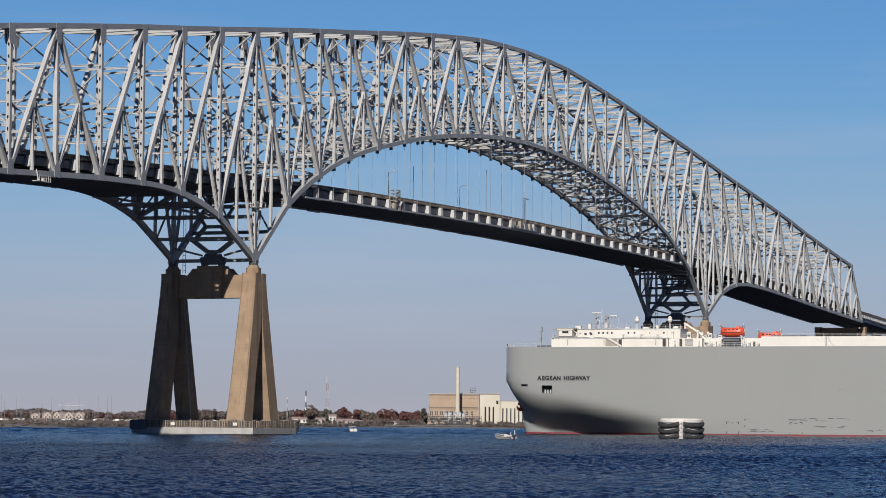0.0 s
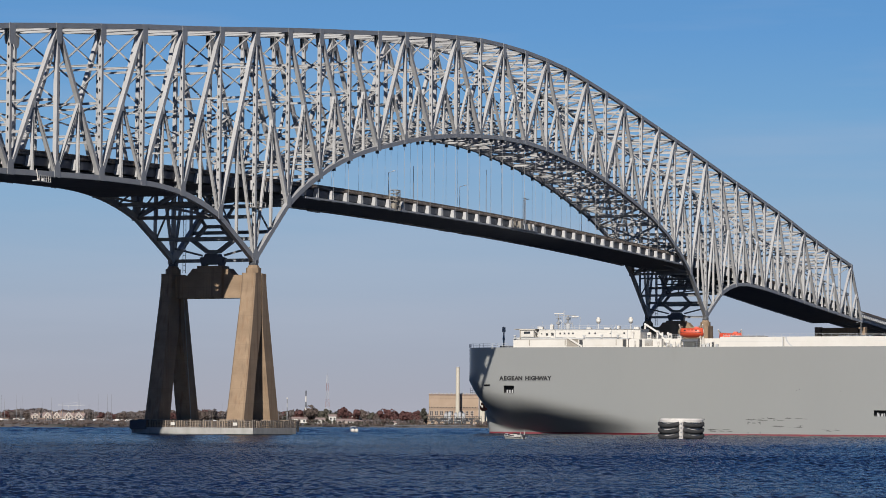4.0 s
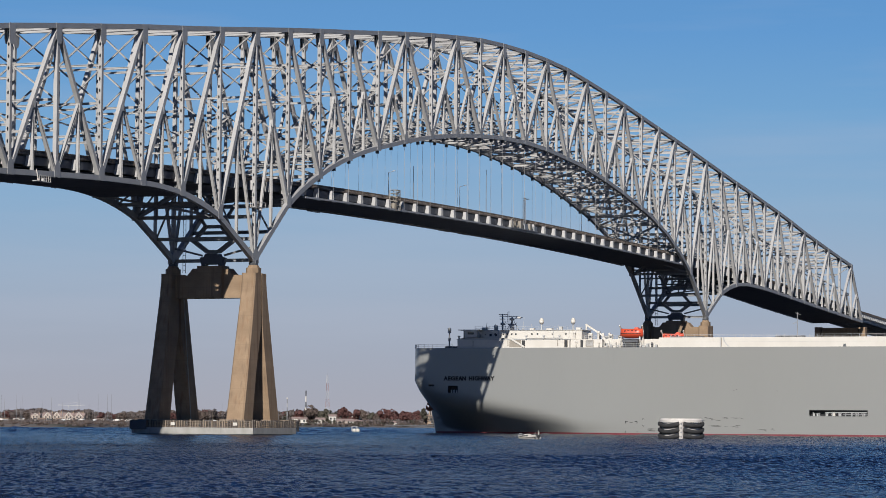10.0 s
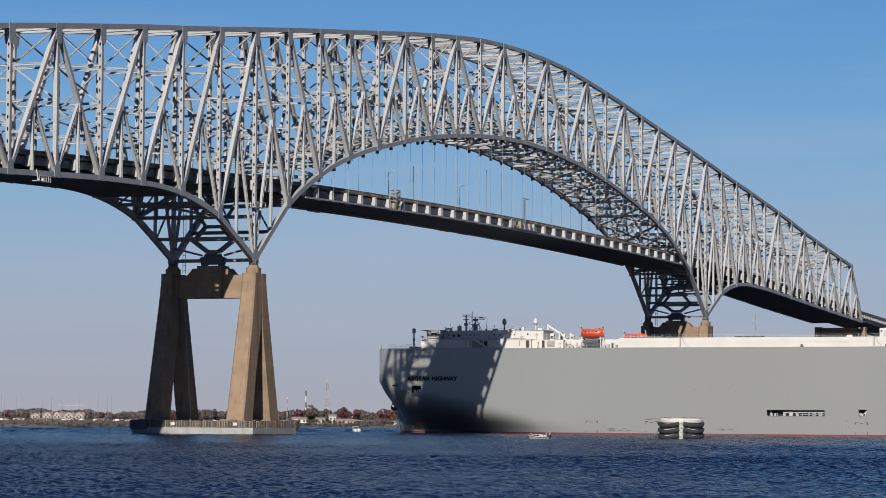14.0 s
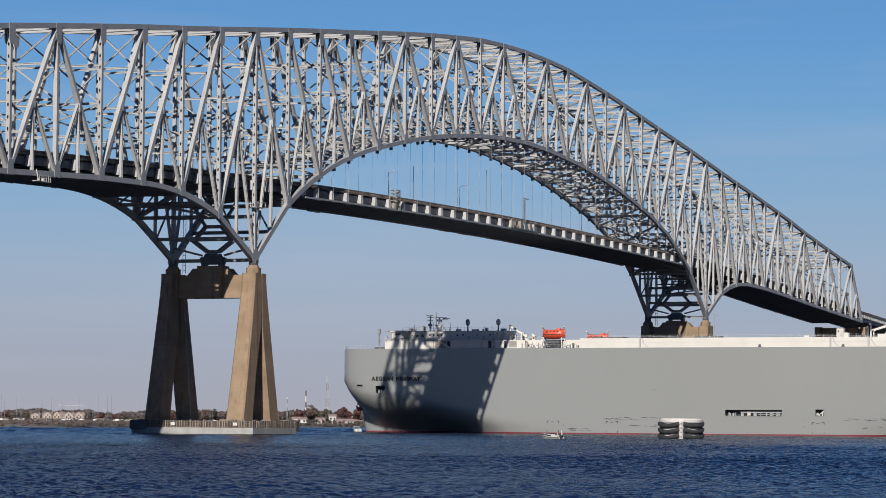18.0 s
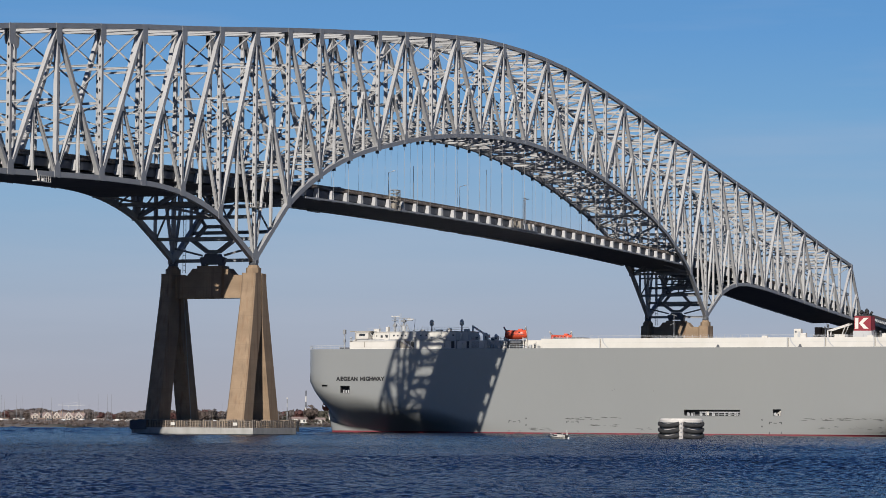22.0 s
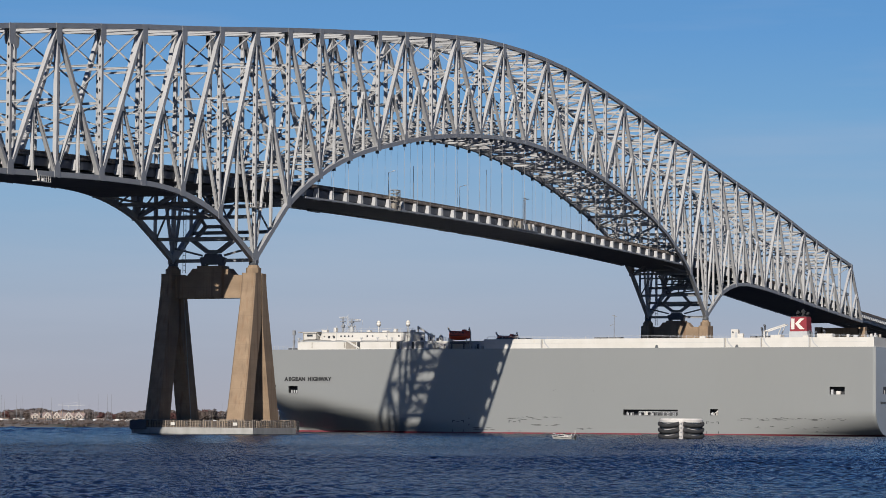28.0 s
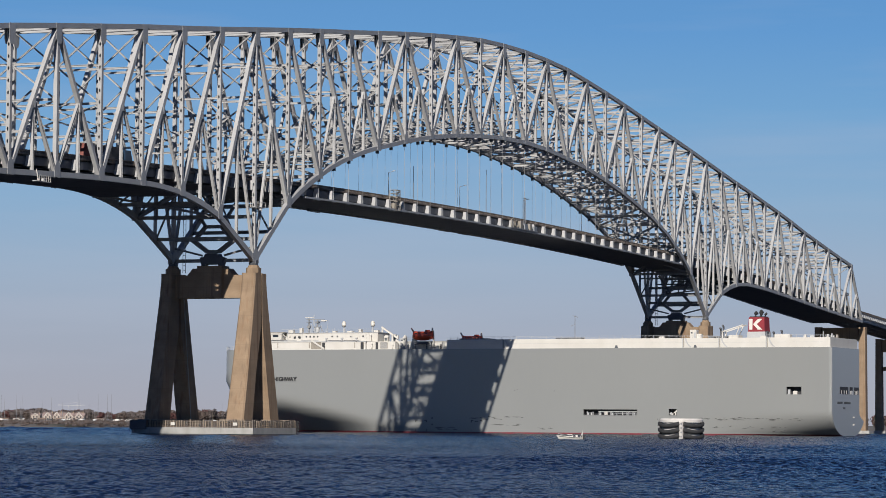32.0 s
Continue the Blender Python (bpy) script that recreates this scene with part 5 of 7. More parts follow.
for x, y, h, r in ((-8.0, 25.4, 35.2, 0.55), (-6.8, 24.2, 35.6, 0.6), (-8.4, 23.6, 34.9, 0.35), (-6.4, 23.0, 35.0, 0.35)):
    part("exhaust_pipe", sweep([(x, y, 34.2), (x, y, h - 0.3), (x, y - 0.15, h), (x, y - 0.5, h + 0.3)], r, 12), BLACK, fun, "bent black exhaust pipe")
part("stern_davit", join(*[beam((x, 33.6, 27.9), (x, 33.6, 29.9), 0.34, 0.34) for x in (-13.4, -10.4)], *[beam((x, 33.8, 29.7), (x, 27.4, 31.7), 0.3, 0.34) for x in (-13.4, -10.4)], *[beam((x, 28.4, 31.2), (x, 29.6, 28.4), 0.2, 0.2) for x in (-13.4, -10.4)],
                         beam((-13.4, 27.5, 31.6), (-10.4, 27.5, 31.6), 0.22, 0.22), beam((-13.4, 33.6, 29.8), (-10.4, 33.6, 29.8), 0.22, 0.22), box(-13.8, -10.2, 28.6, 31.6, 27.9, 28.7)), WHITE, ship, "white aft boat davit with a pair of arms")
for y, h in ((34.8, 31.2), (35.6, 30.4)):
    part("vent_stack", sweep([(-9.0, y, 27.9), (-9.0, y, h), (-9.3, y, h + 0.4), (-9.8, y, h + 0.45)], 0.3, 10), UNDER, ship, "dark bent ventilator")
for y, h in ((16.4, 29.6), (18.8, 29.2), (20.6, 29.4)):
    part("vent_stack", sweep([(-11.0, y, 27.9), (-11.0, y, h), (-11.4, y, h + 0.35), (-11.9, y, h + 0.3)], 0.28, 10), UNDER, ship, "dark bent ventilator")
for x, y, w, h, m in ((-14.6, 1.6, 0.6, 0.9, WHITE), (-13.2, 2.4, 0.9, 0.6, UNDER), (-11.4, 1.4, 0.5, 1.2, PALE), (-9.0, 2.0, 1.0, 0.7, WHITE), (-6.2, 1.5, 0.6, 1.0, SHADED_CREAM), (-13.8, 6.4, 1.2, 0.6, PALE), (-12.6, 9.0, 0.7, 0.9, WHITE)):
    part("stern_locker", frustum((x - 0.45, x + 0.45, y - w / 2, y + w / 2, 27.9), (x - 0.38, x + 0.38, y - w / 2 + 0.05, y + w / 2 - 0.05, 27.9 + h)), m, ship)
part("stern_mast", join(tube((-5, 6.0, 27.9), (-5, 6.0, 30.0), 0.12, 0.08)), PALE, ship)
# clutter about the forward house and the boat deck
for y, w, h in ((176.5, 1.6, 1.0), (173.0, 0.8, 1.6), (161.5, 1.2, 0.7), (156.0, 1.8, 0.6), (152.5, 0.7, 1.1), (147.0, 1.4, 0.8)):
    part("roof_locker", box(-9.0, -7.6, y - w / 2, y + w / 2, 30.4, 30.4 + h), WHITE, fore)
part("house_ledge", prism([(-13.2, 144.3, 30.3), (-4.4, 144.3, 30.3), (-4.4, 161.8, 30.3), (13.2, 161.8, 30.3), (13.2, 178.8, 30.3), (-13.2, 178.8, 30.3)], (0, 0, 0.15)), PALE, fore)
part("tier_ledge", box(-15.4, 15.4, 147.3, 182.8, 27.5, 27.7), PALE, ship)
part("signal_yard", join(tube((-5, 170.6, 33.0), (-5, 170.6, 36.0), 0.08, 0.06, 5), beam((-5, 168.0, 35.6), (-5, 173.0, 35.6), 0.08, 0.08), beam((-5, 171.6, 30.6), (-5, 172.2, 34.6), 0.1, 0.1), beam((-5, 168.2, 30.6), (-5, 172.2, 33.8), 0.08, 0.08)), PALE, radar)
for y in (146.6, 139.2):
    part("vent_cowl", join(tube((-13.6, y, 27.6), (-13.6, y, 29.4), 0.3, 0.3, 8), ball((-13.6, y, 29.5), 0.45, 8, 5)), WHITE, ship)
part("boat_deck_stair", beam((-14.6, 137.6, 28.0), (-14.6, 133.6, DECK + 0.1), 0.6, 0.12), WHITE, ship)
for y in (132.6, 125.2):
    part("davit_winch", join(tube((-14.6, y, 25.5), (-13.6, y, 25.5), 0.45, 0.45, 10), box(-14.4, -13.8, y - 0.5, y + 0.5, DECK, 25.4)), PALE, ship)
for y0, y1 in ((149.6, 161.0), (167.0, 181.4)):
    part("house_panel", box(-15.26, -15.2, y0, y1, DECK + 0.5, 27.9), WHITE, ship, "plain white side panel")
for x, z in ((4.6, 3.0), (4.6, 5.2)):
    part("stern_light", ball((x, -0.1, z), 0.22, 8, 5), WHITE, ship)
for y, h in ((171.2, 33.4), (167.9, 33.0), (174.4, 32.6), (170.2, 36.4)):
    part("mast_stay", join(tube((-5, y, 30.4), (-5, y, h), 0.09, 0.07, 5), beam((-5, y - 0.7, h - 0.5), (-5, y + 0.7, h - 0.5), 0.14, 0.14)), PALE, radar)
for y in (153.6, 174.6, 176.9):
    part("porthole", box(-13.03, -12.98, y - 0.16, y + 0.16, 28.95, 29.3), WINDOW, fore)
for y in (148.4, 153.2, 170.4, 175.4):
    part("house_pipe", tube((-13.08, y, 27.7), (-13.08, y, 30.4), 0.07, 0.07, 6), PALE, fore)
for y in (150.5, 155.4, 160.8, 182.0):
    part("deck_vent", join(tube((-15.5, y, 27.6), (-15.5, y, 28.4), 0.22, 0.22, 8), box(-15.8, -15.2, y - 0.35, y + 0.35, 28.4, 28.7)), PALE, ship)
for y in (136.8, 135.2, 132.0, 124.6, 121.8):
    part("deck_pipe", tube((-15.3, y, DECK), (-15.3, y, DECK + 2.0), 0.12, 0.12, 6), WHITE, ship)
part("louvre_door", box(-15.0, -14.9, 140.2, 142.6, DECK + 0.3, 27.2), SHADED_CREAM, ship, "tan louvred door")
part("door_recess", box(-15.0, -14.9, 143.4, 144.2, DECK + 0.1, 27.3), DARK, ship, "dark open doorway")
for q in range(6):
    part("louvre_slat", box(-15.06, -15.0, 140.3, 142.5, DECK + 0.5 + 0.32 * q, DECK + 0.62 + 0.32 * q), PALE, ship)
part("boat_deck_house", box(-14.9, -11.9, 137.6, 147.3, DECK, 27.5), WHITE, ship, "white house beside the boat deck")
for y, h in ((145.4, 1.6), (138.4, 1.3), (135.6, 1.0)):
    vent = part("mushroom_vent", tube((-15.3, y, DECK), (-15.3, y, DECK + h), 0.2, 0.2, 12), WHITE, ship, "small white ventilator", True)
    part("vent_cap", tube((-15.3, y, DECK + h), (-15.3, y, DECK + h + 0.3), 0.34, 0.2, 12), WHITE, vent)
for x, y, w, h, m in ((-11.0, 142.4, 1.2, 1.9, WHITE), (-9.6, 140.2, 0.7, 2.4, PALE), (-11.4, 136.0, 1.0, 1.5, WHITE), (-8.0, 137.6, 0.5, 2.0, WHITE), (-6.5, 139.0, 1.4, 1.1, PALE), (-10.2, 133.4, 1.3, 0.9, WHITE), (-7.4, 134.6, 0.8, 1.3, UNDER)):
    unit = part("deck_unit", join(box(x - 0.5, x + 0.5, y - w / 2, y + w / 2, 27.6, 27.6 + h * 0.75), frustum((x - 0.6, x + 0.6, y - w / 2 - 0.1, y + w / 2 + 0.1, 27.6 + h * 0.75), (x - 0.3, x + 0.3, y - w / 3, y + w / 3, 27.6 + h))), m, ship, "ventilation unit on the boat deck")
    part("unit_grille", box(x - 0.54, x - 0.5, y - w / 3, y + w / 3, 27.9, 27.6 + h * 0.6), UNDER, unit)
for y0, y1, x in ((131.6, 137.4, -11.7), (137.4, 143.8, -4.8)):
    railing(y0, y1, x, 27.6)
part("crane_rope", tube((-12, 138.2, 29.2), (-12, 138.2, 27.7), 0.04, 0.04, 5), DARK, ship)
part("panel_seam", box(-15.93, -15.88, 2.8, 119.8, 26.55, 26.6), PALE, house)
part("derrick_post", join(tube((-12, 80.1, 27.9), (-12, 80.1, 35.0), 0.12, 0.09, 8), beam((-12, 79.2, 34.4), (-12, 80.8, 34.9), 0.14, 0.14), beam((-12, 81.4, 31.8), (-12, 80.1, 32.3), 0.12, 0.12)), GALVAN, ship, "thin pale derrick post on the weather deck")
for y, z in ((96.8, 12.9), (84.9, 12.5), (97.6, 12.6)):
    part("overboard_outlet", tube((-HALF - 0.02, y, z), (-HALF + 0.05, y, z), 0.11, 0.11, 8), SCUFF, hull)
# the ship's true length: all plates drawn out a little towards the stern
for ob in [q for q in bpy.data.objects if q.type == "MESH" and q.name.split(".")[0] != "name_letter" and (q.parent == ship or q.parent and q.parent.parent == ship)]:
    for v in ob.data.vertices:
        v.co.y = 187.0 + (v.co.y - 187.0) * 1.006

# ---- water ----
def water_material():
    m = bpy.data.materials.new("river_water")
    m.use_nodes = True
    n, l = m.node_tree.nodes, m.node_tree.links
    b = n["Principled BSDF"]
    b.inputs["Base Color"].default_value = (0.007, 0.011, 0.022, 1)
    b.inputs["Roughness"].default_value, b.inputs["IOR"].default_value = 0.18, 1.33
    co = n.new("ShaderNodeTexCoord")
    h = None
    for scale, stretch, gain in ((2.2, (1.0, 0.6, 1), 0.5), (6.0, (1.0, 0.6, 1), 0.25), (0.35, (1.0, 0.5, 1), 0.9)):
        mp = n.new("ShaderNodeMapping")
        mp.inputs["Scale"].default_value, mp.inputs["Rotation"].default_value = stretch, (0, 0, radians(-21))
        nz = n.new("ShaderNodeTexNoise")
        nz.inputs["Scale"].default_value, nz.inputs["Detail"].default_value = scale, 3.0
        l.new(co.outputs["Object"], mp.inputs["Vector"])
        l.new(mp.outputs["Vector"], nz.inputs["Vector"])
        mul = n.new("ShaderNodeMath")
        mul.operation = "MULTIPLY_ADD"
        mul.inputs[1].default_value = gain
        l.new(nz.outputs["Fac"], mul.inputs[0])
        if h is None:
            mul.inputs[2].default_value = 0
        else:
            l.new(h, mul.inputs[2])
        h = mul.outputs["Value"]
    bp = n.new("ShaderNodeBump")
    bp.inputs["Strength"].default_value, bp.inputs["Distance"].default_value = 1.0, 0.6
    l.new(h, bp.inputs["Height"])
    l.new(bp.outputs["Normal"], b.inputs["Normal"])
    return m


WATER = water_material()
SLOPE = 0.048
WATER_Z = -0.4
ax = Vector((0.9285, 0.3713, 0))
ay = Vector((-0.3713, 0.9285, 0))
rows_u = [-6000, -3000, -1200, -400, -60, 0, 40, 70]
reach_u = 80.0
while reach_u < 2850:
    rows_u.append(reach_u)
    reach_u *= 1.0015 + 0.0022 * min(1.0, max(0.0, (reach_u - 300) / 1000))
rows_u += [2900, 3200, 4200, 6000]
# the columns fan out with the distance, so that the chop keeps its grain
fan = np.linspace(-0.155, 0.155, 640)
reach = np.array([max(50.0, abs(u)) for u in rows_u])
uu = np.repeat(np.array(rows_u, float)[:, None], 648, 1)
far_l, far_r = np.array([-6000.0, -3000, -1500, -700]), np.array([700.0, 1500, 3000, 6000])
vv = np.concatenate([np.repeat(far_l[None], len(rows_u), 0), np.clip(reach, 50, 2900)[:, None] * fan[None], np.repeat(far_r[None], len(rows_u), 0)], 1)
wx = EYE[0] + ax.x * uu + ay.x * vv
wy = EYE[1] + ax.y * uu + ay.y * vv
fade = np.clip((uu - 70) / 10, 0, 1) * np.clip((2850 - uu) / 200, 0, 1)
fade[:, :5] = 0
fade[:, -5:] = 0
wz = np.zeros_like(uu)
rg = np.random.RandomState(3)
grain = np.repeat(np.gradient(np.array(rows_u, float))[:, None], uu.shape[1], 1)
for k in range(112):
    lam = 0.3 * 1.036 ** k
    th = radians(21.8 + rg.normal(0, 55))
    ph = rg.uniform(0, 6.28)
    kx, ky = math.cos(th) * 2 * math.pi / lam, math.sin(th) * 2 * math.pi / lam
    wz += SLOPE * (1.3 if lam < 1.0 else 0.5) * lam / (2 * math.pi) * np.sin(kx * wx + ky * wy + ph) * np.clip(1.8 - grain / lam * 1.5, 0, 1) * (1.0 if lam < 3.8 else np.clip((uu - 450) / 500, 0, 1))
gust = 0.75 + 0.35 * np.sin(wx * 0.031 + 1.3 * np.sin(wy * 0.017)) * np.sin(wy * 0.043 + 1.1 * np.sin(wx * 0.023 + 2))
wz = wz * fade * gust * (1 + 0.5 * np.clip((uu - 420) / 700, 0, 1)) + WATER_Z
wv = np.stack([wx.ravel(), wy.ravel(), wz.ravel()], 1)
idx = np.arange(uu.size).reshape(uu.shape)
wf = np.stack([idx[:-1, :-1].ravel(), idx[1:, :-1].ravel(), idx[1:, 1:].ravel(), idx[:-1, 1:].ravel()], 1)
me = bpy.data.meshes.new("water")
me.vertices.add(len(wv))
me.vertices.foreach_set("co", wv.ravel())
me.loops.add(wf.size)
me.loops.foreach_set("vertex_index", wf.ravel().astype(np.int32))
me.polygons.add(len(wf))
me.polygons.foreach_set("loop_start", np.arange(0, wf.size, 4, dtype=np.int32))
me.polygons.foreach_set("use_smooth", np.ones(len(wf), bool))
me.update()
me.validate()
me.materials.append(WATER)
water = tagged(new("water", me), "choppy dark blue river water", "water", kind="structure")

# ---- the far shore ----
LAND = material("dry_grass_ground", (0.064, 0.058, 0.053), (0.098, 0.088, 0.082), 0.03, 0.95, 0.0, 0.0, (1, 1, 1), 0.15, 0.0, (0.0423, 0.0450, 0.0216), 0.5, 0.02)
# kept dark so that the unseen bank throws back little light
BANK_DARK = material("light_blocking_bank", (0.0198, 0.0252, 0.0162), (0.0405, 0.0450, 0.0270), 0.05, 0.95, 0.0, 0.0, (1, 1, 1), 0.15)
RIPRAP = material("stone_bank", (0.030, 0.026, 0.024), (0.088, 0.078, 0.072), 0.6, 0.95, 0.0, 0.6, (1, 1, 1), 0.15)
BRICK = material("tan_brick_wall", (0.235, 0.172, 0.120), (0.285, 0.212, 0.152), 0.1, 0.9, 0.0, 0.0, (1, 1, 1), 0.04)
CREAM = material("cream_panel_wall", (0.3474, 0.3132, 0.2466), (0.4032, 0.3690, 0.3024), 0.05, 0.8, 0.0, 0.0, (1, 1, 1), 0.03)
ROOF = material("brown_shingle_roof", (0.1233, 0.0846, 0.0657), (0.1845, 0.1314, 0.0999), 0.3, 0.9, 0.0, 0.0, (1, 1, 1), 0.08, 0.06)
ROSY_ROOF = material("faded_rosy_shingles", (0.1710, 0.1260, 0.1125), (0.2340, 0.1800, 0.1620), 0.3, 0.9, 0.0, 0.0, (1, 1, 1), 0.08, 0.06)
SIDING = material("beige_siding", (0.262, 0.214, 0.180), (0.325, 0.272, 0.232), 0.2, 0.85, 0.0, 0.0, (1, 1, 1), 0.04, 0.06)
GALV = material("galvanised_steel", (0.1557, 0.1602, 0.1710), (0.2331, 0.2385, 0.2430), 0.5, 0.6, 0.3, 0.0, (1, 1, 1), 0.05, 0.05)
BARK = material("grey_bark", (0.0648, 0.0504, 0.0396), (0.1152, 0.0936, 0.0720), 0.8, 0.9)


def leaf_material(name, low, high):
    m = bpy.data.materials.new(name)
    m.use_nodes = True
    n, l = m.node_tree.nodes, m.node_tree.links
    n.remove(n["Principled BSDF"])
    b, tr, mx = n.new("ShaderNodeBsdfDiffuse"), n.new("ShaderNodeBsdfTranslucent"), n.new("ShaderNodeMixShader")
    mx.inputs["Fac"].default_value = 0.5
    l.new(b.outputs["BSDF"], mx.inputs[1])
    l.new(tr.outputs["BSDF"], mx.inputs[2])
    l.new(mx.outputs["Shader"], n["Material Output"].inputs["Surface"])
    g = n.new("ShaderNodeNewGeometry")
    r = n.new("ShaderNodeValToRGB")
    r.color_ramp.elements[0].color, r.color_ramp.elements[1].color = (*low, 1), (*high, 1)
    l.new(g.outputs["Random Per Island"], r.inputs["Fac"])
    l.new(r.outputs["Color"], b.inputs["Color"])
    l.new(r.outputs["Color"], tr.inputs["Color"])
    return m


# leaf tones greyed and lightened, with the haze of distance mixed into them
HAZED_LEAVES = [leaf_material("russet_leaves", (0.1277, 0.068, 0.0638), (0.1848, 0.0974, 0.0899)), leaf_material("brown_leaves", (0.1386, 0.1084, 0.0941), (0.1949, 0.1537, 0.1336)),
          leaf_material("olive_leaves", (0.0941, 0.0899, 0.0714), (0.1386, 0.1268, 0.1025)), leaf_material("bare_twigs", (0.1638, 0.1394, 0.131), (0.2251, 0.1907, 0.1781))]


def shore(u, d, z=0.0):
    """A place d metres from the near bank along the view and u metres to its right."""
    return Vector((EYE[0] + ax.x * d - ay.x * u, EYE[1] + ax.y * d - ay.y * u, z))


TURN = math.degrees(math.atan2(ax.y, ax.x))


def shore_pose(u, d, z=0.0, turn=0.0):
    """Local x runs to the right along the shore, y away from the water."""
    p = shore(u, d, z)
    return pose(p.x, p.y, p.z, 0, 0, TURN - 90 + turn)


# unseen bank and ridge, added behind the viewpoint to block low sky light
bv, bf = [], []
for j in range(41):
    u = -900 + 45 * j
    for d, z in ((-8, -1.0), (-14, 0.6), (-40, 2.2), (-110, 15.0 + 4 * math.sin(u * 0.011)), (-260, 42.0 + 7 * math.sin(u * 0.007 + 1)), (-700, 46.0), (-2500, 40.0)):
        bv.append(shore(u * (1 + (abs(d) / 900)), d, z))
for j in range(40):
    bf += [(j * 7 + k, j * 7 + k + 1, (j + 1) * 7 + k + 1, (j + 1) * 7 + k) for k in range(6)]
solid("near_bank", (bv, bf), BANK_DARK, "unseen dark bank added behind the viewpoint to block sky light", "bank", "structure")


# the land: one sheet, its edge nearer on the open side
def edge(u):
    return 1500 if u < -190 else 1500 + 1250 * smooth((u + 190) / 130)


gv, gf = [], []
us = list(range(-2400, -300, 150)) + list(range(-300, 60, 12)) + list(range(60, 2700, 150))
for u in us:
    scale = 1.0
    e = edge(u)
    for k, (dd, z) in enumerate(((0, -1.0), (5, 0.4), (14, 1.5), (60, 2.0), (500, 3.4), (1400, 4.2), (2600, 6.0), (4200, 9.0))):
        j = 0.6 * math.sin(u * 0.13) + 0.5 * math.sin(u * 0.37 + 1)
        gv.append(shore(u * (1 + 0.25 * k / 7), e + dd + (8 * j if k < 3 else 0), z + (0.25 * j if 0 < k < 4 else 0)))
for a in range(len(us) - 1):
    for k in range(7):
        gf.append((a * 8 + k, (a + 1) * 8 + k, (a + 1) * 8 + k + 1, a * 8 + k + 1))
solid("ground", (gv, [q[::-1] for q in gf]), LAND, "low dry grassy land along the far river bank", "ground", "structure")

rs = random.Random(11)


def crown(v, f, c, r, h, n):
    """A crown of leaf clumps that face outwards over uneven rounded limbs."""
    lobes = [(Vector((0, 0, h * 0.55)), r * 0.72)]
    for _ in range(6):
        g = rs.uniform(0, 6.28)
        lobes.append((Vector((0.55 * r * math.cos(g), 0.55 * r * math.sin(g), h * rs.uniform(0.25, 0.72))), rs.uniform(0.35, 0.55) * r))
    for _ in range(n):
        o, q = rs.choice(lobes)
        w = Vector((rs.gauss(0, 1), rs.gauss(0, 1), rs.gauss(0, 1))).normalized()
        p = o + w * q * rs.uniform(0.8, 1.04)
        p.z = max(h * 0.08, min(h, p.z))
        s = rs.uniform(0.5, 1.0) * (0.55 + 0.05 * h)
        nrm = (w + Vector((rs.gauss(0, 0.35), rs.gauss(0, 0.35), rs.gauss(0, 0.35)))).normalized()
        a = nrm.cross(Vector((rs.gauss(0, 1), rs.gauss(0, 1), rs.gauss(0, 1)))).normalized()
        b = nrm.cross(a)
        p += Vector(c)
        i = len(v)
        v += [p + a * s, p + b * s * 0.8, p - a * s * 0.9, p - b * s * 0.8]
        f.append((i, i + 1, i + 2, i + 3))


def ground_z(u, d):
    t = d - edge(u)
    for (a, za), (b, zb) in zip(((0, -1.0), (5, 0.4), (14, 1.5), (60, 2.0), (500, 3.4), (1400, 4.2), (2600, 6.0)), ((5, 0.4), (14, 1.5), (60, 2.0), (500, 3.4), (1400, 4.2), (2600, 6.0), (4200, 9.0))):
        if t < b:
            return za + (zb - za) * max(0.0, t - a) / (b - a)
    return 9.0


woods = [([], []) for _ in HAZED_LEAVES]
trunks = ([], [])


def plant(u, d, h, kind, r=None):
    r = r or h * rs.uniform(0.36, 0.5)
    c = shore(u, d, ground_z(u, d))
    crown(*woods[kind], c, r, h, int(60 + 22 * h))
    t = tube(c - Vector((0, 0, 1)), c + Vector((0, 0, h * 0.55)), 0.035 * h, 0.015 * h, 5)
    k = len(trunks[0])
    trunks[0].extend(t[0])
    trunks[1].extend(tuple(i + k for i in q) for q in t[1])


# places on the bank by bearing from the viewpoint, in even small steps
def along(f, d):
    return f * d


def at(bearing):
    """The bearing of a place along the far shore."""
    return (bearing - 784) / 5238


for k in range(400):
    f = rs.uniform(at(-20), at(530))
    d = rs.uniform(3080, 3500)
    plant(along(f, d), d, rs.uniform(9, 13.5) + 1.4 * math.sin(f * 130) + 1.0 * math.sin(f * 310 + 1), rs.choice((1, 3, 3, 3, 1, 0, 3)))
for k in range(170):
    f = rs.uniform(at(-20), at(400))
    d = rs.uniform(1600, 2200)
    plant(along(f, d), d, rs.uniform(0.4, 1.1), rs.choice((1, 3, 3, 3)), rs.uniform(0.8, 2.4))
for k in range(150):
    f = rs.uniform(at(500), at(765))
    d = rs.uniform(2950, 3250)
    plant(along(f, d), d, rs.uniform(9, 14), rs.choice((1, 3, 2, 1, 0)))
for k in range(120):
    f = rs.uniform(at(630), at(750))
    d = rs.uniform(2785, 2830)
    plant(along(f, d), d, rs.uniform(2, 7) * smooth((f - at(620)) / 0.006), rs.choice((1, 3, 2, 3)))
for k in range(60):
    f = rs.uniform(at(500), at(640))
    d = rs.uniform(2785, 2860)
    plant(along(f, d), d, rs.uniform(1.5, 4.5), rs.choice((1, 3, 2, 3)))
for k in range(60):
    f = rs.uniform(at(850), at(950))
    d = rs.uniform(2790, 2830)
    plant(along(f, d), d, rs.uniform(2, 5), rs.choice((1, 3, 1)))
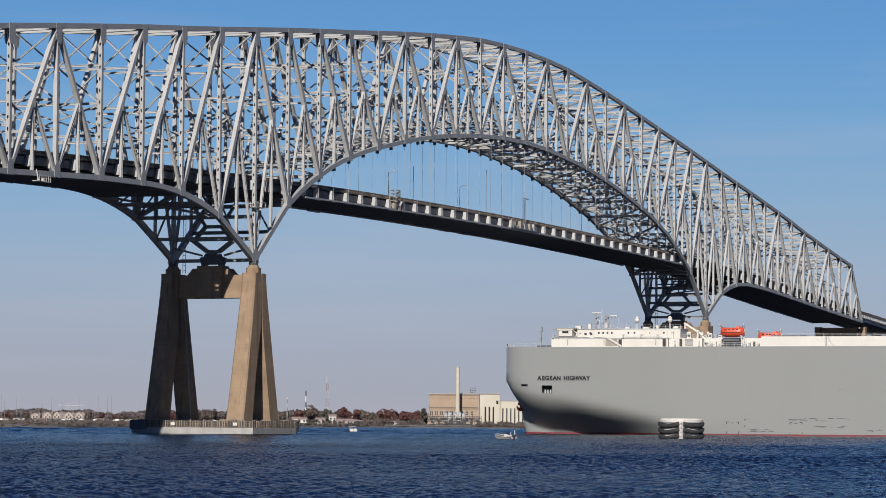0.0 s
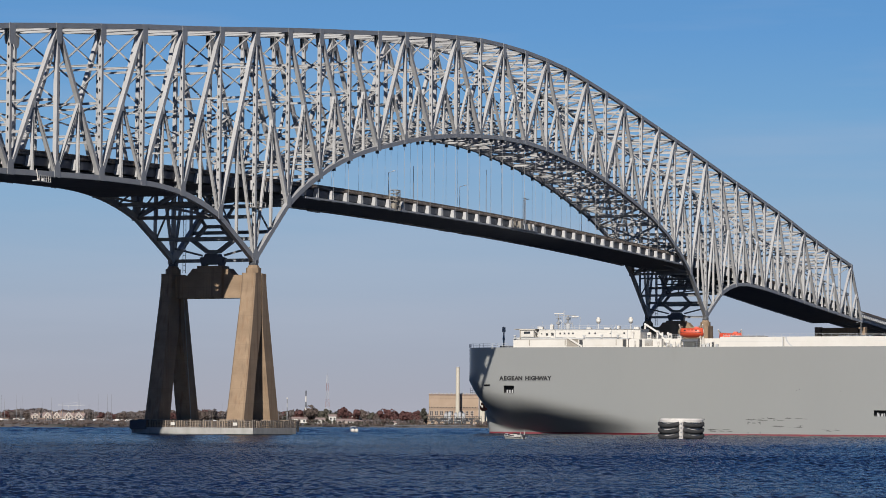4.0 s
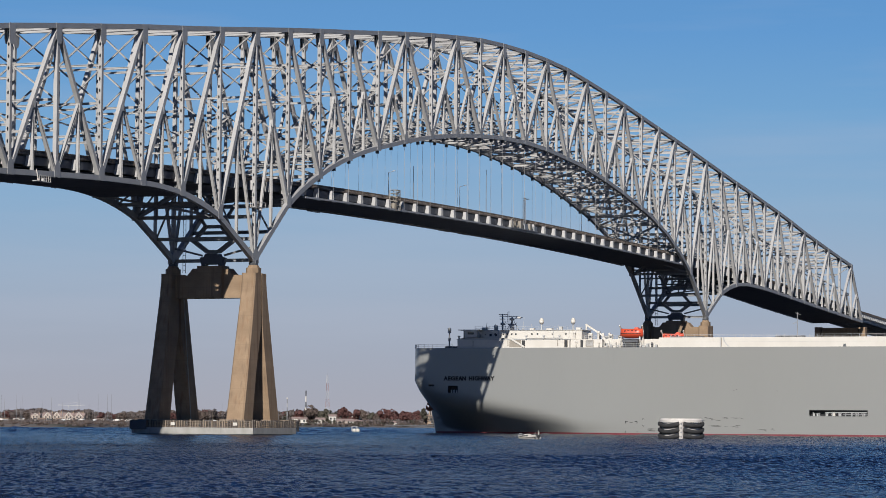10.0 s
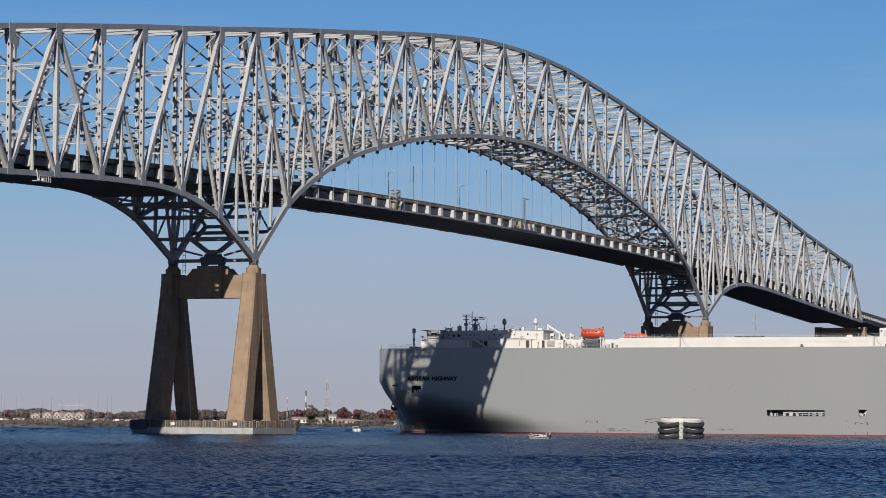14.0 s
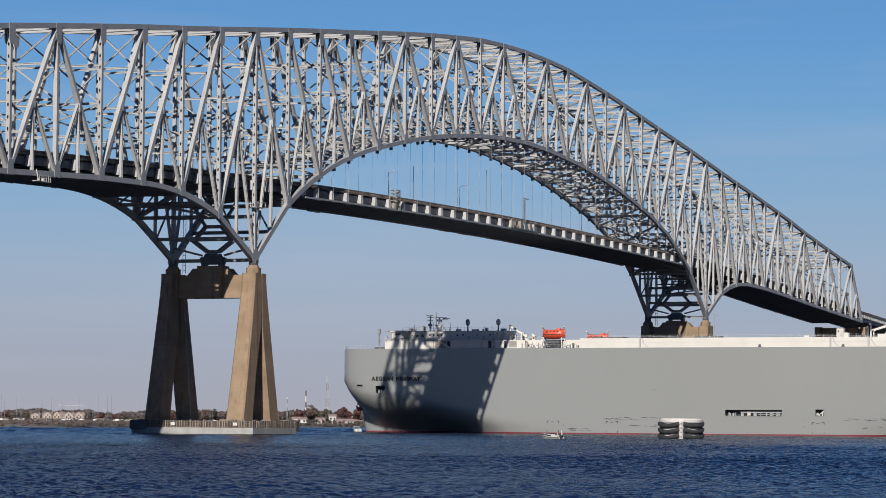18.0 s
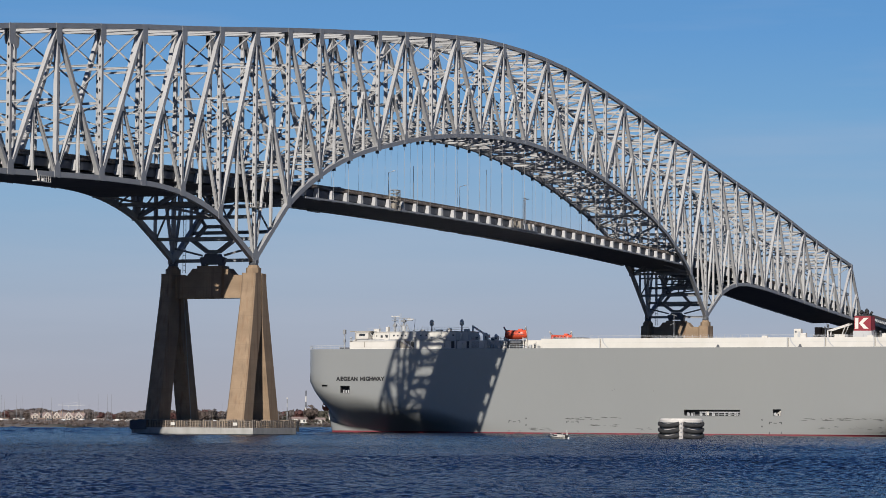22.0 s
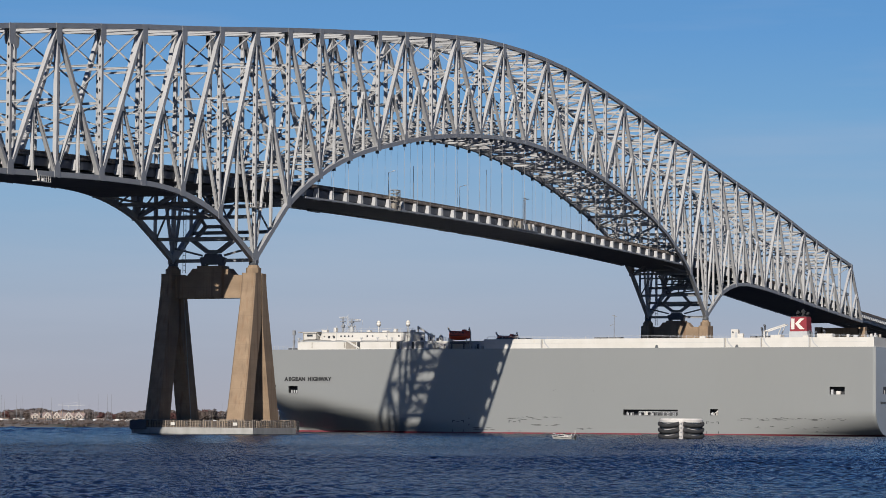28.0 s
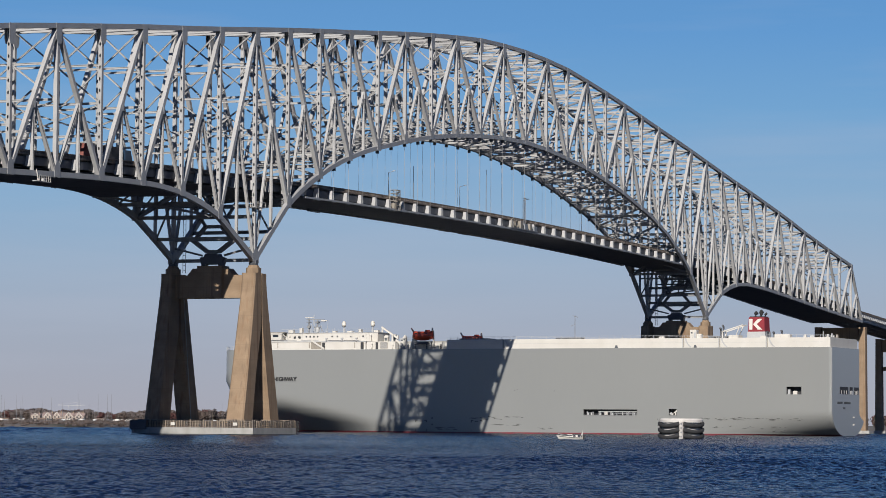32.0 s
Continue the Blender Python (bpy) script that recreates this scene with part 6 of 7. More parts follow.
for k in range(420):
    f = rs.uniform(at(-20), at(330))
    d0 = 1500 if f * 1500 < -190 else 1700
    d = edge(f * d0) + rs.uniform(4, 120)
    plant(f * d, edge(f * d) + rs.uniform(4, 70), rs.uniform(0.25, 0.8), rs.choice((1, 3, 3, 1)), rs.uniform(0.5, 2.2))
for k in range(330):
    f = rs.uniform(at(500), at(960))
    u = f * 2765
    d = edge(u) + rs.uniform(5, 22)
    plant(u, d, rs.uniform(1.0, 2.4), rs.choice((1, 3, 1, 2)), rs.uniform(1.2, 2.6))
for k in range(110):
    f = rs.uniform(at(945), 0.152)
    d = rs.uniform(2850, 3200)
    plant(along(f, d), d, rs.uniform(9, 15), rs.choice((0, 1, 2, 3)))
for name, mat, data, lab in zip(("russet_woodland", "brown_woodland", "olive_woodland", "bare_woodland"), HAZED_LEAVES, woods,
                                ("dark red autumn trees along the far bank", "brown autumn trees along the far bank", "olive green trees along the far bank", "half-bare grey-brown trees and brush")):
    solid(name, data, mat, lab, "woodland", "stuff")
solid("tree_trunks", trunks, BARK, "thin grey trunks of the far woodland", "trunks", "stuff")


def tree(bearing, d, h, r, kind):
    """A single round-crowned tree with a forked trunk."""
    u = along(at(bearing), d)
    lab = ("dark russet autumn tree on the far bank", "brown autumn tree on the far bank", "dark olive green tree on the far bank", "half-bare grey-brown tree on the far bank")[kind]
    m = thing("tree", lab, "tree", shore_pose(u, d, ground_z(u, d) - 0.3), "single trees on the far bank")
    part("trunk", join(tube((0, 0, -0.5), (0, 0, h * 0.45), 0.03 * h, 0.02 * h, 7), tube((0, 0, h * 0.3), (r * 0.4, 0, h * 0.7), 0.018 * h, 0.008 * h, 6), tube((0, 0, h * 0.35), (-r * 0.4, r * 0.2, h * 0.7), 0.018 * h, 0.008 * h, 6)), BARK, m)
    v, f = [], []
    crown(v, f, (0, 0, 0), r, h, 620)
    part("crown", (v, f), HAZED_LEAVES[kind], m)


for bearing, top, wide, kind in ((550, 714, 27, 1), (530, 722, 16, 0), (519, 725, 13, 3), (572, 726, 13, 2), (584, 723, 16, 2), (606, 719, 18, 0), (618, 722, 15, 0), (633, 720, 17, 0), (644, 722, 13, 1), (658, 727, 15, 2),
                            (681, 717, 24, 0), (697, 719, 22, 0), (711, 725, 16, 0), (724, 723, 18, 0), (738, 724, 18, 0), (752, 716, 14, 2), (747, 726, 14, 1), (591, 728, 10, 3), (668, 730, 14, 1)):
    d = 2862 + rs.uniform(-8, 8)
    tree(bearing, d, (752.1 - top) * d / 5238 + 0.8, wide * 0.5 * d / 5238 * 1.12, kind)

# stones at the water's edge
sv, sf = [], []
for k in range(900):
    f = rs.uniform(-0.055, 0.16)
    d = edge(f * 1500 if f < -0.1 else f * 2700) + rs.uniform(0, 16)
    u = f * d
    s = rs.uniform(0.12, 0.38) if f < -0.06 else rs.uniform(0.2, 0.7)
    b = frustum((-s, s, -s, s, -0.5), (-s * 0.6, s * 0.5, -s * 0.6, s * 0.5, s))
    off = rs.uniform(2, 40) if f < -0.06 else rs.uniform(2, 15)
    p = shore(u, edge(u) + off, 0)
    z = ground_z(u, edge(u) + off) / 0.6 - 0.2
    i = len(sv)
    sv += [Vector(q) + p + Vector((0, 0, z * 0.6)) for q in b[0]]
    sf += [tuple(j + i for j in q) for q in b[1]]
solid("bank_stones", (sv, sf), RIPRAP, "grey-brown stones along the river bank", "stones", "stuff")


# ---- buildings on the shore ----
def gable_house(u, d, w, dep, h, ridge, wall, label, turn=0.0, bays=3):
    z = ground_z(u, d)
    b = thing("town_house", label, "house", shore_pose(u, d, z - 0.3, turn), "houses on the far bank")
    part("wall", box(-w / 2, w / 2, 0, dep, 0, h), wall, b)
    part("roof", prism([(-w / 2 - 0.4, -0.5, h), (-w / 2 - 0.4, dep + 0.5, h), (-w / 2 - 0.4, dep / 2, h + ridge)], (w + 0.8, 0, 0)), ROSY_ROOF, b)
    for k in range(bays):
        x = -w / 2 + w * (k + 0.5) / bays
        if bays == 1:
            part("gable", prism([(x - w * 0.32, -0.9, 0), (x + w * 0.32, -0.9, 0), (x + w * 0.32, -0.9, h), (x, -0.9, h + ridge * 1.1), (x - w * 0.32, -0.9, h)], (0, 0.9, 0)), wall, b)
            for bx in (-0.17, 0.17):
                for zz in (0.9, 3.1):
                    part("window", box(x + bx * w - 0.65, x + bx * w + 0.65, -0.98, -0.9, zz, zz + 1.4), WINDOW, b)
            part("attic_window", box(x - 0.5, x + 0.5, -0.98, -0.9, h + 0.6, h + 1.7), WINDOW, b)
            part("chimney", box(x + w * 0.3, x + w * 0.3 + 0.9, dep * 0.4, dep * 0.4 + 0.9, h + ridge * 0.4, h + ridge + 1.2), BRICK, b)
            for e in (-1, 1):
                part("side_window", box(x + e * w * 0.41 - 0.45, x + e * w * 0.41 + 0.45, -0.08, 0.0, 1.2, 3.0), WINDOW, b)
                part("verge", beam((x + e * w * 0.34, -1.0, h - 0.2), (x, -1.0, h + ridge * 1.15), 0.4, 0.3), WHITE, b)
        for zz in (1.2, 4.2):
            if zz + 1.5 < h:
                part("window", box(x - 0.8, x + 0.8, -1.0, -0.9, zz, zz + 1.5), WINDOW, b)
    return b


for bearing, w in ((66, 9.5), (88, 11.0), (104, 11.0), (125, 12.0), (143, 10.5)):
    gable_house(along(at(bearing), 2980), 2980, w, 10, 4.6 if bearing > 70 else 5.6, 3.7 if bearing > 70 else 1.6, SIDING, "pale pinkish town house with a gabled brown shingle roof", 0, 1)
for bearing, w, d, h, t in ((527, 8, 2850, 4.0, 8), (537, 9, 2845, 3.4, -6), (591, 7, 2838, 7.0, 4), (612, 16, 2836, 3.4, -4), (570, 9, 2842, 3.6, 10), (628, 8, 2834, 3.0, 0), (640, 10, 2832, 2.6, 0), (708, 11, 2790, 2.4, -3)):
    gable_house(along(at(bearing), d), d, w, 8, h, 1.9, rs.choice((SIDING, WHITE)), "small pale house with a low gabled roof", t, 2)
gable_house(along(at(638), 2880), 2880, 15, 10, 9.6, 1.2, WHITE, "long pale two storey building among trees", 4, 4)

MASTRED = material("faded_red_paint", (0.180, 0.100, 0.095), (0.230, 0.140, 0.132), 0.5, 0.7)
plant_d = 2920
brick_hall = thing("power_station", "tan brick power station hall with rows of windows", "building", shore_pose(along(0.0040, plant_d), plant_d, ground_z(0, plant_d) - 0.3))
part("hall", box(-24.5, 24.5, 0, 40, 0, 29.5), BRICK, brick_hall)
part("cornice", box(-24.8, 24.8, -0.3, 40.3, 29.5, 30.6), ROOF, brick_hall)
part("lower_hall", box(-25, 24.6, -12, 0, 0, 8.6), BRICK, brick_hall)
part("lower_roof", box(-25.3, 24.9, -12.3, -0.2, 8.6, 9.1), ROOF, brick_hall)
for k in range(12):
    part("roof_vent", box(-23 + 3.9 * k, -21.0 + 3.9 * k, 4, 6, 30.6, 31.4 + 0.5 * (k % 3)), GALV, brick_hall)
for k in range(30):
    part("roof_post", box(-24.2 + 1.66 * k, -23.8 + 1.66 * k, -0.3, 0.1, 30.6, 31.5 + 0.3 * (k * 7 % 3)), SIDING, brick_hall)
part("roof_rail", box(-24.5, 24.5, -0.25, -0.1, 31.3, 31.5), GALV, brick_hall)
# thin brick courses and clerestory lights
for z, h in ((26.6, 0.35), (16.6, 0.55), (15.7, 0.25)):
    part("string_course", box(-24.6, 24.6, -0.12, 0.0, z, z + h), ROOF, brick_hall)
for k in range(32):
    part("clerestory", box(-24 + 1.5 * k, -23.2 + 1.5 * k, -0.15, 0.0, 17.3, 18.1), WINDOW, brick_hall)
for k in range(9):
    x = -22.0 + 5.0 * k
    win = part("tall_window", box(x - 1.5, x + 1.5, -0.12, 0.0, 9.6, 14.2), SIDING, brick_hall, "pale framed window")
    for a in (-0.75, 0.75):
        for b in (10.9, 13.0):
            part("pane", box(x + a - 0.55, x + a + 0.55, -0.16, -0.12, b - 0.85, b + 0.85), WINDOW, win)
    part("lower_window", box(x - 1.2, x + 1.2, -12.12, -12.0, 4.5, 7.5), WINDOW, brick_hall)
part("lean_to", box(-29.0, -22.0, -16, -8, 0, 9.0), BRICK, brick_hall, "orange brick lean-to")
part("lean_to_roof", box(-29.4, -21.8, -16.4, -7.8, 9.0, 9.6), ROOF, brick_hall)
stack = thing("smoke_stack", "tall pale cream concrete smoke stack", "chimney", shore_pose(along(0.0053, plant_d - 14), plant_d - 14, 2.0))
part("shaft", tube((0, 0, -1), (0, 0, 56.8), 2.2, 1.75, 20), CREAM, stack)
part("lip", tube((0, 0, 56.8), (0, 0, 57.5), 1.88, 1.85, 20), PALE, stack)
for k, dx in enumerate((-9, -5.4, 0.6, 4.4, 8.2)):
    tank = thing("storage_silo", "pale grey steel silo before the power station", "silo", shore_pose(along(0.0045, 2880) + dx, 2880, 2.0), "silos")
    part("body", tube((0, 0, -0.5), (0, 0, 11.5 + (k % 2)), 1.6, 1.6, 14), PALE, tank)
    part("roof_cone", tube((0, 0, 11.5 + (k % 2)), (0, 0, 12.8 + (k % 2)), 1.65, 0.3, 14), GALV, tank)
rack = thing("pipe_rack", "dark steel pipe rack and conveyor frames", "pipe rack", shore_pose(along(0.0035, 2870), 2870, 1.5))
for k in range(27):
    part("post", box(-28 + 2.15 * k, -27.6 + 2.15 * k, 0, 0.4, -0.5, 8.6 + (k * 7 % 5) * 0.5), DARK, rack)
for z in (4.2, 5.6, 7.2, 8.6):
    part("beam", box(-28.5, 28.5, 0.05, 0.35, z, z + 0.5), DARK, rack)
for k in range(9):
    part("conveyor_gallery", box(-28 + 6.3 * k, -24.2 + 6.3 * k, -0.6, 1.4, 4.4 + 1.6 * (k % 2), 6.4 + 1.6 * (k % 2)), DARK, rack)
    part("hopper", frustum((-26 + 6.3 * k, -24.6 + 6.3 * k, -0.3, 1.0, 0.5), (-27 + 6.3 * k, -23.8 + 6.3 * k, -0.5, 1.2, 4.4)), DARK, rack)
for k in range(13):
    part("brace", beam((-28 + 4.3 * k, 0.2, 4.4), (-25.85 + 4.3 * k, 0.2, 8.6), 0.3, 0.3), DARK, rack)
    part("tank", tube((-27 + 4.2 * k, 1.2, 4.4 + (k % 3)), (-24.6 + 4.2 * k, 1.2, 4.4 + (k % 3)), 0.75, 0.75, 10), (DARK, GALV, ROOF)[k % 3], rack)
for k in range(16):
    part("yard_crate", box(-27 + 3.4 * k, -25.4 + 3.4 * k + 0.8 * (k % 2), -4, -2.5, -0.5, 1.4 + 0.5 * (k % 3)), (MASTRED, PALE, GALV, SIDING)[k % 4], rack)
pale_hall = thing("turbine_hall", "cream panelled turbine hall with tall dark slits", "building", shore_pose(along(0.0195, 2900), 2900, 1.5))
part("tower_block", box(-19.5, 0.0, 0, 40, -1, 31.0), CREAM, pale_hall)
part("parapet", box(-19.8, 0.3, -0.3, 40.3, 31.0, 31.5), ROOF, pale_hall)
for k in range(14):
    part("roof_vent", box(-18 + 1.3 * k, -17.3 + 1.3 * k, 10, 12, 31.5, 32.2 + 0.6 * (k * 5 % 4)), GALV, pale_hall)
part("low_block", box(0.0, 60.0, 4, 40, -1, 24.5), CREAM, pale_hall)
for k in range(3):
    part("window_slit", box(-14.8 + 3.9 * k, -13.2 + 3.9 * k, -0.08, 0.0, 3.0, 19.0), WINDOW, pale_hall)
for k in range(14):
    part("window_slit", box(2.6 + 3.9 * k, 3.8 + 3.9 * k, 3.92, 4.0, 3.0, 17.5), WINDOW, pale_hall)
part("low_parapet", box(-0.2, 60.2, 3.7, 40.3, 24.5, 24.9), ROOF, pale_hall)
part("louvre", box(-3.4, -1.4, -0.1, 0.0, 21.5, 25.0), WINDOW, pale_hall)


def lattice_mast(name, label, u, d, h, w, bands):
    m = thing(name, label, "mast", shore_pose(u, d, ground_z(u, d)), "masts")
    n = 12
    for e in range(3):
        g = 2 * math.pi * e / 3
        for k in range(n):
            r0, r1 = w * (1 - 0.75 * k / n), w * (1 - 0.75 * (k + 1) / n)
            part("leg", tube((r0 * math.cos(g), r0 * math.sin(g), h * k / n), (r1 * math.cos(g), r1 * math.sin(g), h * (k + 1) / n), 0.17, 0.17, 5), bands[k % len(bands)], m)
            g2 = g + 2 * math.pi / 3
            part("brace", tube((r0 * math.cos(g), r0 * math.sin(g), h * k / n), (r1 * math.cos(g2), r1 * math.sin(g2), h * (k + 1) / n), 0.1, 0.1, 4), bands[k % len(bands)], m)
    part("aerial", tube((0, 0, h * 0.97), (0, 0, h * 1.12), 0.12, 0.06, 5), GALV, m)
    return m


lattice_mast("radio_mast", "red and white lattice radio mast", along(-0.0388, 3100), 3100, 50, 3.4, (MASTRED, MASTRED, PALE, PALE))
small_stack = thing("striped_stack", "thin stack with dark red and white bands", "chimney", shore_pose(along(-0.0459, 2950), 2950, 3))
for k in range(6):
    part("band", tube((0, 0, -1 + 5.6 * k), (0, 0, -1 + 5.6 * (k + 1)), 0.62, 0.62, 12), (WHITE, UNDER)[k % 2], small_stack)
light_tower = thing("striped_beacon", "slim pale banded beacon tower", "beacon", shore_pose(along(-0.0522, 2850), 2850, 2))
for k in range(6):
    part("band", tube((0, 0, -0.5 + 4.2 * k), (0, 0, -0.5 + 4.2 * (k + 1)), 0.45, 0.4, 10), (PALE, GALV)[k % 2], light_tower)
part("lantern", ball((0, 0, 25.0), 0.8, 10, 6), WHITE, light_tower)
globe = thing("globe_tank", "small white spherical tank on a post", "tank", shore_pose(along(-0.0514, 2860), 2860, 2))
part("sphere", ball((0, 0, 9), 1.9, 12, 8), WHITE, globe)
part("post", tube((0, 0, -1), (0, 0, 8), 0.6, 0.5, 8), WHITE, globe)
crane = thing("harbour_crane", "distant white gantry crane behind the trees", "crane", shore_pose(along(-0.1245, 3480), 3480, 4))
part("boom", join(beam((-18, 0, 18.8), (14, 0, 18.2), 0.3, 0.34), beam((-18, 0, 19.2), (4, 0, 22.0), 0.12, 0.12), beam((4, 0, 22.0), (14, 0, 18.8), 0.12, 0.12)), PALE, crane)
part("tower", join(beam((5, 0, -8), (5, 0, 22.0), 0.45, 0.45), beam((-8, 0, -8), (-5, 0, 18.8), 0.35, 0.35)), PALE, crane)
for k in range(26):
    f = rs.choice((rs.uniform(-0.152, -0.108), rs.uniform(-0.152, -0.108), rs.uniform(-0.075, -0.052)))
    d = rs.uniform(2400, 2700)
    m = thing("flag_pole", "thin pale pole rising over the bank", "pole", shore_pose(along(f, d), d, ground_z(along(f, d), d)), "thin poles on the bank")
    part("shaft", tube((0, 0, -0.5), (0, 0, rs.uniform(12, 24)), 0.16, 0.1, 5), GALV, m)
for k in range(64):
    f = rs.uniform(-0.152, -0.052)
    d = rs.uniform(2150, 2350)
    c = thing("parked_car", rs.choice(("white parked car on the far bank road", "white parked car on the far bank road", "dark parked car on the far bank road", "pale grey parked car on the far bank road")), "car", shore_pose(along(f, d), d, ground_z(along(f, d), d), rs.uniform(-8, 8)), "parked cars")
    mt = WHITE if "white" in c["label"] else (DARK if "dark" in c["label"] else PALE)
    part("body", join(frustum((-2.2, 2.2, -0.85, 0.85, 0.3), (-2.15, 2.15, -0.8, 0.8, 0.9)), frustum((-1.4, 1.3, -0.75, 0.75, 0.9), (-0.9, 0.8, -0.65, 0.65, 1.45))), mt, c)
    for a in (-1.4, 1.4):
        part("wheel", tube((a, -0.9, 0.32), (a, 0.9, 0.32), 0.32, 0.32, 8), BLACK, c)
for f0, f1, lab in ((685, 748, "low dark timber jetty on thin piles"), (744, 836, "long dark timber wharf on close-set piles")):
    jetty = thing("timber_jetty", lab, "jetty", shore_pose(along(at((f0 + f1) / 2), 2738), 2738, 0), "jetties")
    half = along(at(784 + (f1 - f0) / 2), 2738)
    part("deck", box(-half, half, 0, 5, 1.5, 2.1), UNDER, jetty)
    n = int(half * (1.5 if f0 > 700 else 0.5))
    for k in range(n):
        q = -half + 2 * half * (k + 0.5) / n
        part("jetty_leg", box(q - 0.25, q + 0.25, -0.3, 0.3, -1.5, 2.1 + 0.6 * rs.random()), UNDER, jetty)
frame_top = thing("roof_frame", "dark steel frame on the power station roof", "steel frame", shore_pose(along(0.0105, plant_d + 10), plant_d + 10, ground_z(0, plant_d) + 30.3))
for a in (-3.5, -1.2, 1.2, 3.5):
    part("post", box(a * 0.8 - 0.2, a * 0.8 + 0.2, -0.2, 0.2, 0, 6.4), UNDER, frame_top)
for z in (1.6, 3.9, 6.1):
    part("beam", box(-3.0, 3.0, -0.2, 0.2, z, z + 0.4), UNDER, frame_top)
for k in range(9):
    hut = thing("riverside_shed", rs.choice(("low pale shed on the river bank", "low brown shed on the river bank")), "shed", shore_pose(along(-0.149 + 0.011 * k + rs.uniform(-0.003, 0.003), 2500), 2500, 2.4), "sheds")
    w = rs.uniform(5, 11)
    part("wall", box(-w / 2, w / 2, 0, 5, -0.5, 2.4), PALE if "pale" in hut["label"] else SIDING, hut)
    part("roof", prism([(-w / 2 - 0.3, -0.3, 2.4), (-w / 2 - 0.3, 5.3, 2.4), (-w / 2 - 0.3, 2.5, 3.6)], (w + 0.6, 0, 0)), ROOF, hut)

# ---- mooring dolphin and boats ----
DOLWHITE = material("weathered_white_paint", (0.36, 0.335, 0.310), (0.46, 0.435, 0.405), 0.8, 0.8, 0.0, 0.2, (1, 1, 1), 0.05, 0.0, (0.2700, 0.2430, 0.2160), 0.6, 0.7)
dol = thing("mooring_dolphin", "white capped mooring dolphin with sagging black rubber fenders", "dolphin", pose(-22.9, -111.4, WATER_Z, 0, 0, 17.2))
part("core", tube((0, 0, -1.5), (0, 0, 3.4), 4.2, 4.2, 28), DOLWHITE, dol, "white painted drum")
part("cap", join(tube((0, 0, 3.5), (0, 0, 4.0), 4.62, 4.62, 28), tube((0, 0, 4.0), (0, 0, 4.3), 4.62, 4.35, 28)), DOLWHITE, dol, "pale weathered cap")
for z in (0.75, 1.95, 3.2):
    for q in range(4):
        arc = []
        for k in range(19):
            g = math.pi * (1 + q / 2) + 0.10 + 1.40 * k / 18
            arc.append((4.42 * math.cos(g), 4.42 * math.sin(g), z - 0.5 * math.sin(math.pi * k / 18) ** 0.9))
        part("rubber_fender", sweep(arc, [0.40 + 0.14 * abs(k / 9 - 1) for k in range(19)], 10), BLACK, dol, "sagging black fender", True)
for q in (0, 2):
    g = math.pi * q / 2
    c, e = math.cos(g), math.sin(g)
    post = part("fender_post", tube((4.6 * c, 4.6 * e, -0.5), (4.6 * c, 4.6 * e, 3.6), 0.45, 0.45, 8), DOLWHITE, dol, "white post with chain shackles")
    for k in range(4):
        part("shackle", ball((5.0 * c, 5.0 * e, 0.5 + 0.9 * k), 0.2, 8, 5), GALVAN, post)


whole_part = part


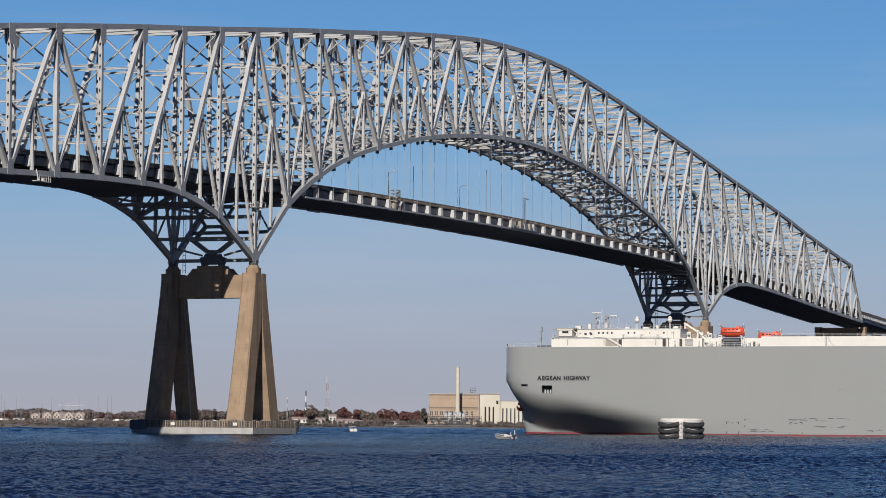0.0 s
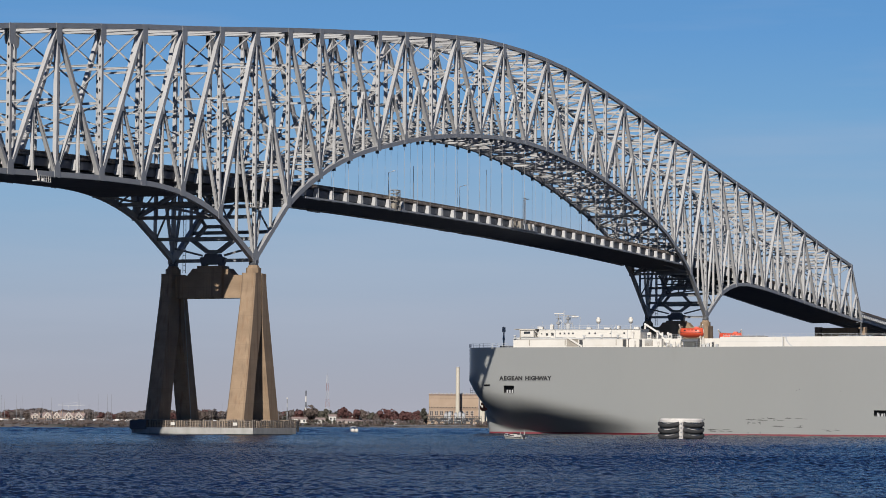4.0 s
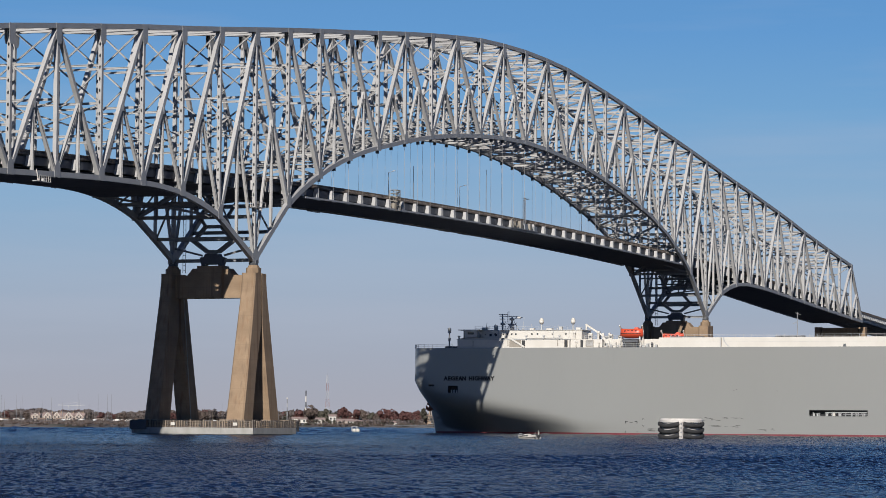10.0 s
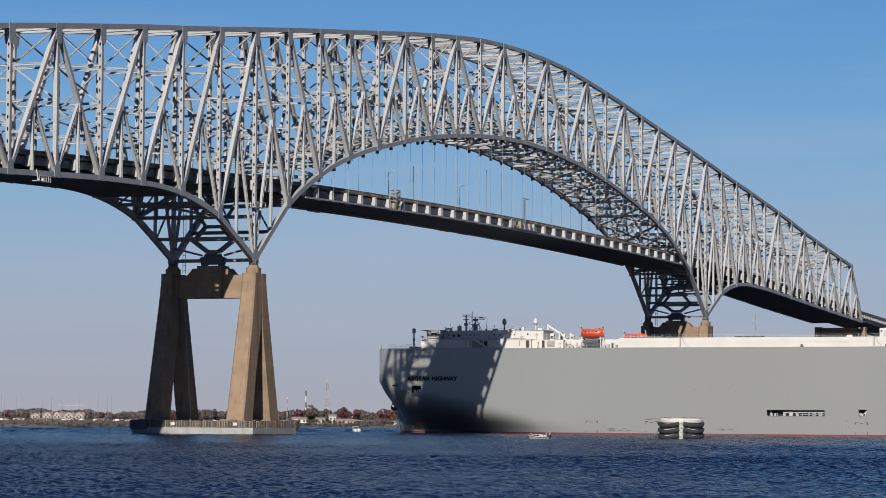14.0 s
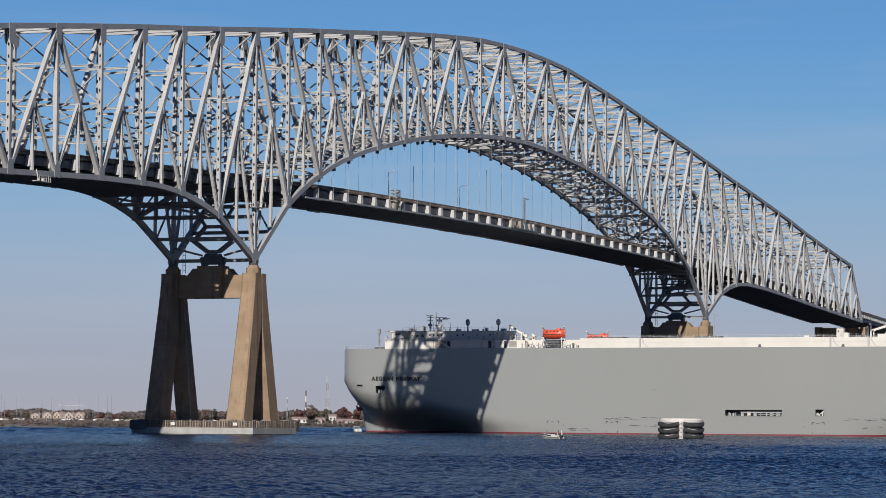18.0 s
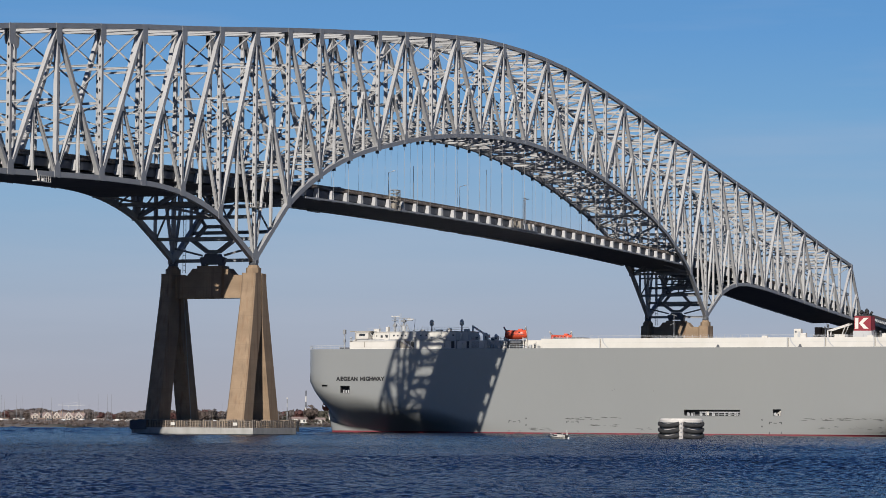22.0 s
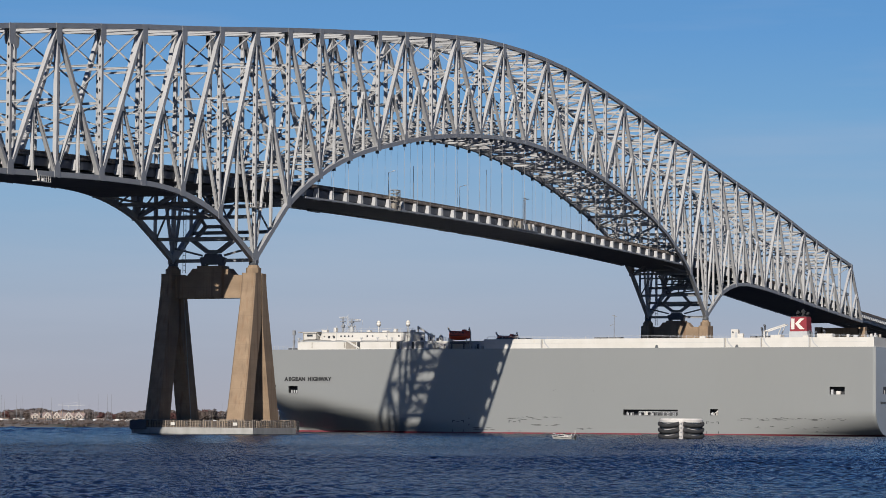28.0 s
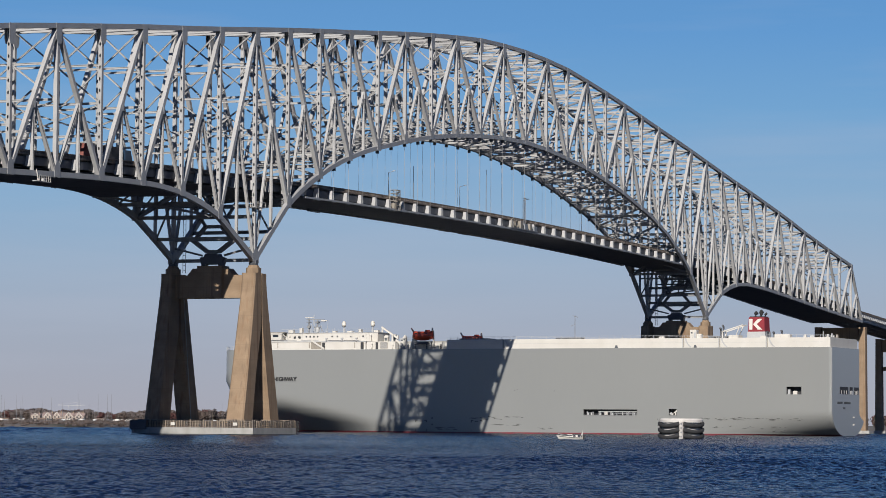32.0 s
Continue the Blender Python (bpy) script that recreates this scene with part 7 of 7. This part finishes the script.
def motor_boat(label, place, twin=False):
    """A small motor boat with a raked bow, a low cabin and a stern arch, bow along +y."""
    b = thing("motor_boat", label, "boat", place, "small boats")

    def part(name, data, mat, parent, label="", soft=False):
        small = [(p[0] * 0.82, p[1] * 0.72, p[2] * 0.86) for p in data[0]]
        return whole_part(name, (small, data[1]), mat, parent, label, soft)

    rows = []
    for k in range(13):
        u = k / 12
        w = 1.05 * (1 - max(0.0, (u - 0.35) / 0.65) ** 2.4)
        sheer = 0.5 + 0.5 * u ** 1.8
        y0, rake = 6.2 * u - 3.1, 0.75 * u ** 3
        rows.append([(-w, y0 + rake, sheer), (-w * 0.92, y0 + 0.6 * rake, sheer * 0.55), (-w * 0.8, y0 + 0.2 * rake, 0.08), (0, y0 - 0.1 * u, -0.3 + 0.35 * u ** 3), (w * 0.8, y0 + 0.2 * rake, 0.08), (w * 0.92, y0 + 0.6 * rake, sheer * 0.55), (w, y0 + rake, sheer)])
    v, f = skin(rows, lambda j, k: True)
    part("hull", (v, [q[::-1] for q in f] + [(0, 1, 2, 3, 4, 5, 6)]), WHITE, b, "white hull", True)
    for e in (0, 6):
        line = [Vector(r[e]).lerp(Vector(r[1 if e == 0 else 5]), 0.55) * 1.0 for r in rows[:12]]
        part("sheer_stripe", sweep([tuple(p + Vector((-0.03 if e == 0 else 0.03, 0, 0))) for p in line], [0.06] * 12, 5), LETTER, b, "dark stripe along the side")
    part("deck", ([r[0] for r in rows] + [r[6] for r in rows], [(k, 13 + k, 14 + k, k + 1) for k in range(12)]), PALE, b)
    part("cabin", frustum((-0.72, 0.72, -0.6, 2.0, 0.6), (-0.55, 0.55, -0.3, 0.9, 1.12)), WHITE, b)
    part("cabin_window", frustum((-0.70, 0.70, -0.4, 1.72, 0.76), (-0.61, 0.61, -0.32, 1.25, 0.98)), WINDOW, b, "dark cabin windows")
    part("windscreen", prism([(-0.66, 0.35, 1.02), (0.66, 0.35, 1.02), (0.5, -0.15, 1.42), (-0.5, -0.15, 1.42)], (0, 0.05, 0)), WINDOW, b)
    part("cockpit", box(-0.75, 0.75, -2.7, -0.7, 0.44, 0.56), DARK, b, "dark open cockpit")
    for e in (-1, 1):
        part("arch_post", tube((e * 0.8, -2.5, 0.5), (e * 0.7, -2.9, 1.5), 0.07, 0.06, 6), WHITE, b)
        part("bow_rail", tube((e * 0.9, 0.9, 0.75), (e * 0.15, 3.4, 1.35), 0.035, 0.035, 5), PALE, b)
        part("seat", box(e * 0.45 - 0.28, e * 0.45 + 0.28, -1.7, -1.2, 0.5, 0.95), WHITE, b)
    if twin:
        for e in (-0.75, 0.75):
            part("outboard_motor", join(ball((e, -3.5, 0.75), 0.75, 10, 7), box(e - 0.18, e + 0.18, -3.6, -3.2, -0.4, 0.3)), WHITE, b, "white outboard motor")
        part("canopy", join(box(-1.1, 1.1, -0.9, 1.4, 2.2, 2.32), *[tube((x, y, 0.6), (x, y, 2.2), 0.06, 0.06, 6) for x in (-1.0, 1.0) for y in (-0.8, 1.3)]), PALE, b, "pale canopy on four poles")
    else:
        part("outboard_motor", join(box(-0.25, 0.25, -3.55, -3.1, 0.25, 0.95), box(-0.1, 0.1, -3.45, -3.15, -0.4, 0.3)), BLACK, b)
    part("stern_pole", tube((0.3, -3.0, 0.4), (0.3, -3.1, 2.0), 0.08, 0.06, 6), WHITE, b, "white pole at the stern")
    return b


boat_a = motor_boat("small white motor boat with twin white outboard motors", pose(262, 86, WATER_Z), True)
boat_b = motor_boat("white motor boat with a low windscreen on the water", pose(-100, -110, WATER_Z))


def motions():
    """Keys all that moves."""
    # the chop runs down the wind, towards the near bank
    walk(water, [(t, pose(*(ax * (-0.55 * t)))) for t in (0.0, 16.0, 32.0)])
    walk(ship, [(t, ship_pose(t)) for t in (0.0, 5.0, 10.0, 15.0, 20.0, 25.0, 32.0)])
    # small boats: seconds, metres to the right of the view's axis, turn from broadside
    walk(boat_b, [(t, shore_pose(u, 562, WATER_Z, 90 - a)) for t, u, a in ((0, 12.0, 45), (6, 14.7, 43), (14, 18.6, 40), (19, 21.4, 50), (23, 22.3, 55), (28, 23.2, 32), (31, 24.1, 6), (32, 24.5, 2))])
    walk(boat_a, [(t, shore_pose(u, 975, WATER_Z, a)) for t, u, a in ((0, -29.4, 12), (10, -28.7, 14), (20, -27.9, 16), (32, -27.0, 18))])
    # road traffic: seconds and the place along the deck
    walk(suv, [(t, road_pose(x, 6.0)) for t, x in ((0, -480), (8, -280), (16, -87), (22, 62), (24, 111), (28, 209), (32, 308))])
    walk(van, [(t, road_pose(x, 15.0, True)) for t, x in ((0, 660), (8, 500), (16, 335), (25.5, 139.4), (28, 88.5), (32, 5))])
    walk(lorry, [(t, road_pose(x, 6.0)) for t, x in ((0, -540), (10, -415), (20, -280), (27, -160), (29.6, -104.2), (32, -51.8))])


motions()
